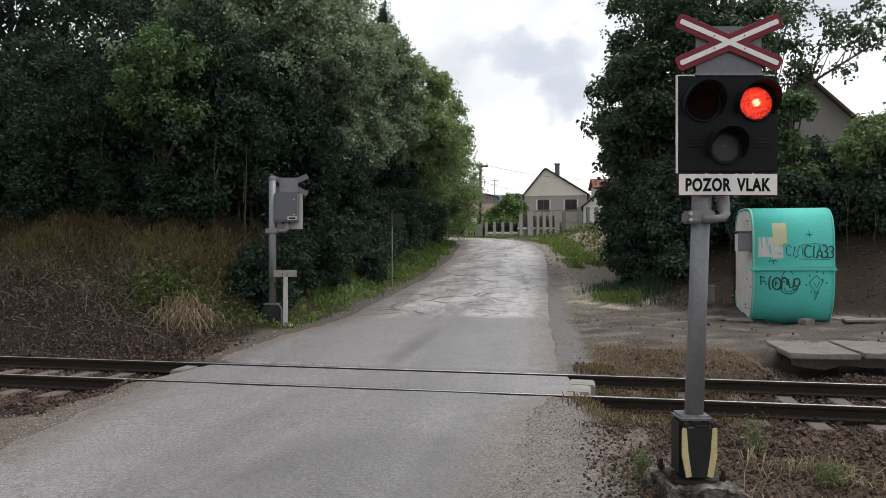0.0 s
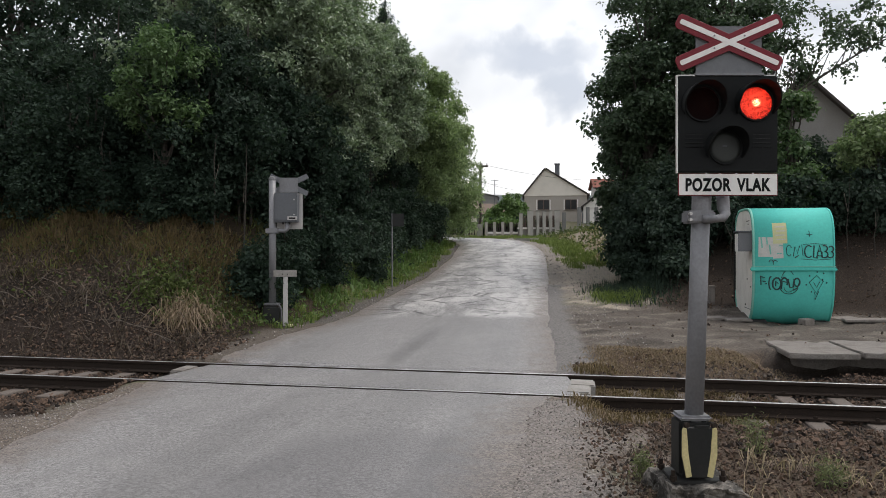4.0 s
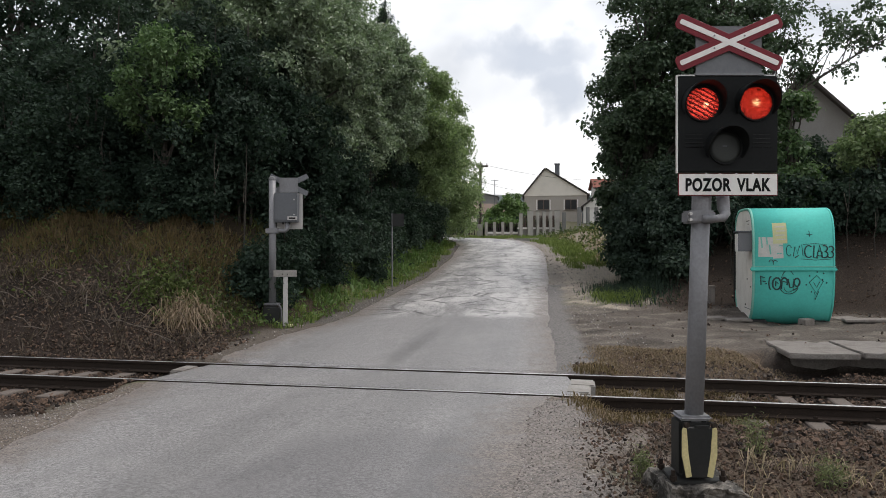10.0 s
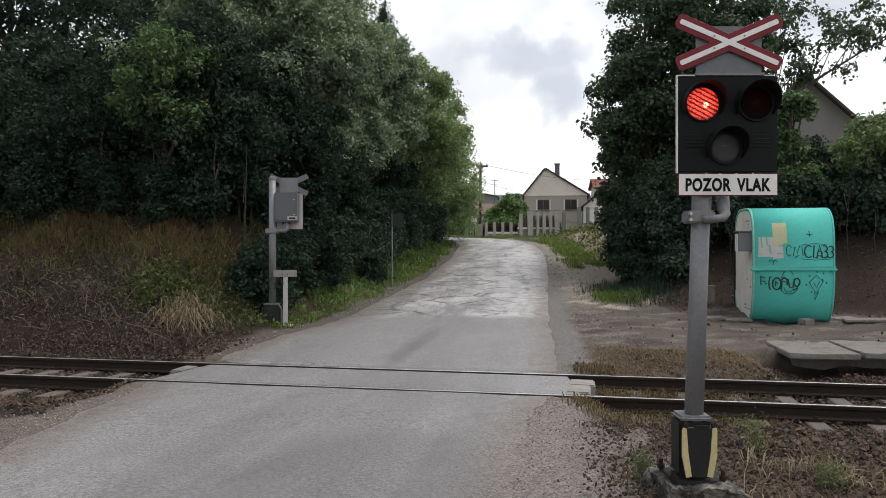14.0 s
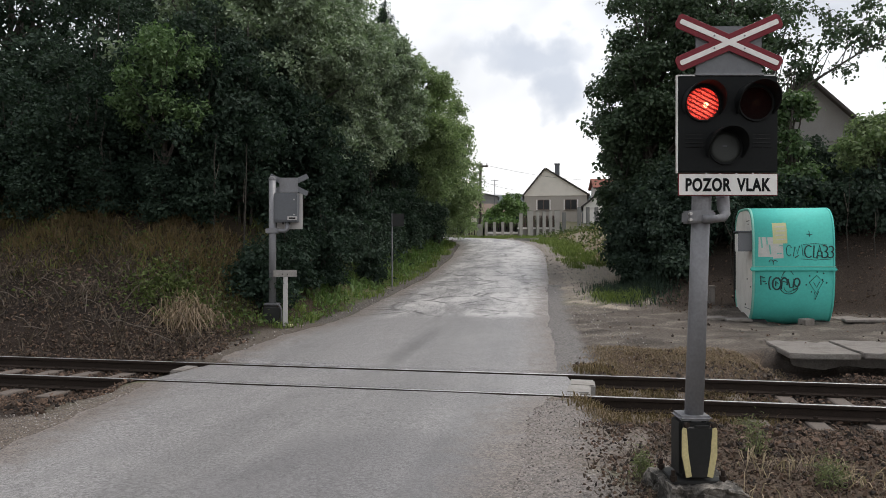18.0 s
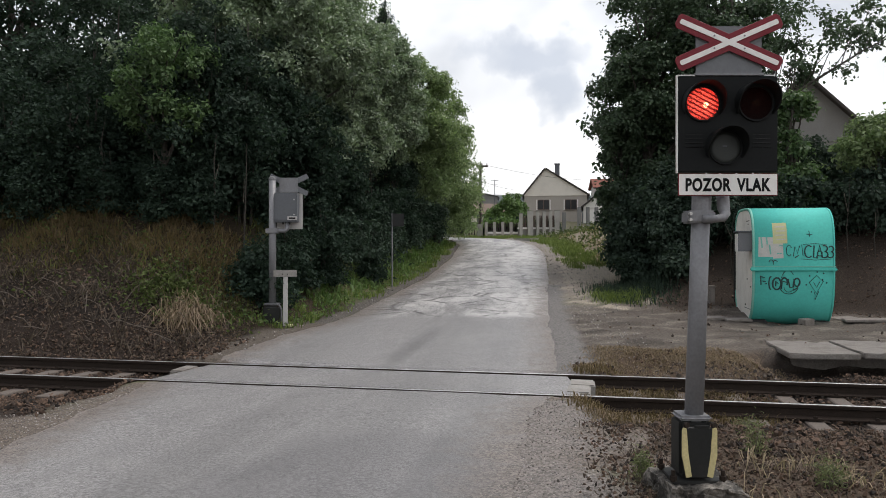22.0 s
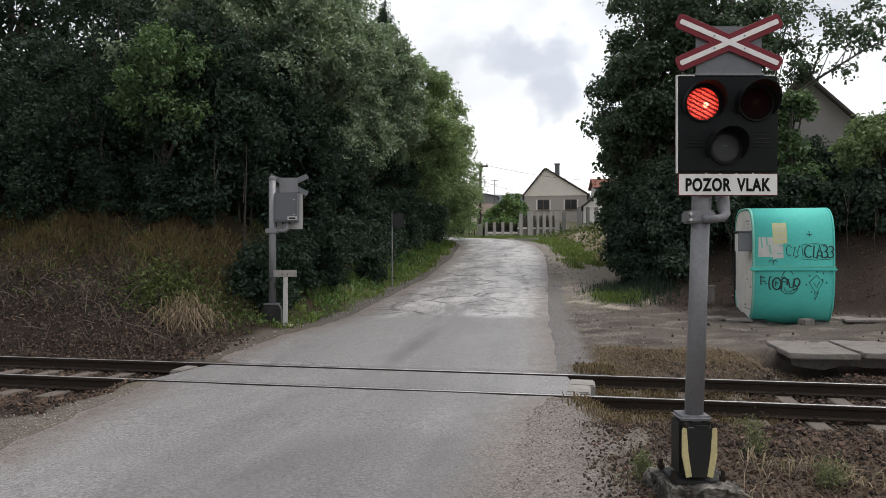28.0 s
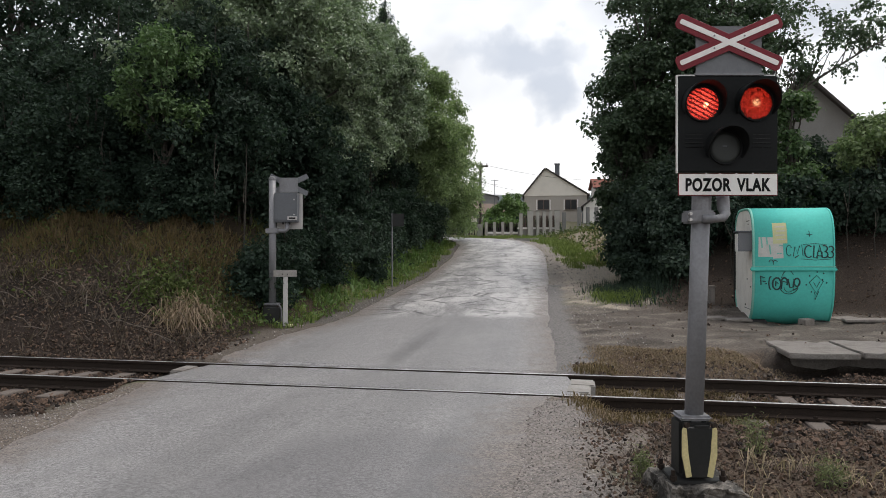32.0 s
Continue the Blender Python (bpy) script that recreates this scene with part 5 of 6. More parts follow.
def make_fence():
    """The village fence: low posts on a plinth with slats, a stretch of wall with tall pillars, and the pillars of the upper garden."""
    low = thing("fence", pose(0, 0, 0), "low garden fence with pale concrete posts and dark slats", "fence")
    base = 2.64
    for i in range(5):
        x, y = 2.95 + 0.57 * i, 51.5
        part("post", box(x, y, base + 0.42, 0.20, 0.2, 1.05, 0.015), POSTMAT, low)
        part("plinth", box(x + 0.285, y + 0.05, base + 0.02, 0.36, 0.16, 0.34, 0.01), CONCRETE, low)
        part("plinth_cap", box(x + 0.285, y + 0.05, base + 0.22, 0.37, 0.32, 0.13, 0.01), WHITE, low)
        for k in range(2):
            part("slat", box(x + 0.20 + 0.17 * k, y + 0.05, base + 0.58, 0.07, 0.04, 0.66, 0.005), POLEWOOD, low)
        part("fence_rail", box(x + 0.285, y + 0.09, base + 0.80, 0.37, 0.03, 0.05), POLEWOOD, low)
    for i in range(4):
        x, y = -0.6 + 0.75 * i, 54.5 - 0.5 * i
        part("post", box(x, y, base + 0.5, 0.20, 0.2, 1.1, 0.015), POSTMAT, low)
        for k in range(3):
            part("slat", box(x + 0.19 + 0.19 * k, y, base + 0.5, 0.09, 0.04, 0.8, 0.005), POLEWOOD, low)
    lp = thing("fence_pillar", pose(2.55, 51.3, base - 0.1), "square cement pillar at the corner of the fence", "pillar")
    part("shaft", box(0, 0, 0.5, 0.30, 0.30, 1.3, 0.02), BRICKFENCE, lp)
    part("cap", box(0, 0, 1.18, 0.36, 0.36, 0.06, 0.02), CONCRETE, lp)
    hi = thing("fence", pose(0, 0, 0), "grey cement fence wall with tall pillars and white coping", "fence")
    part("wall_base", box(6.35, 50.2, base + 0.12, 2.7, 0.26, 0.66, 0.015), BRICKFENCE, hi)
    part("wall_cap", box(6.35, 50.2, base + 0.49, 2.74, 0.40, 0.12, 0.01), WHITE, hi)
    for x, w, top in ((5.18, 0.2, 4.1), (5.8, 0.36, 4.26), (6.29, 0.2, 4.26), (6.72, 0.2, 4.26), (7.15, 0.2, 4.26), (7.58, 0.3, 4.3)):
        part("pillar", box(x, 50.0, (2.4 + top) / 2, w, 0.3, top - 2.4, 0.015), POSTMAT, hi)
        part("pillar_cap", box(x, 50.0, top + 0.02, w + 0.06, 0.36, 0.05, 0.01), CONCRETE, hi)
    for x0, x1 in ((5.98, 6.19), (6.39, 6.62), (6.82, 7.05), (7.25, 7.43), (5.28, 5.62)):
        for k in range(2):
            part("slat", box(x0 + (x1 - x0) * (0.3 + 0.4 * k), 50.1, 3.55, 0.07, 0.03, 0.85), FRAMEWOOD, hi)
    part("gate_pillar", box(7.92, 49.2, 3.2, 0.22, 0.25, 1.9, 0.02), PLASTERGREY, hi, "separate rendered gate pillar")
    up = thing("fence", pose(0, 0, 0), "upper garden wall with concrete pillars on the slope", "fence")
    for i in range(3):
        x = 8.69 + 0.55 * i
        part("pillar", box(x, 48.0, 3.45, 0.20, 0.26, 1.95, 0.02), PLASTERGREY, up)
        part("plinth", box(x + 0.25, 48.1, 2.75, 0.30, 0.2, 0.75, 0.015), PLASTERGREY, up)
        part("plinth_cap", box(x + 0.25, 48.05, 3.15, 0.30, 0.28, 0.05, 0.01), DULLWHITE, up)
    k = thing("kerb_stone", pose(4.42, 40.0, float(profile(40.0)) + 0.02, 0, 0, -58), "pale kerb stone at the edge of the bend", "kerb")
    part("stone", box(0, 0, 0, 2.0, 0.18, 0.18, 0.03), DULLWHITE, k)
    b = thing("rubble_sack", pose(8.05, 44.0, float(ground_z(8.05, 44.0)) + 0.16), "pale dumped sack on the grassy bank", "sack")
    bm = bmesh.new()
    bmesh.ops.create_icosphere(bm, subdivisions=3, radius=0.25, matrix=Matrix.Diagonal((1.3, 0.9, 0.7, 1)))
    for v in bm.verts:
        v.co += noise.noise_vector(v.co * 5) * 0.06
    part("sack", bm, DULLWHITE, b, smooth=True)


def make_poles():
    p = thing("utility_pole", pose(2.45, 50.0, 2.4), "dark wooden utility pole with a crossarm and wires", "utility pole")
    part("shaft", tube([(0, 0, -0.3), (0.02, 0, 3.0), (0.05, 0, 5.05)], [0.11, 0.095, 0.08], 12), POLEWOOD, p, smooth=True)
    part("crossarm", box(0.15, 0, 4.85, 0.8, 0.12, 0.12, 0.01), POLEWOOD, p)
    for x in (-0.2, 0.1, 0.42):
        part("insulator", tube([(0.05 + x, 0, 4.9), (0.05 + x, 0, 5.05)], [0.05, 0.035], 8), DULLWHITE, p)
    part("foot_clamp", box(0, 0, 0.55, 0.34, 0.34, 0.9, 0.02), CONCRETE, p, "concrete foot")
    w = thing("overhead_wires", pose(0, 0, 0), "thin overhead wires from the pole towards the houses", "wire")

    def hang(a, b, sag, r=0.012):
        pts = [Vector(a).lerp(Vector(b), t) + Vector((0, 0, -4 * sag * t * (1 - t))) for t in np.linspace(0, 1, 17)]
        part("wire", tube(pts, r, 5), WIRE, w)
    hang((2.1, 50, 7.3), (-14, 52, 8.0), 0.3)
    hang((2.95, 50, 7.3), (15.9, 79, 9.0), 0.25)
    hang((2.5, 50, 6.3), (9.4, 85.6, 8.5), 0.25)
    hang((2.5, 50, 7.4), (-30, 66, 8.5), 0.5)


def make_hill():
    """The wooded ridge on the horizon."""
    xs = np.linspace(-900, 900, 181)
    rows = []
    for k, (y, f) in enumerate(((560, 0.0), (640, 0.75), (720, 1.0), (820, 0.9), (1000, 0.2))):
        top = 50 + 1.2 * np.sin(xs / 170.0 + 1.0) + 0.5 * np.sin(xs / 61.0) + 0.8 * np.sin(xs / 9.0) * f + 0.7 * np.sin(xs / 4.3 + y)
        rows.append(np.stack([xs, np.full_like(xs, y), 12 + f * (top - 10) - 6 * (f == 0)], -1))
    V = np.concatenate(rows)
    n = len(xs)
    idx = np.arange(len(V)).reshape(-1, n)
    F = np.stack([idx[:-1, :-1], idx[:-1, 1:], idx[1:, 1:], idx[1:, :-1]], -1).reshape(-1, 4)
    far = surf("far_woods", (0.11, 0.13, 0.125), 0.95, 0.35, 0.05, 0.5, (0.05, 0.06, 0.055), 0.02)
    tagged(part("backdrop_hill", quick_mesh("hill", V, F, far), None, smooth=True), "low wooded ridge on the horizon", "hill", kind="structure")


# ---- plants ----


def leaf_mesh(name, points, outward, size, material, rng, flat=0.5, width=0.42):
    """Many small folded leaves: one at each point, turned outwards at random."""
    n = len(points)
    nrm = outward * 0.7 + rng.normal(0, 0.6, (n, 3)) + np.array((0, 0, flat))
    nrm /= np.linalg.norm(nrm, axis=1)[:, None] + 1e-9
    along = np.cross(nrm, rng.normal(size=(n, 3)))
    along[:, 2] -= 0.25
    along /= np.linalg.norm(along, axis=1)[:, None] + 1e-9
    side = np.cross(nrm, along)
    L = (size * rng.uniform(0.6, 1.35, n))[:, None]
    base, tip = points, points + along * L
    mid = points + along * L * 0.5 + nrm * L * 0.10
    V = np.stack([base, mid + side * L * width, tip, mid - side * L * width], 1).reshape(-1, 3)
    k = (np.arange(n) * 4)[:, None]
    F = np.concatenate([k + np.array([0, 1, 2]), k + np.array([0, 2, 3])], 1).reshape(-1, 3)
    return quick_mesh(name, V, F, material)


def blob_points(centres, radii, count, rng, squash=0.8, core=0.62, spray=0.06):
    w = radii ** 2 / np.sum(radii ** 2)
    i = rng.choice(len(centres), count, p=w)
    d = rng.normal(size=(count, 3))
    d[:, 2] = np.where(rng.uniform(0, 1, count) < 0.68, np.abs(d[:, 2]), d[:, 2])
    d /= np.linalg.norm(d, axis=1)[:, None]
    r = radii[i] * (core + (1.12 - core) * rng.uniform(0, 1, count) ** 0.6)
    p = centres[i] + d * r[:, None] * np.array((1, 1, squash))
    # twigs that stand out from the clump
    k = rng.uniform(0, 1, count) < 0.22
    tw = rng.normal(size=(len(centres), 9, 3)) + np.array((0, 0, 0.45))
    tw /= np.linalg.norm(tw, axis=2)[..., None]
    t = tw[i, rng.integers(0, 9, count)]
    q = centres[i] + t * (radii[i] * rng.uniform(0.8, 1.65, count))[:, None] * np.array((1, 1, squash)) + rng.normal(0, 0.07, (count, 3))
    p, d = np.where(k[:, None], q, p), np.where(k[:, None], t, d)
    # leaves sit in sprays of six round each twig's end
    m = count // 6
    centre, out = np.repeat(p[:m], 6, 0), np.repeat(d[:m], 6, 0)
    off = rng.normal(size=(m * 6, 3)) * spray
    return centre + off, out * 0.5 + off / (spray + 1e-6) * 0.55


SWAYERS = []


def tree(name, x, y, h, r, material, label, category="tree", leaves=16000, leaf=0.13, low=0.15, clumps=4, blobs=30, blob=0.36, seed=1, stems=1, group="", shape=1.0, sway=True, width=0.42, lean=(0, 0)):
    """A trunk or several stems with limbs, and a crown of leaf clumps with gaps between them."""
    rng = np.random.default_rng(seed)
    z0 = float(ground_z(x, y)) - 0.05
    t = thing(name, pose(x, y, z0), label, category, group)
    # places of the clumps: in an egg that is widest a third up its height
    bc, br = [], []
    while len(bc) < blobs:
        p = rng.uniform(-1, 1, 3)
        f = (p[2] + 1) / 2
        wide = math.sin(math.pi * min(1, 0.16 + 0.84 * f ** shape)) ** 0.6 if f > 0.2 else 0.75 + f
        d = math.hypot(p[0], p[1])
        if d > wide or (d < 0.35 * wide and f < 0.4):
            continue
        bc.append((p[0] * r * 0.80 + lean[0] * f, p[1] * r * 0.80 + lean[1] * f, h * (low + (0.97 - low) * f)))
        br.append(r * blob * rng.uniform(0.65, 1.25) * (1.0 - 0.35 * f))
    bc, br = np.array(bc), np.array(br)
    # wood
    bm = bmesh.new()
    tops = []
    for s in range(stems):
        a = rng.uniform(0, 6.3)
        off = 0.0 if stems == 1 else rng.uniform(0.1, 0.35) * r
        pts = [Vector((off * math.cos(a) * (0.4 + 0.6 * f) + 0.05 * r * math.sin(5 * f + a) + lean[0] * f * f, off * math.sin(a) * (0.4 + 0.6 * f) + lean[1] * f * f, h * 0.86 * f)) for f in np.linspace(0, 1, 8)]
        tops.append(pts)
        rad = max(0.02, 0.020 * h) / (1 + 0.5 * (stems - 1))
        tube(pts, [rad * (1 - 0.85 * f) for f in np.linspace(0, 1, 8)], 7, bm)
    for c in bc[:: max(1, len(bc) // 16)]:
        pts = tops[int(rng.integers(stems))]
        k = min(6, max(1, int(7 * (c[2] * 0.72) / (h * 0.86))))
        a, b = pts[k], Vector(c)
        q = (a + b) / 2 + Vector((0, 0, 0.10 * (b - a).length))
        rad = max(0.012, 0.0075 * h)
        tube([a, q, b], [rad, rad * 0.65, rad * 0.25], 5, bm)
    part("trunk", bm, BARK, t, "bark-covered trunk and limbs")
    # leaves, in clumps by direction
    ang = np.arctan2(bc[:, 1], bc[:, 0]) + np.pi
    which = np.minimum((ang / (2 * np.pi) * clumps).astype(int), clumps - 1)
    for c in range(clumps):
        m = which == c
        if not m.any():
            continue
        pts, out = blob_points(bc[m], br[m], int(leaves * np.sum(br[m] ** 2) / np.sum(br ** 2)), rng, spray=0.5 * leaf)
        k = pts[:, 2] > 0.02
        pts, out = pts[k], out[k]
        if len(pts) < 4:
            continue
        cl = tagged(part("leaf_clump", leaf_mesh("leaf_clump", pts, out, leaf, material, rng, width=width), None, t), kind="stuff")
        if sway:
            SWAYERS.append((cl, seed * 7 + c, h))
    return t


def make_left_trees():
    wood = "tall bushy tree with grey-green leaves on the wooded bank"
    # the front row along the road; the first tree's dark leaves carry shade
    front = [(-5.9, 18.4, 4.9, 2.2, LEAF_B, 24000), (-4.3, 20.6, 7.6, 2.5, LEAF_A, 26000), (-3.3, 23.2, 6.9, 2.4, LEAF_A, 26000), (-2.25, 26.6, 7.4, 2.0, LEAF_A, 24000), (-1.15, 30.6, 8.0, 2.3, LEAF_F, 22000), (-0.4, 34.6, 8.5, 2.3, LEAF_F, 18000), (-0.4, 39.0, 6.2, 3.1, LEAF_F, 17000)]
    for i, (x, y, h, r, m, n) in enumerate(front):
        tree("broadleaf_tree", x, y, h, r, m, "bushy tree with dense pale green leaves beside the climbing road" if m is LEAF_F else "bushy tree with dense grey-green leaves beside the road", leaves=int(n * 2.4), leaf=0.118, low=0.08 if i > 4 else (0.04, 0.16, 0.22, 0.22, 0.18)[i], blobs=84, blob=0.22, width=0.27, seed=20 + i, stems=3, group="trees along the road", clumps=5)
    # the wall of green behind and on the bank; darker leaf colours carry shade
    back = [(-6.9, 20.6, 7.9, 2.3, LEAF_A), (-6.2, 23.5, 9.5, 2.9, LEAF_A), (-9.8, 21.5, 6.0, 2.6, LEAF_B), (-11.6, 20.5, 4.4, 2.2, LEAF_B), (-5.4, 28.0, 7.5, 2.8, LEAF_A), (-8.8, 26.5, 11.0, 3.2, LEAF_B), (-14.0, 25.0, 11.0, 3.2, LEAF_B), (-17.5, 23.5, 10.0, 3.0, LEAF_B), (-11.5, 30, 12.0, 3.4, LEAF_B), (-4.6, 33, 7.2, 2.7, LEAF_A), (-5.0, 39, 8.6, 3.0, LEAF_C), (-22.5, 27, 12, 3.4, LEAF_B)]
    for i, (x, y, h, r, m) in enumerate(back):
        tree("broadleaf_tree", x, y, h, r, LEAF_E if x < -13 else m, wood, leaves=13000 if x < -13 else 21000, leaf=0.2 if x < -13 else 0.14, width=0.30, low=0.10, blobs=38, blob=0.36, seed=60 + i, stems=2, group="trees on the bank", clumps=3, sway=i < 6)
    tree("broadleaf_tree", -6.2, 16.6, 6.95 - float(ground_z(-6.2, 16.6)), 1.25, LEAF_H, "young tree with fresh yellow-green feathery leaves on the bank", leaves=11000, leaf=0.12, low=0.45, blobs=46, blob=0.22, seed=88, stems=1, clumps=3, width=0.22)
    conifer()
    # undergrowth on top of the bank; dark leaves stand in for crown shade
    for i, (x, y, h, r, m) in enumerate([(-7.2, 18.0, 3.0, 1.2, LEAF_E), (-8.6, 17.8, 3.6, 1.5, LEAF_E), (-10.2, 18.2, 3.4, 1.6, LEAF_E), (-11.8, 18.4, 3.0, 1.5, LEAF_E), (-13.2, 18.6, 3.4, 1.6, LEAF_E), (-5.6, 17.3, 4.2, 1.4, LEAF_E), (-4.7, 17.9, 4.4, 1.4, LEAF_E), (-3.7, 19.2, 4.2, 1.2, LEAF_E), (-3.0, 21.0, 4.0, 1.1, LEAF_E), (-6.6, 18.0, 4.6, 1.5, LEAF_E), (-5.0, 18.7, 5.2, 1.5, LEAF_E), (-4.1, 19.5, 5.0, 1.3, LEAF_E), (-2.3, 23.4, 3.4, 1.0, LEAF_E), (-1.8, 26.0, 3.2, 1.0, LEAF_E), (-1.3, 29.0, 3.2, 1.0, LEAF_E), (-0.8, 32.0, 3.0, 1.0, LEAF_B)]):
        tree("shrub", x, y, h, r, m, "dense shrub under the trees, with their shade put into its dark leaves", "shrub", leaves=11000, leaf=0.10, width=0.34, low=0.0, blobs=26, blob=0.42, seed=90 + i, stems=4, group="undergrowth below the trees", clumps=2, sway=False)
    # a skirt of bushes down to the verge, tree shade put into darker leaves
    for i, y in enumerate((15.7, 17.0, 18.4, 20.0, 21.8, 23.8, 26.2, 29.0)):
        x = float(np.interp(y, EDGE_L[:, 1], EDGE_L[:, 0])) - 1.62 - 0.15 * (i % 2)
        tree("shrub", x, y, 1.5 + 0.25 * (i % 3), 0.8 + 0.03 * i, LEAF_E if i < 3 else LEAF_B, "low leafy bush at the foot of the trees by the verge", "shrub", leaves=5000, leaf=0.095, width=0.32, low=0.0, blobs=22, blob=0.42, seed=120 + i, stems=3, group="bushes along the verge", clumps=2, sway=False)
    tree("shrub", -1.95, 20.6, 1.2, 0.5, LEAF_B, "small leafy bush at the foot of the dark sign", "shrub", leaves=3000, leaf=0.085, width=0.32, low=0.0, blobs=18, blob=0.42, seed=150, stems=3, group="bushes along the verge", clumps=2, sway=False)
    # low bushes on the bank's top, shade again put into their leaf colour
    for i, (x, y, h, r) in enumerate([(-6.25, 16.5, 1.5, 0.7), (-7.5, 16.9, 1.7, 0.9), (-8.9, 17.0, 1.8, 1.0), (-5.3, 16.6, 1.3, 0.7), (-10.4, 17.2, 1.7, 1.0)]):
        tree("shrub", x, y, h, r, LEAF_E, "low bush on the top of the cutting bank, leaves darkened for shade", "shrub", leaves=4200, leaf=0.085, width=0.32, low=0.0, blobs=22, blob=0.36, seed=140 + i, stems=3, group="bushes on the bank", clumps=2, sway=False)
    # thin bare stems that show against the dark
    for i, (x, y, h) in enumerate([(-6.4, 16.6, 3.0), (-5.0, 16.4, 2.3), (-4.4, 16.6, 2.6), (-7.6, 16.8, 2.2)]):
        s = thing("bare_stem", pose(x, y, float(ground_z(x, y)) - 0.05), "thin pale bare stem before the undergrowth", "sapling", "bare stems")
        part("stem", tube([(0, 0, 0), (0.03, 0, h * 0.4), (-0.04 + 0.05 * (i % 3), 0, h * 0.75), (0.06, 0, h)], [0.022, 0.017, 0.012, 0.006], 6), BARK, s)
        part("twig", tube([(0.0, 0, h * 0.5), (0.2 - 0.1 * (i % 4), 0.05, h * 0.72)], [0.008, 0.004], 5), STALK, s)


def conifer():
    """A slim spruce whose tip stands over the broadleaf trees."""
    rng = np.random.default_rng(77)
    x, y, top = -2.6, 33.5, 12.75
    z0 = float(ground_z(x, y)) - 0.05
    h = top - z0
    t = thing("spruce", pose(x, y, z0), "slim dark spruce with its pointed tip above the broadleaf trees", "tree", "trees on the bank")
    bm = tube([(0, 0, 0), (0.02, 0, h * 0.5), (0, 0, h)], [0.13, 0.09, 0.012], 8)
    P, O = [], []
    for k in range(150):
        f = rng.uniform(0.15, 1.0)
        a, reach = rng.uniform(0, 6.283), 0.12 + 1.5 * (1 - f) ** 0.85 * rng.uniform(0.75, 1.15)
        d = Vector((math.cos(a), math.sin(a), 0))
        foot = Vector((0, 0, h * f))
        tip = foot + d * reach + Vector((0, 0, 0.12 * reach if f > 0.8 else -0.25 * reach))
        tube([foot, tip], [0.014, 0.004], 4, bm, False)
        for j in range(24):
            w = rng.uniform(0.15, 1.05)
            P.append(foot.lerp(tip, w) + Vector(rng.normal(0, 0.05, 3)))
            O.append(d)
    part("trunk", bm, BARK, t, "straight bark-covered trunk and boughs")
    tagged(part("needle_sprays", leaf_mesh("needle_sprays", np.array(P), np.array(O), 0.17, LEAF_B, rng, width=0.14), None, t, "dark green needle sprays"), kind="stuff")


def sparse_tree():
    """A slender tree that reaches out over the shelter with thin boughs and few leaves."""
    rng = np.random.default_rng(204)
    z0 = float(ground_z(8.6, 20.0)) - 0.05
    t = thing("broadleaf_tree", pose(8.6, 20.0, z0), "slender leaning tree with sparse leaves against the sky", "tree", "trees above the platform")
    bm = bmesh.new()
    tube([(0, 0, 0), (-0.1, 0, 1.5), (0.0, 0, 2.6), (0.5, 0, 3.2), (1.3, 0, 3.7), (2.6, 0, 4.5), (3.6, 0, 5.0)], [0.11, 0.09, 0.07, 0.05, 0.035, 0.022, 0.01], 8, bm)
    tube([(0.0, 0, 2.5), (0.2, 0.1, 3.8), (0.5, 0.1, 4.9), (0.7, 0.1, 5.6)], [0.05, 0.04, 0.025, 0.01], 7, bm)
    ends = []
    for x, z in ((0.2, 5.6), (0.7, 5.5), (1.0, 6.2), (1.5, 5.9), (1.3, 5.2), (1.9, 6.4), (2.3, 5.9), (2.5, 6.5), (2.9, 6.0), (3.1, 6.7), (3.5, 6.3), (3.8, 6.8), (0.6, 6.7), (1.2, 6.8), (2.0, 5.4), (0.3, 6.4), (3.4, 5.8), (0.9, 4.9), (3.9, 6.2), (4.2, 6.6), (2.7, 6.9), (1.7, 6.6), (4.0, 5.7)):
        a = Vector((min(3.4, max(0.2, x - 0.5)), 0, 3.0 + 0.58 * min(3.4, max(0.2, x - 0.5))))
        b = Vector((x + rng.normal(0, 0.12), rng.normal(0, 0.35), z - 1.35 + rng.normal(0, 0.1)))
        tube([a, (a + b) / 2 + Vector((0, 0, 0.08)), b], [0.016, 0.011, 0.005], 5, bm)
        ends.append(b)
    part("trunk", bm, BARK, t, "thin bark-covered trunk and boughs")
    ends = np.array(ends)
    for k in range(6):
        c = ends[k::6]
        pts, out = blob_points(c, rng.uniform(0.22, 0.40, len(c)), 620, rng, 0.75, 0.15)
        cl = tagged(part("leaf_clump", leaf_mesh("leaf_clump", pts, out, 0.12, LEAF_D, rng, width=0.36), None, t), kind="stuff")
        SWAYERS.append((cl, 2040 + k, 7.0))


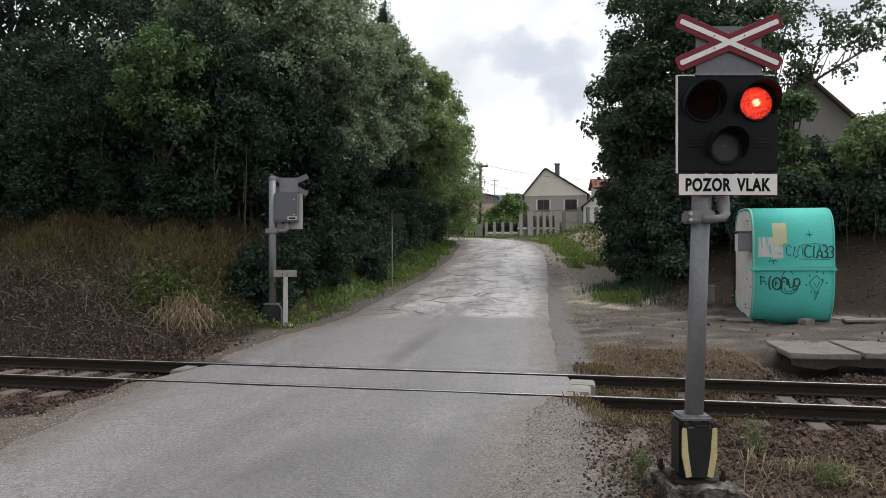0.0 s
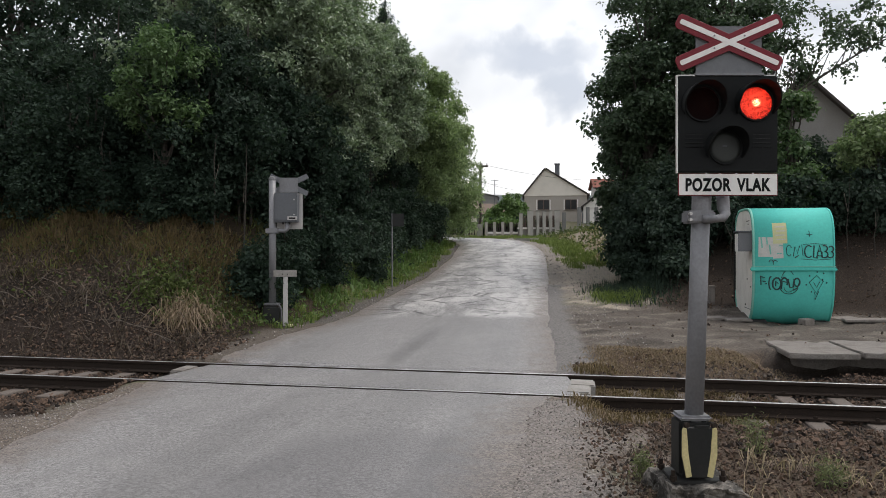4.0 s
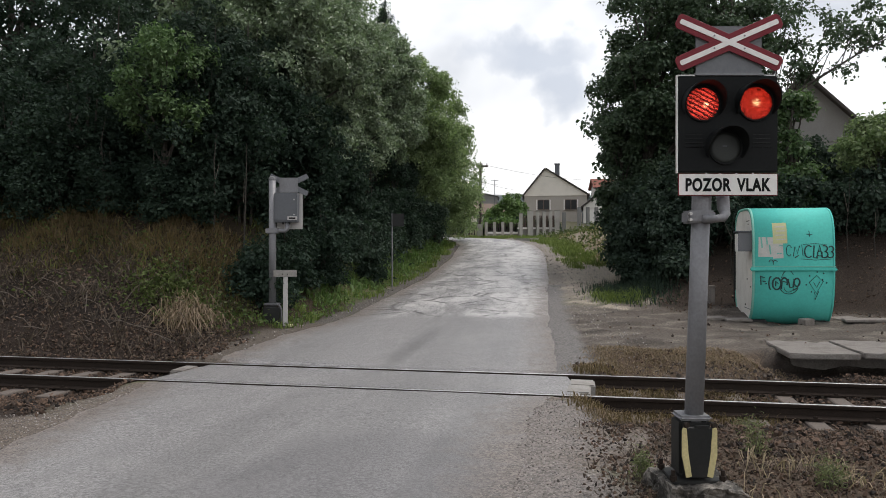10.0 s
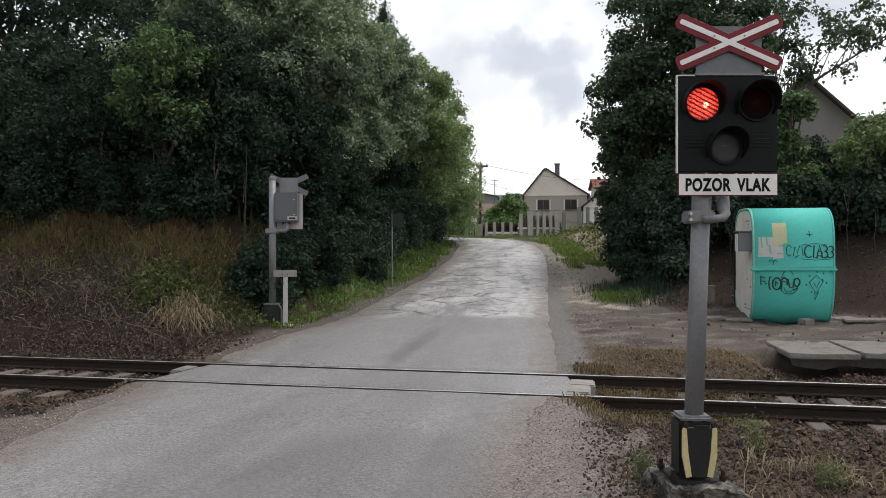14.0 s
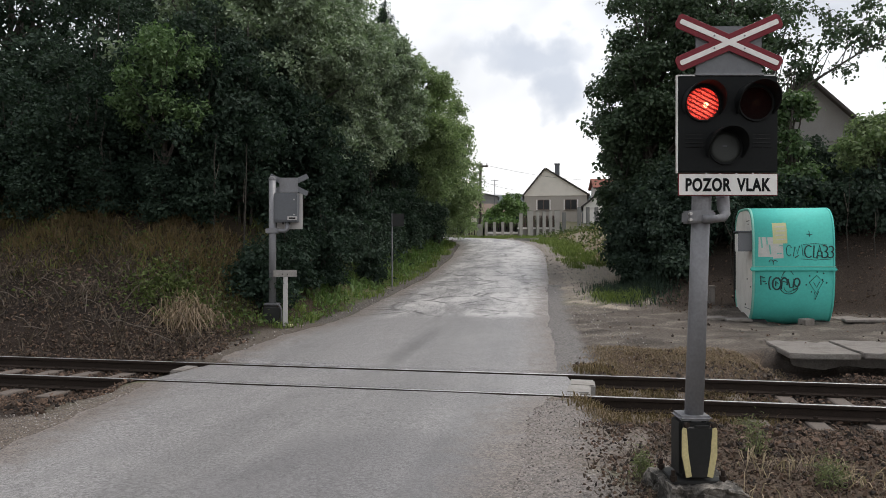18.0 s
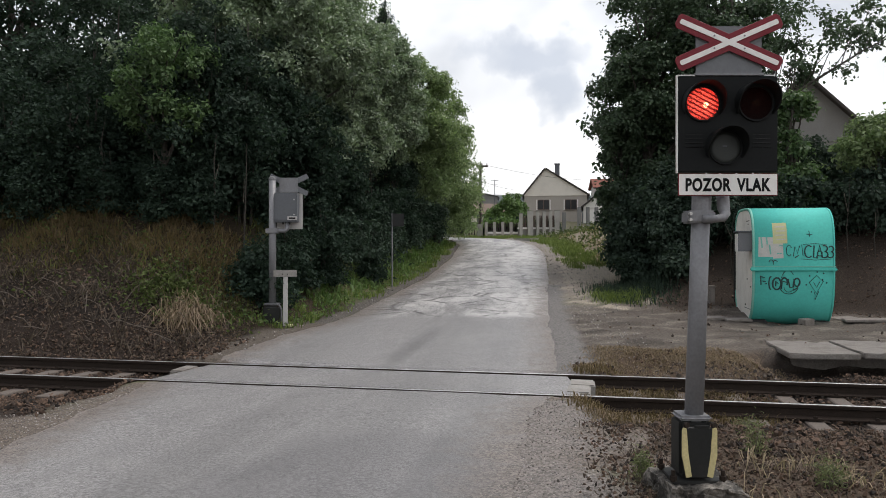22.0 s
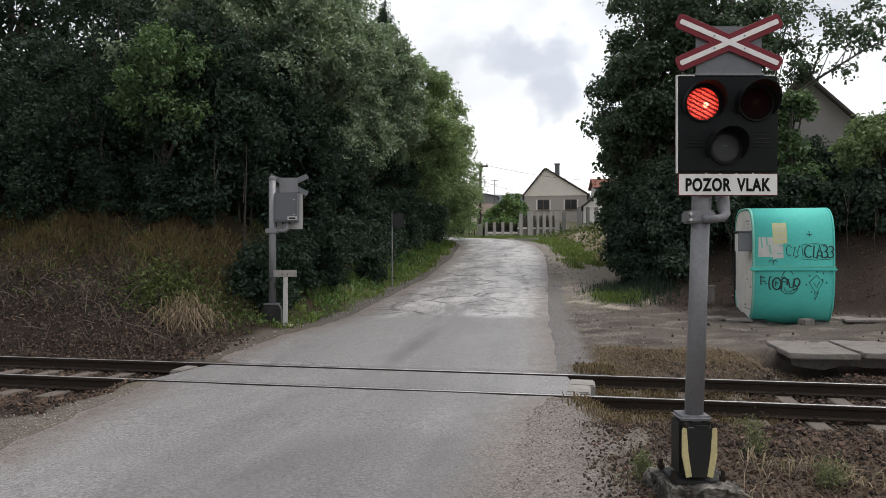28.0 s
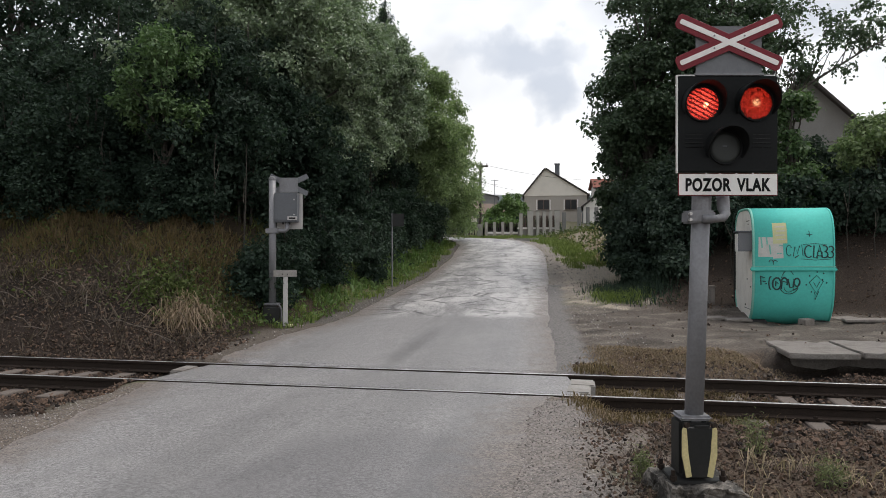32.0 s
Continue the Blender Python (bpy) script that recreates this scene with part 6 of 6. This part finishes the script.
def make_right_trees():
    oak = "broad tree with dark glossy leaves above the platform path"
    tree("broadleaf_tree", 6.35, 22.5, 9.2, 1.95, LEAF_D, oak, leaves=54000, leaf=0.105, low=0.05, blobs=74, blob=0.27, seed=201, stems=2, clumps=5, width=0.38, group="trees above the platform")
    tree("broadleaf_tree", 8.0, 22.0, 9.4, 2.0, LEAF_D, oak, leaves=56000, leaf=0.105, low=0.10, blobs=70, blob=0.27, seed=202, stems=2, clumps=5, width=0.38, group="trees above the platform")
    tree("broadleaf_tree", 7.0, 25.0, 9.2, 2.3, LEAF_D, oak, leaves=18000, leaf=0.16, low=0.1, blobs=30, seed=203, stems=2, clumps=3, group="trees above the platform", sway=False)
    # a thin leaning tree with sparse foliage against the sky
    sparse_tree()
    # dark leaves put the depth and shade below the light shrubs into colour
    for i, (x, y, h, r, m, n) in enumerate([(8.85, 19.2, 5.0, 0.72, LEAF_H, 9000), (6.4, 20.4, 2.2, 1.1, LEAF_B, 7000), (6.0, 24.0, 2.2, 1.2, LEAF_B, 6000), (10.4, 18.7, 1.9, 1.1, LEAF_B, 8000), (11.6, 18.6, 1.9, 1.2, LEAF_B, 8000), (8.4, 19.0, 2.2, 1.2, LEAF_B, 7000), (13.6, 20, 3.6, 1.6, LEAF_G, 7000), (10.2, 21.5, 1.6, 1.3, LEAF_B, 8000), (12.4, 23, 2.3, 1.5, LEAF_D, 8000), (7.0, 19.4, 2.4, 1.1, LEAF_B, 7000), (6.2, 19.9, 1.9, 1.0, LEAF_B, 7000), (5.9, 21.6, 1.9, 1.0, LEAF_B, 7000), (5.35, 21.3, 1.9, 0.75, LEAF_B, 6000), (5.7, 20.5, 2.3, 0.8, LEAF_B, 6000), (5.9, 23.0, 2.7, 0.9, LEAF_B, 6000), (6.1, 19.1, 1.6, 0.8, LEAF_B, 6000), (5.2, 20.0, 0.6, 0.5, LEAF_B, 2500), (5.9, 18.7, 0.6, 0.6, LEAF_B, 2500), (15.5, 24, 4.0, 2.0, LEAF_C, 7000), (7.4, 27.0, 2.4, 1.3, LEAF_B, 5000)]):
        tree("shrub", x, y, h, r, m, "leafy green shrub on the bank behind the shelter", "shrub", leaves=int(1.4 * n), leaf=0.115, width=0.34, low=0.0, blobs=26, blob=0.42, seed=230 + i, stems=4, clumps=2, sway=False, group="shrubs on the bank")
    for i, (x, y, h, r, m) in enumerate([(10.85, 18.8, 3.0, 0.9, LEAF_F), (11.9, 18.9, 2.7, 1.1, LEAF_F)]):
        tree("shrub", x, y, h, r, m, "light green shrub with bare lower stems above the shelter", "shrub", leaves=8000, leaf=0.10, width=0.34, low=0.48, blobs=30, blob=0.36, seed=210 + i, stems=4, clumps=2, sway=False, group="shrubs on the bank")
    for i, (x, y, h) in enumerate([(7.0, 18.2, 1.7), (9.7, 18.0, 2.1), (10.3, 17.9, 1.4)]):
        s = thing("bare_stem", pose(x, y, float(ground_z(x, y)) - 0.05), "thin dry bare stem on the bank behind the shelter", "sapling", "bare stems")
        part("stem", tube([(0, 0, 0), (-0.04, 0, h * 0.4), (0.03 * (i % 3), 0, h * 0.75), (0.10 - 0.06 * i, 0, h)], [0.012, 0.010, 0.007, 0.004], 6), BARK, s)
        part("twig", tube([(0.0, 0, h * 0.55), (-0.18 + 0.1 * i, 0.05, h * 0.8)], [0.008, 0.004], 5), STALK, s)
    tree("broadleaf_tree", 5.36, 22.6, 4.9, 0.95, LEAF_D, "young tree with dark leaves at the edge of the grove", leaves=12000, leaf=0.105, low=0.28, blobs=38, blob=0.27, seed=206, stems=1, clumps=3, width=0.38, group="trees above the platform")
    # village greenery
    for i, (x, y, h, r) in enumerate([(5.2, 60, 3.1, 1.3), (4.2, 62, 1.7, 1.0), (6.2, 62, 3.2, 0.95)]):
        tree("garden_tree", x, y, h, r, LEAF_C, "fresh green garden tree behind the fence", "tree", leaves=6000, leaf=0.2, low=0.05, blobs=40, blob=0.25, seed=260 + i, clumps=2, sway=False, group="garden trees")
    for i, (x, y, h, r) in enumerate([(0.6, 55, 2.0, 1.2), (-1.6, 55.6, 2.6, 1.5), (-4.5, 57, 4.0, 2.2), (3.4, 53.2, 1.0, 0.8), (4.6, 53.2, 1.1, 0.8), (5.9, 53.0, 1.2, 0.9), (7.1, 53, 1.1, 0.9)]):
        tree("shrub", x, y, h, r, LEAF_B, "dark green hedge shrub across the bend", "shrub", leaves=4000, leaf=0.22, low=0.0, blobs=18, blob=0.42, seed=280 + i, clumps=2, sway=False, group="garden shrubs")


def blades(name, x, y, height, material, label, seed, spread=0.5, thick=0.006, category="grass", toward=None, droop=0.35):
    """Bent blades standing on the ground: two joints each."""
    rng = np.random.default_rng(seed)
    n = len(x)
    z = ground_z(x, y) - 0.01
    h = height * rng.uniform(0.5, 1.3, n)
    a = rng.uniform(0, 2 * np.pi, n) if toward is None else rng.normal(toward, 0.6, n)
    lean = rng.uniform(0.1, 1.0, n) * spread
    d = np.stack([np.cos(a), np.sin(a)], -1)
    p0 = np.stack([x, y, z], -1)
    p1 = p0 + np.concatenate([d * (lean * h * 0.35)[:, None], (h * 0.6)[:, None]], 1)
    p2 = p0 + np.concatenate([d * (lean * h * 1.0)[:, None], (h * (1 - droop * lean))[:, None]], 1)
    b = rng.uniform(0, 2 * np.pi, n)
    s = np.stack([np.cos(b), np.sin(b), np.zeros(n)], -1) * (thick * rng.uniform(0.6, 1.5, n))[:, None]
    V = np.stack([p0 - s, p0 + s, p1 + s * 0.8, p1 - s * 0.8, p2], 1).reshape(-1, 3)
    k = (np.arange(n) * 5)[:, None]
    F = np.concatenate([k + np.array([0, 1, 2]), k + np.array([0, 2, 3]), k + np.array([3, 2, 4])], 1).reshape(-1, 3)
    return tagged(part(name, quick_mesh(name, V, F, material), None), label, category, kind="stuff")


def tufts(n, per, area, keep, seed, size=0.12):
    x, y = scatter(n, *area, keep, seed)
    rng = np.random.default_rng(seed + 1)
    return (np.repeat(x, per) + rng.normal(0, size, len(x) * per), np.repeat(y, per) + rng.normal(0, size, len(y) * per))


def make_grass():
    # green verge along the left of the climbing road
    x, y = tufts(2600, 14, (-6, 3, 14.5, 42), lambda x, y, v, l, r, q: (l > 0.25) & (l < 1.5 + 0.6 * q), 300, 0.08)
    blades("verge_grass", x, y, 0.16, GRASS, "fresh green grass verge along the road", 301, 0.8, 0.010)
    x, y = tufts(1500, 9, (-5, 3, 17, 42), lambda x, y, v, l, r, q: (l > 0.8) & (l < 1.9), 302, 0.14)
    blades("verge_weeds", x, y, 0.32, LEAF_C, "tall green weeds under the trees", 303, 1.3, 0.022)
    x, y = scatter(26000, -6, 2.5, 14.5, 40, lambda x, y, v, l, r, q: (l > 0.3 + 0.3 * q) & (l < 1.8), 370)
    rng = np.random.default_rng(371)
    p = np.stack([x, y, ground_z(x, y) + rng.uniform(0.01, 0.15, len(x)) * np.clip(plan(x, y)[1], 0.3, 1.4)], -1)
    tagged(part("verge_weeds", leaf_mesh("verge_weeds", p, np.zeros_like(p), 0.085, LEAF_C, rng, width=0.3), None), "leafy green weeds on the verge", "weeds", kind="stuff")
    # the mound and bank on the right
    x, y = tufts(11000, 12, (3, 13, 17.5, 46), lambda x, y, v, l, r, q: (y > 25) & (r > 0.4 + 0.5 * q) & (r < 1.5 + 0.9 * q) & (ripple(x, y, 1.7, 0.3) + ripple(x + y, y - x, 2.9, 1.9) + 1.6 * q + np.clip((y - 25) / 8.0, -0.9, 0.9) > 0.7), 304, 0.1)
    blades("mound_grass", x, y, 0.18, GRASS, "green grass on the mound beside the road", 305, 0.8, 0.010)
    rng = np.random.default_rng(374)
    x, y = 5.0 + rng.normal(0, 0.5, 5200), 19.2 + rng.normal(0, 0.7, 5200)
    blades("mound_grass", x, y, 0.20, LEAF_B, "dull green grass at the foot of the dark trees", 375, 1.0, 0.008)
    x, y = 4.35 + rng.normal(0, 0.28, 2600), 18.5 + rng.normal(0, 0.35, 2600)
    blades("mound_grass", x, y, 0.17, GRASS, "fresh green grass tuft at the corner of the grove", 377, 1.0, 0.008)
    x, y = scatter(16000, 3.5, 12, 26, 46, lambda x, y, v, l, r, q: (r > 1.6 + q) & (ripple(x, y, 1.5, 4.0) > 0.0), 378)
    p = np.stack([x, y, ground_z(x, y) + rng.uniform(0.02, 0.4, len(x))], -1)
    tagged(part("mound_weeds", leaf_mesh("mound_weeds", p, np.zeros_like(p), 0.13, LEAF_G, rng, width=0.3), None), "dull green weeds on the mound", "weeds", kind="stuff")
    x, y = tufts(500, 16, (1, 9, 41, 50), lambda x, y, v, l, r, q: (y > 46.5) | (x > 5.2), 306, 0.2)
    blades("mound_grass", x, y, 0.18, GRASS, "short grass before the fence", 307, 0.8, 0.014)
    x, y = tufts(2400, 10, (3, 13, 24, 46), lambda x, y, v, l, r, q: (r > 1.4 + 1.0 * q) & (r < 6) & (ripple(x, y, 1.2, 1.3) + ripple(x - y, y + x, 2.1, 0.4) + q > 0.9), 308, 0.12)
    blades("mound_grass", x, y, 0.28, DRYGRASS, "tan dead grass on the mound beside the road", 309, 1.8, 0.009)
    rng = np.random.default_rng(372)
    p = np.stack([rng.normal(4.0, 0.75, 2600), rng.normal(52.2, 0.25, 2600), 3.35 + np.abs(rng.normal(0, 0.22, 2600))], -1)
    tagged(part("fence_vine", leaf_mesh("fence_vine", p, np.zeros_like(p), 0.16, LEAF_C, rng, width=0.34), None), "light green vine spilling over the low fence", "vine", kind="stuff")
    # dry rusty grass on the cutting bank
    x, y = tufts(4600, 12, (-16, -4, 12, 19), lambda x, y, v, l, r, q: (v > 3.4 + q) & (l > 0.9) & (ripple(x, y, 2.4, 0.5) > -0.35) & ((x < -6.6) | (y < 16.8)), 310, 0.12)
    blades("bank_grass", x, y, 0.30, RUSTGRASS, "rusty brown grass on the cutting bank", 311, 1.5, 0.009)
    x, y = tufts(1200, 12, (-16, -3.5, 12, 19), lambda x, y, v, l, r, q: (v > 2.8 + 1.5 * q) & (l > 0.7) & (ripple(x, y, 2.7, 1.9) > 0.2), 312, 0.14)
    blades("bank_grass", x, y, 0.22, OLIVEGRASS, "patches of olive grass on the cutting bank", 313, 1.3, 0.009)
    x, y = tufts(800, 7, (-16, -4, 11.5, 16), lambda x, y, v, l, r, q: (v > 1.9) & (v < 4.0) & (l > 0.6) & (ripple(x, y, 1.3, 0.2) > -0.1), 314, 0.10)
    blades("dead_stems", x, y, 0.36, DEADSTEM, "grey dead stems hanging on the cutting slope", 315, 2.2, 0.009, "dry stems")
    # one straw-pale tussock
    rng = np.random.default_rng(316)
    x, y = -4.72 + rng.normal(0, 0.20, 560), 14.0 + rng.normal(0, 0.24, 560)
    blades("straw_tussock", x, y, 0.46, TURF, "pale straw tussock hanging on the slope", 317, 1.5, 0.009, "grass", -1.3, 0.95)
    # arching dead canes over the slope
    bm = bmesh.new()
    for i in range(150):
        cx, cy = rng.uniform(-11, -4.4), rng.uniform(12.2, 15.2)
        v, l, r = plan(cx, cy)
        if v < 2.0 or l < 0.8:
            continue
        z, h, a = float(ground_z(cx, cy)), rng.uniform(0.05, 0.40), rng.normal(-1.5, 1.1)
        ln = rng.uniform(0.2, 0.65)
        bow = rng.normal(0, 0.05)
        tube([(cx, cy, z - 0.02), (cx + 0.5 * ln * math.cos(a) + bow, cy + 0.5 * ln * math.sin(a), z + h * 0.65), (cx + ln * math.cos(a), cy + ln * math.sin(a), z + h)], [0.010, 0.008, 0.004], 4, bm, False)
    tagged(part("dead_canes", bm, STALK, None), "pale dead bramble canes arching over the slope", "dry stems", kind="stuff")
    # dark bramble leaves in patches on the upper bank
    x, y = scatter(11000, -14, -4, 13, 18.5, lambda x, y, v, l, r, q: (l > 0.9) & (v > 2.6 + q) & (ripple(x, y, 1.9, 2.6) > 0.35), 376)
    p = np.stack([x, y, ground_z(x, y) + rng.uniform(0.02, 0.4, len(x))], -1)
    tagged(part("bramble", leaf_mesh("bramble", p, np.zeros_like(p), 0.06, LEAF_G, rng, width=0.3), None), "green bramble leaves in patches on the bank", "bramble", kind="stuff")
    # green ivy-like leaves low on the slope
    x, y = scatter(9000, -8.5, -3.4, 12.6, 17.2, lambda x, y, v, l, r, q: (l > 0.45) & (v > 2.5) & (q < np.exp(-((x + 4.9) / 1.0) ** 2 - ((y - 14.4) / 0.9) ** 2) + 0.12), 318)
    rng = np.random.default_rng(319)
    p = np.stack([x, y, ground_z(x, y) + rng.uniform(0.02, 0.35, len(x))], -1)
    tagged(part("bank_weeds", leaf_mesh("bank_weeds", p, np.zeros_like(p), 0.075, LEAF_G, rng, width=0.32), None), "low leafy weeds on the bank by the signal", "weeds", kind="stuff")
    # fresh leaves over and beside the tussock
    rng = np.random.default_rng(381)
    x, y = rng.normal(-5.15, 0.45, 1500), rng.normal(14.55, 0.28, 1500)
    p = np.stack([x, y, ground_z(x, y) + np.abs(rng.normal(0.05, 0.16, len(x)))], -1)
    tagged(part("bank_weeds", leaf_mesh("bank_weeds", p, np.zeros_like(p), 0.085, LEAF_G, rng, width=0.34), None), "fresh green leafy weeds above the straw tussock", "weeds", kind="stuff")
    # brown leaf litter and broken straw on the slope, on the near gravel and between the rails
    for k, (n, area, keep, s, label) in enumerate((
            (30000, (-16, -3.6, 11.3, 16.5), lambda x, y, v, l, r, q: (v > 1.5) & (l > 0.35) & (v < 4.6 + q), 0.075, "brown leaf litter on the cutting slope"),
            (9000, (0.6, 5, 3.4, 8.5), lambda x, y, v, l, r, q: (v < -1.2) & (r > 0.30 + 0.8 * q ** 0.5), 0.045, "brown litter blown over the near gravel"),
            (3000, (1.8, 12, 8, 13.5), lambda x, y, v, l, r, q: (r > 0.3) & (v > -0.6) & (v < 2.6), 0.04, "brown litter between the rails"),
            (5000, (5, 13, 14, 19.5), lambda x, y, v, l, r, q: (r > 2.0) & (y + 0.4 * np.maximum(0, x - 7.6) > 16.6), 0.06, "dark leaf litter on the bank behind the shelter"))):
        x, y = scatter(n, *area, keep, 340 + k)
        rng = np.random.default_rng(350 + k)
        p = np.stack([x, y, ground_z(x, y) + rng.uniform(0.0, 0.03, len(x)) * (1 + 2 * (k == 0))], -1)
        tagged(part("leaf_litter", leaf_mesh("leaf_litter", p, np.zeros_like(p), s, LITTER, rng, flat=0.7, width=0.2), None), label, "leaf litter", kind="stuff")
    # dry turf between track and platform path
    x, y = tufts(4600, 12, (2.2, 7, 9.5, 14.5), lambda x, y, v, l, r, q: (r > 0.5 + 0.3 * q) & (v > 1.35 + 0.6 * q + 0.35 * (x > 3.4)) & (v < 3.0) & (x < 4.6 + q), 320, 0.1)
    blades("dry_turf", x, y, 0.06, TURF, "short dry straw-coloured turf beside the platform", 321, 2.2, 0.006)
    x, y = tufts(1050, 14, (1.5, 5, 7, 12), lambda x, y, v, l, r, q: (r > 0.3) & (np.abs(v) < 1.4) & (x < 2.5 + 1.9 * q), 322, 0.08)
    blades("track_weeds", x, y, 0.12, RUSTGRASS, "brown weeds growing between the rails", 323, 1.0, 0.006)
    x, y = tufts(1000, 10, (1.5, 5, 7, 12), lambda x, y, v, l, r, q: (r > 0.25) & (np.abs(v) < 1.5) & (x < 2.5 + 1.7 * q), 382, 0.09)
    blades("track_weeds", x, y, 0.10, TURF, "pale dead straw between the rails", 383, 1.9, 0.006)
    # near right: dry grass, straws and a few green weeds round the footing
    x, y = tufts(430, 9, (1.2, 6, 3.6, 8), lambda x, y, v, l, r, q: (v < -3.3 - 0.5 * q) & (r > 1.3 + 0.6 * q), 324, 0.07)
    blades("dry_grass", x, y, 0.17, DRYGRASS, "dry trampled straw on the near bank", 325, 1.7, 0.0042)
    x, y = tufts(380, 9, (0.9, 5, 3.6, 8), lambda x, y, v, l, r, q: (v < -1.7) & (r > 0.5 + 0.3 * q), 326, 0.05)
    blades("dry_grass", x, y, 0.10, DEADSTEM, "scattered grey straws on the gravel", 327, 2.2, 0.003)
    rng = np.random.default_rng(330)
    for i, (cx, cy, h, s) in enumerate([(2.56, 6.16, 0.24, 0.045), (3.18, 7.9, 0.15, 0.06), (2.72, 5.27, 0.17, 0.055), (1.46, 5.5, 0.18, 0.035)]):
        z = float(ground_z(cx, cy))
        w = thing("weed", pose(cx, cy, z), "small feathery green weed in the ballast", "weed", "weeds near the signal")
        p = rng.normal(0, 1, (520, 3)) * np.array((s, s, h * 0.35)) + np.array((0, 0, h * 0.55))
        p[:, 2] = np.abs(p[:, 2])
        part("leaves", leaf_mesh("weed_leaves", p, p - np.array((0, 0, h * 0.4)), 0.035, WEED, rng, width=0.12), None, w)
        bm = bmesh.new()
        for k in range(5):
            tube([(0, 0, -0.01), (rng.normal(0, s * 0.5), rng.normal(0, s * 0.5), h * 0.6), (rng.normal(0, s), rng.normal(0, s), h)], [0.004, 0.003, 0.0015], 4, bm)
        part("stems", bm, STALK, w)


def make_litter():
    for x, y, sx, sy, rz, m in ((-2.95, 14.55, 0.10, 0.06, 20, YELLOWPAPER), (3.75, 11.35, 0.07, 0.05, 50, WHITE), (4.4, 5.4, 0.05, 0.03, 10, DULLWHITE)):
        k = thing("litter_scrap", pose(x, y, float(ground_z(x, y)) + 0.05, 12, 8, rz), "small crumpled scrap of pale litter on the ground", "litter")
        bm = box(0, 0, 0, sx, sy, 0.05, 0.01)
        bmesh.ops.subdivide_edges(bm, edges=bm.edges[:], cuts=1, use_grid_fill=True)
        for v in bm.verts:
            v.co += noise.noise_vector(v.co * 40) * 0.012
        part("scrap", bm, m, k)


make_litter()
make_track()
make_near_signal()
make_far_signal()
make_platform()
make_shelter()
make_houses()
make_fence()
make_poles()
make_hill()
make_left_trees()
make_right_trees()
make_grass()
make_gravel()

# ---- what moves ----
BLINK, LEFT_ON, LEFT_OFF = 1.0216, 0.30, 0.79


def lamp_rows(way, ribbed):
    """One lamp's bars slide out of cover and back once in each blink; the two lamps take turns."""
    rows = []
    for n in range(-1, 33):
        on, off = (LEFT_ON, LEFT_OFF) if ribbed else (LEFT_OFF - BLINK, LEFT_ON)
        for t, share in ((on - 0.07, 0.05), (on - 0.035, 0.19), (on, 0.50), (on + 0.04, 0.90), (on + 0.08, 1.0), (off - 0.07, 1.0), (off - 0.035, 0.85), (off, 0.62), (off + 0.035, 0.38), (off + 0.07, 0.21), (off + 0.10, 0.145), (off + 0.15, 0.115), (off + 0.25, 0.07)):
            rows.append((t + n * BLINK, share))
    rows.sort()
    ts, ss = [r[0] for r in rows], [r[1] for r in rows]
    keys = [(0.0, float(np.interp(0.0, ts, ss)))] + [r for r in rows if 0.02 < r[0] < 31.98] + [(32.0, float(np.interp(32.0, ts, ss)))]
    return [(t, Matrix.Translation(way * s)) for t, s in keys]


def motions():
    for glow, way, kind in BLINKERS:
        walk(glow, lamp_rows(way, kind == "ribbed"))
    walk(CLOUDS, [(0.0, pose(0, 0, 0)), (16.0, pose(0, 0, 0, 0, 0, 0.45)), (32.0, pose(0, 0, 0, 0, 0, 0.9))])
    for clump, seed, h in SWAYERS:
        rng = np.random.default_rng(seed)
        a, b, k = rng.uniform(0, 6.28, 3)
        rows = []
        for i in range(21):
            t = 1.6 * i
            rows.append((t, pose(0, 0, 0, 0.16 * math.sin(1.7 * t + a), 0.22 * math.sin(1.1 * t + b) + 0.12 * math.sin(2.3 * t + k), 0.25 * math.sin(0.9 * t + a + k))))
        walk(clump, rows)


motions()
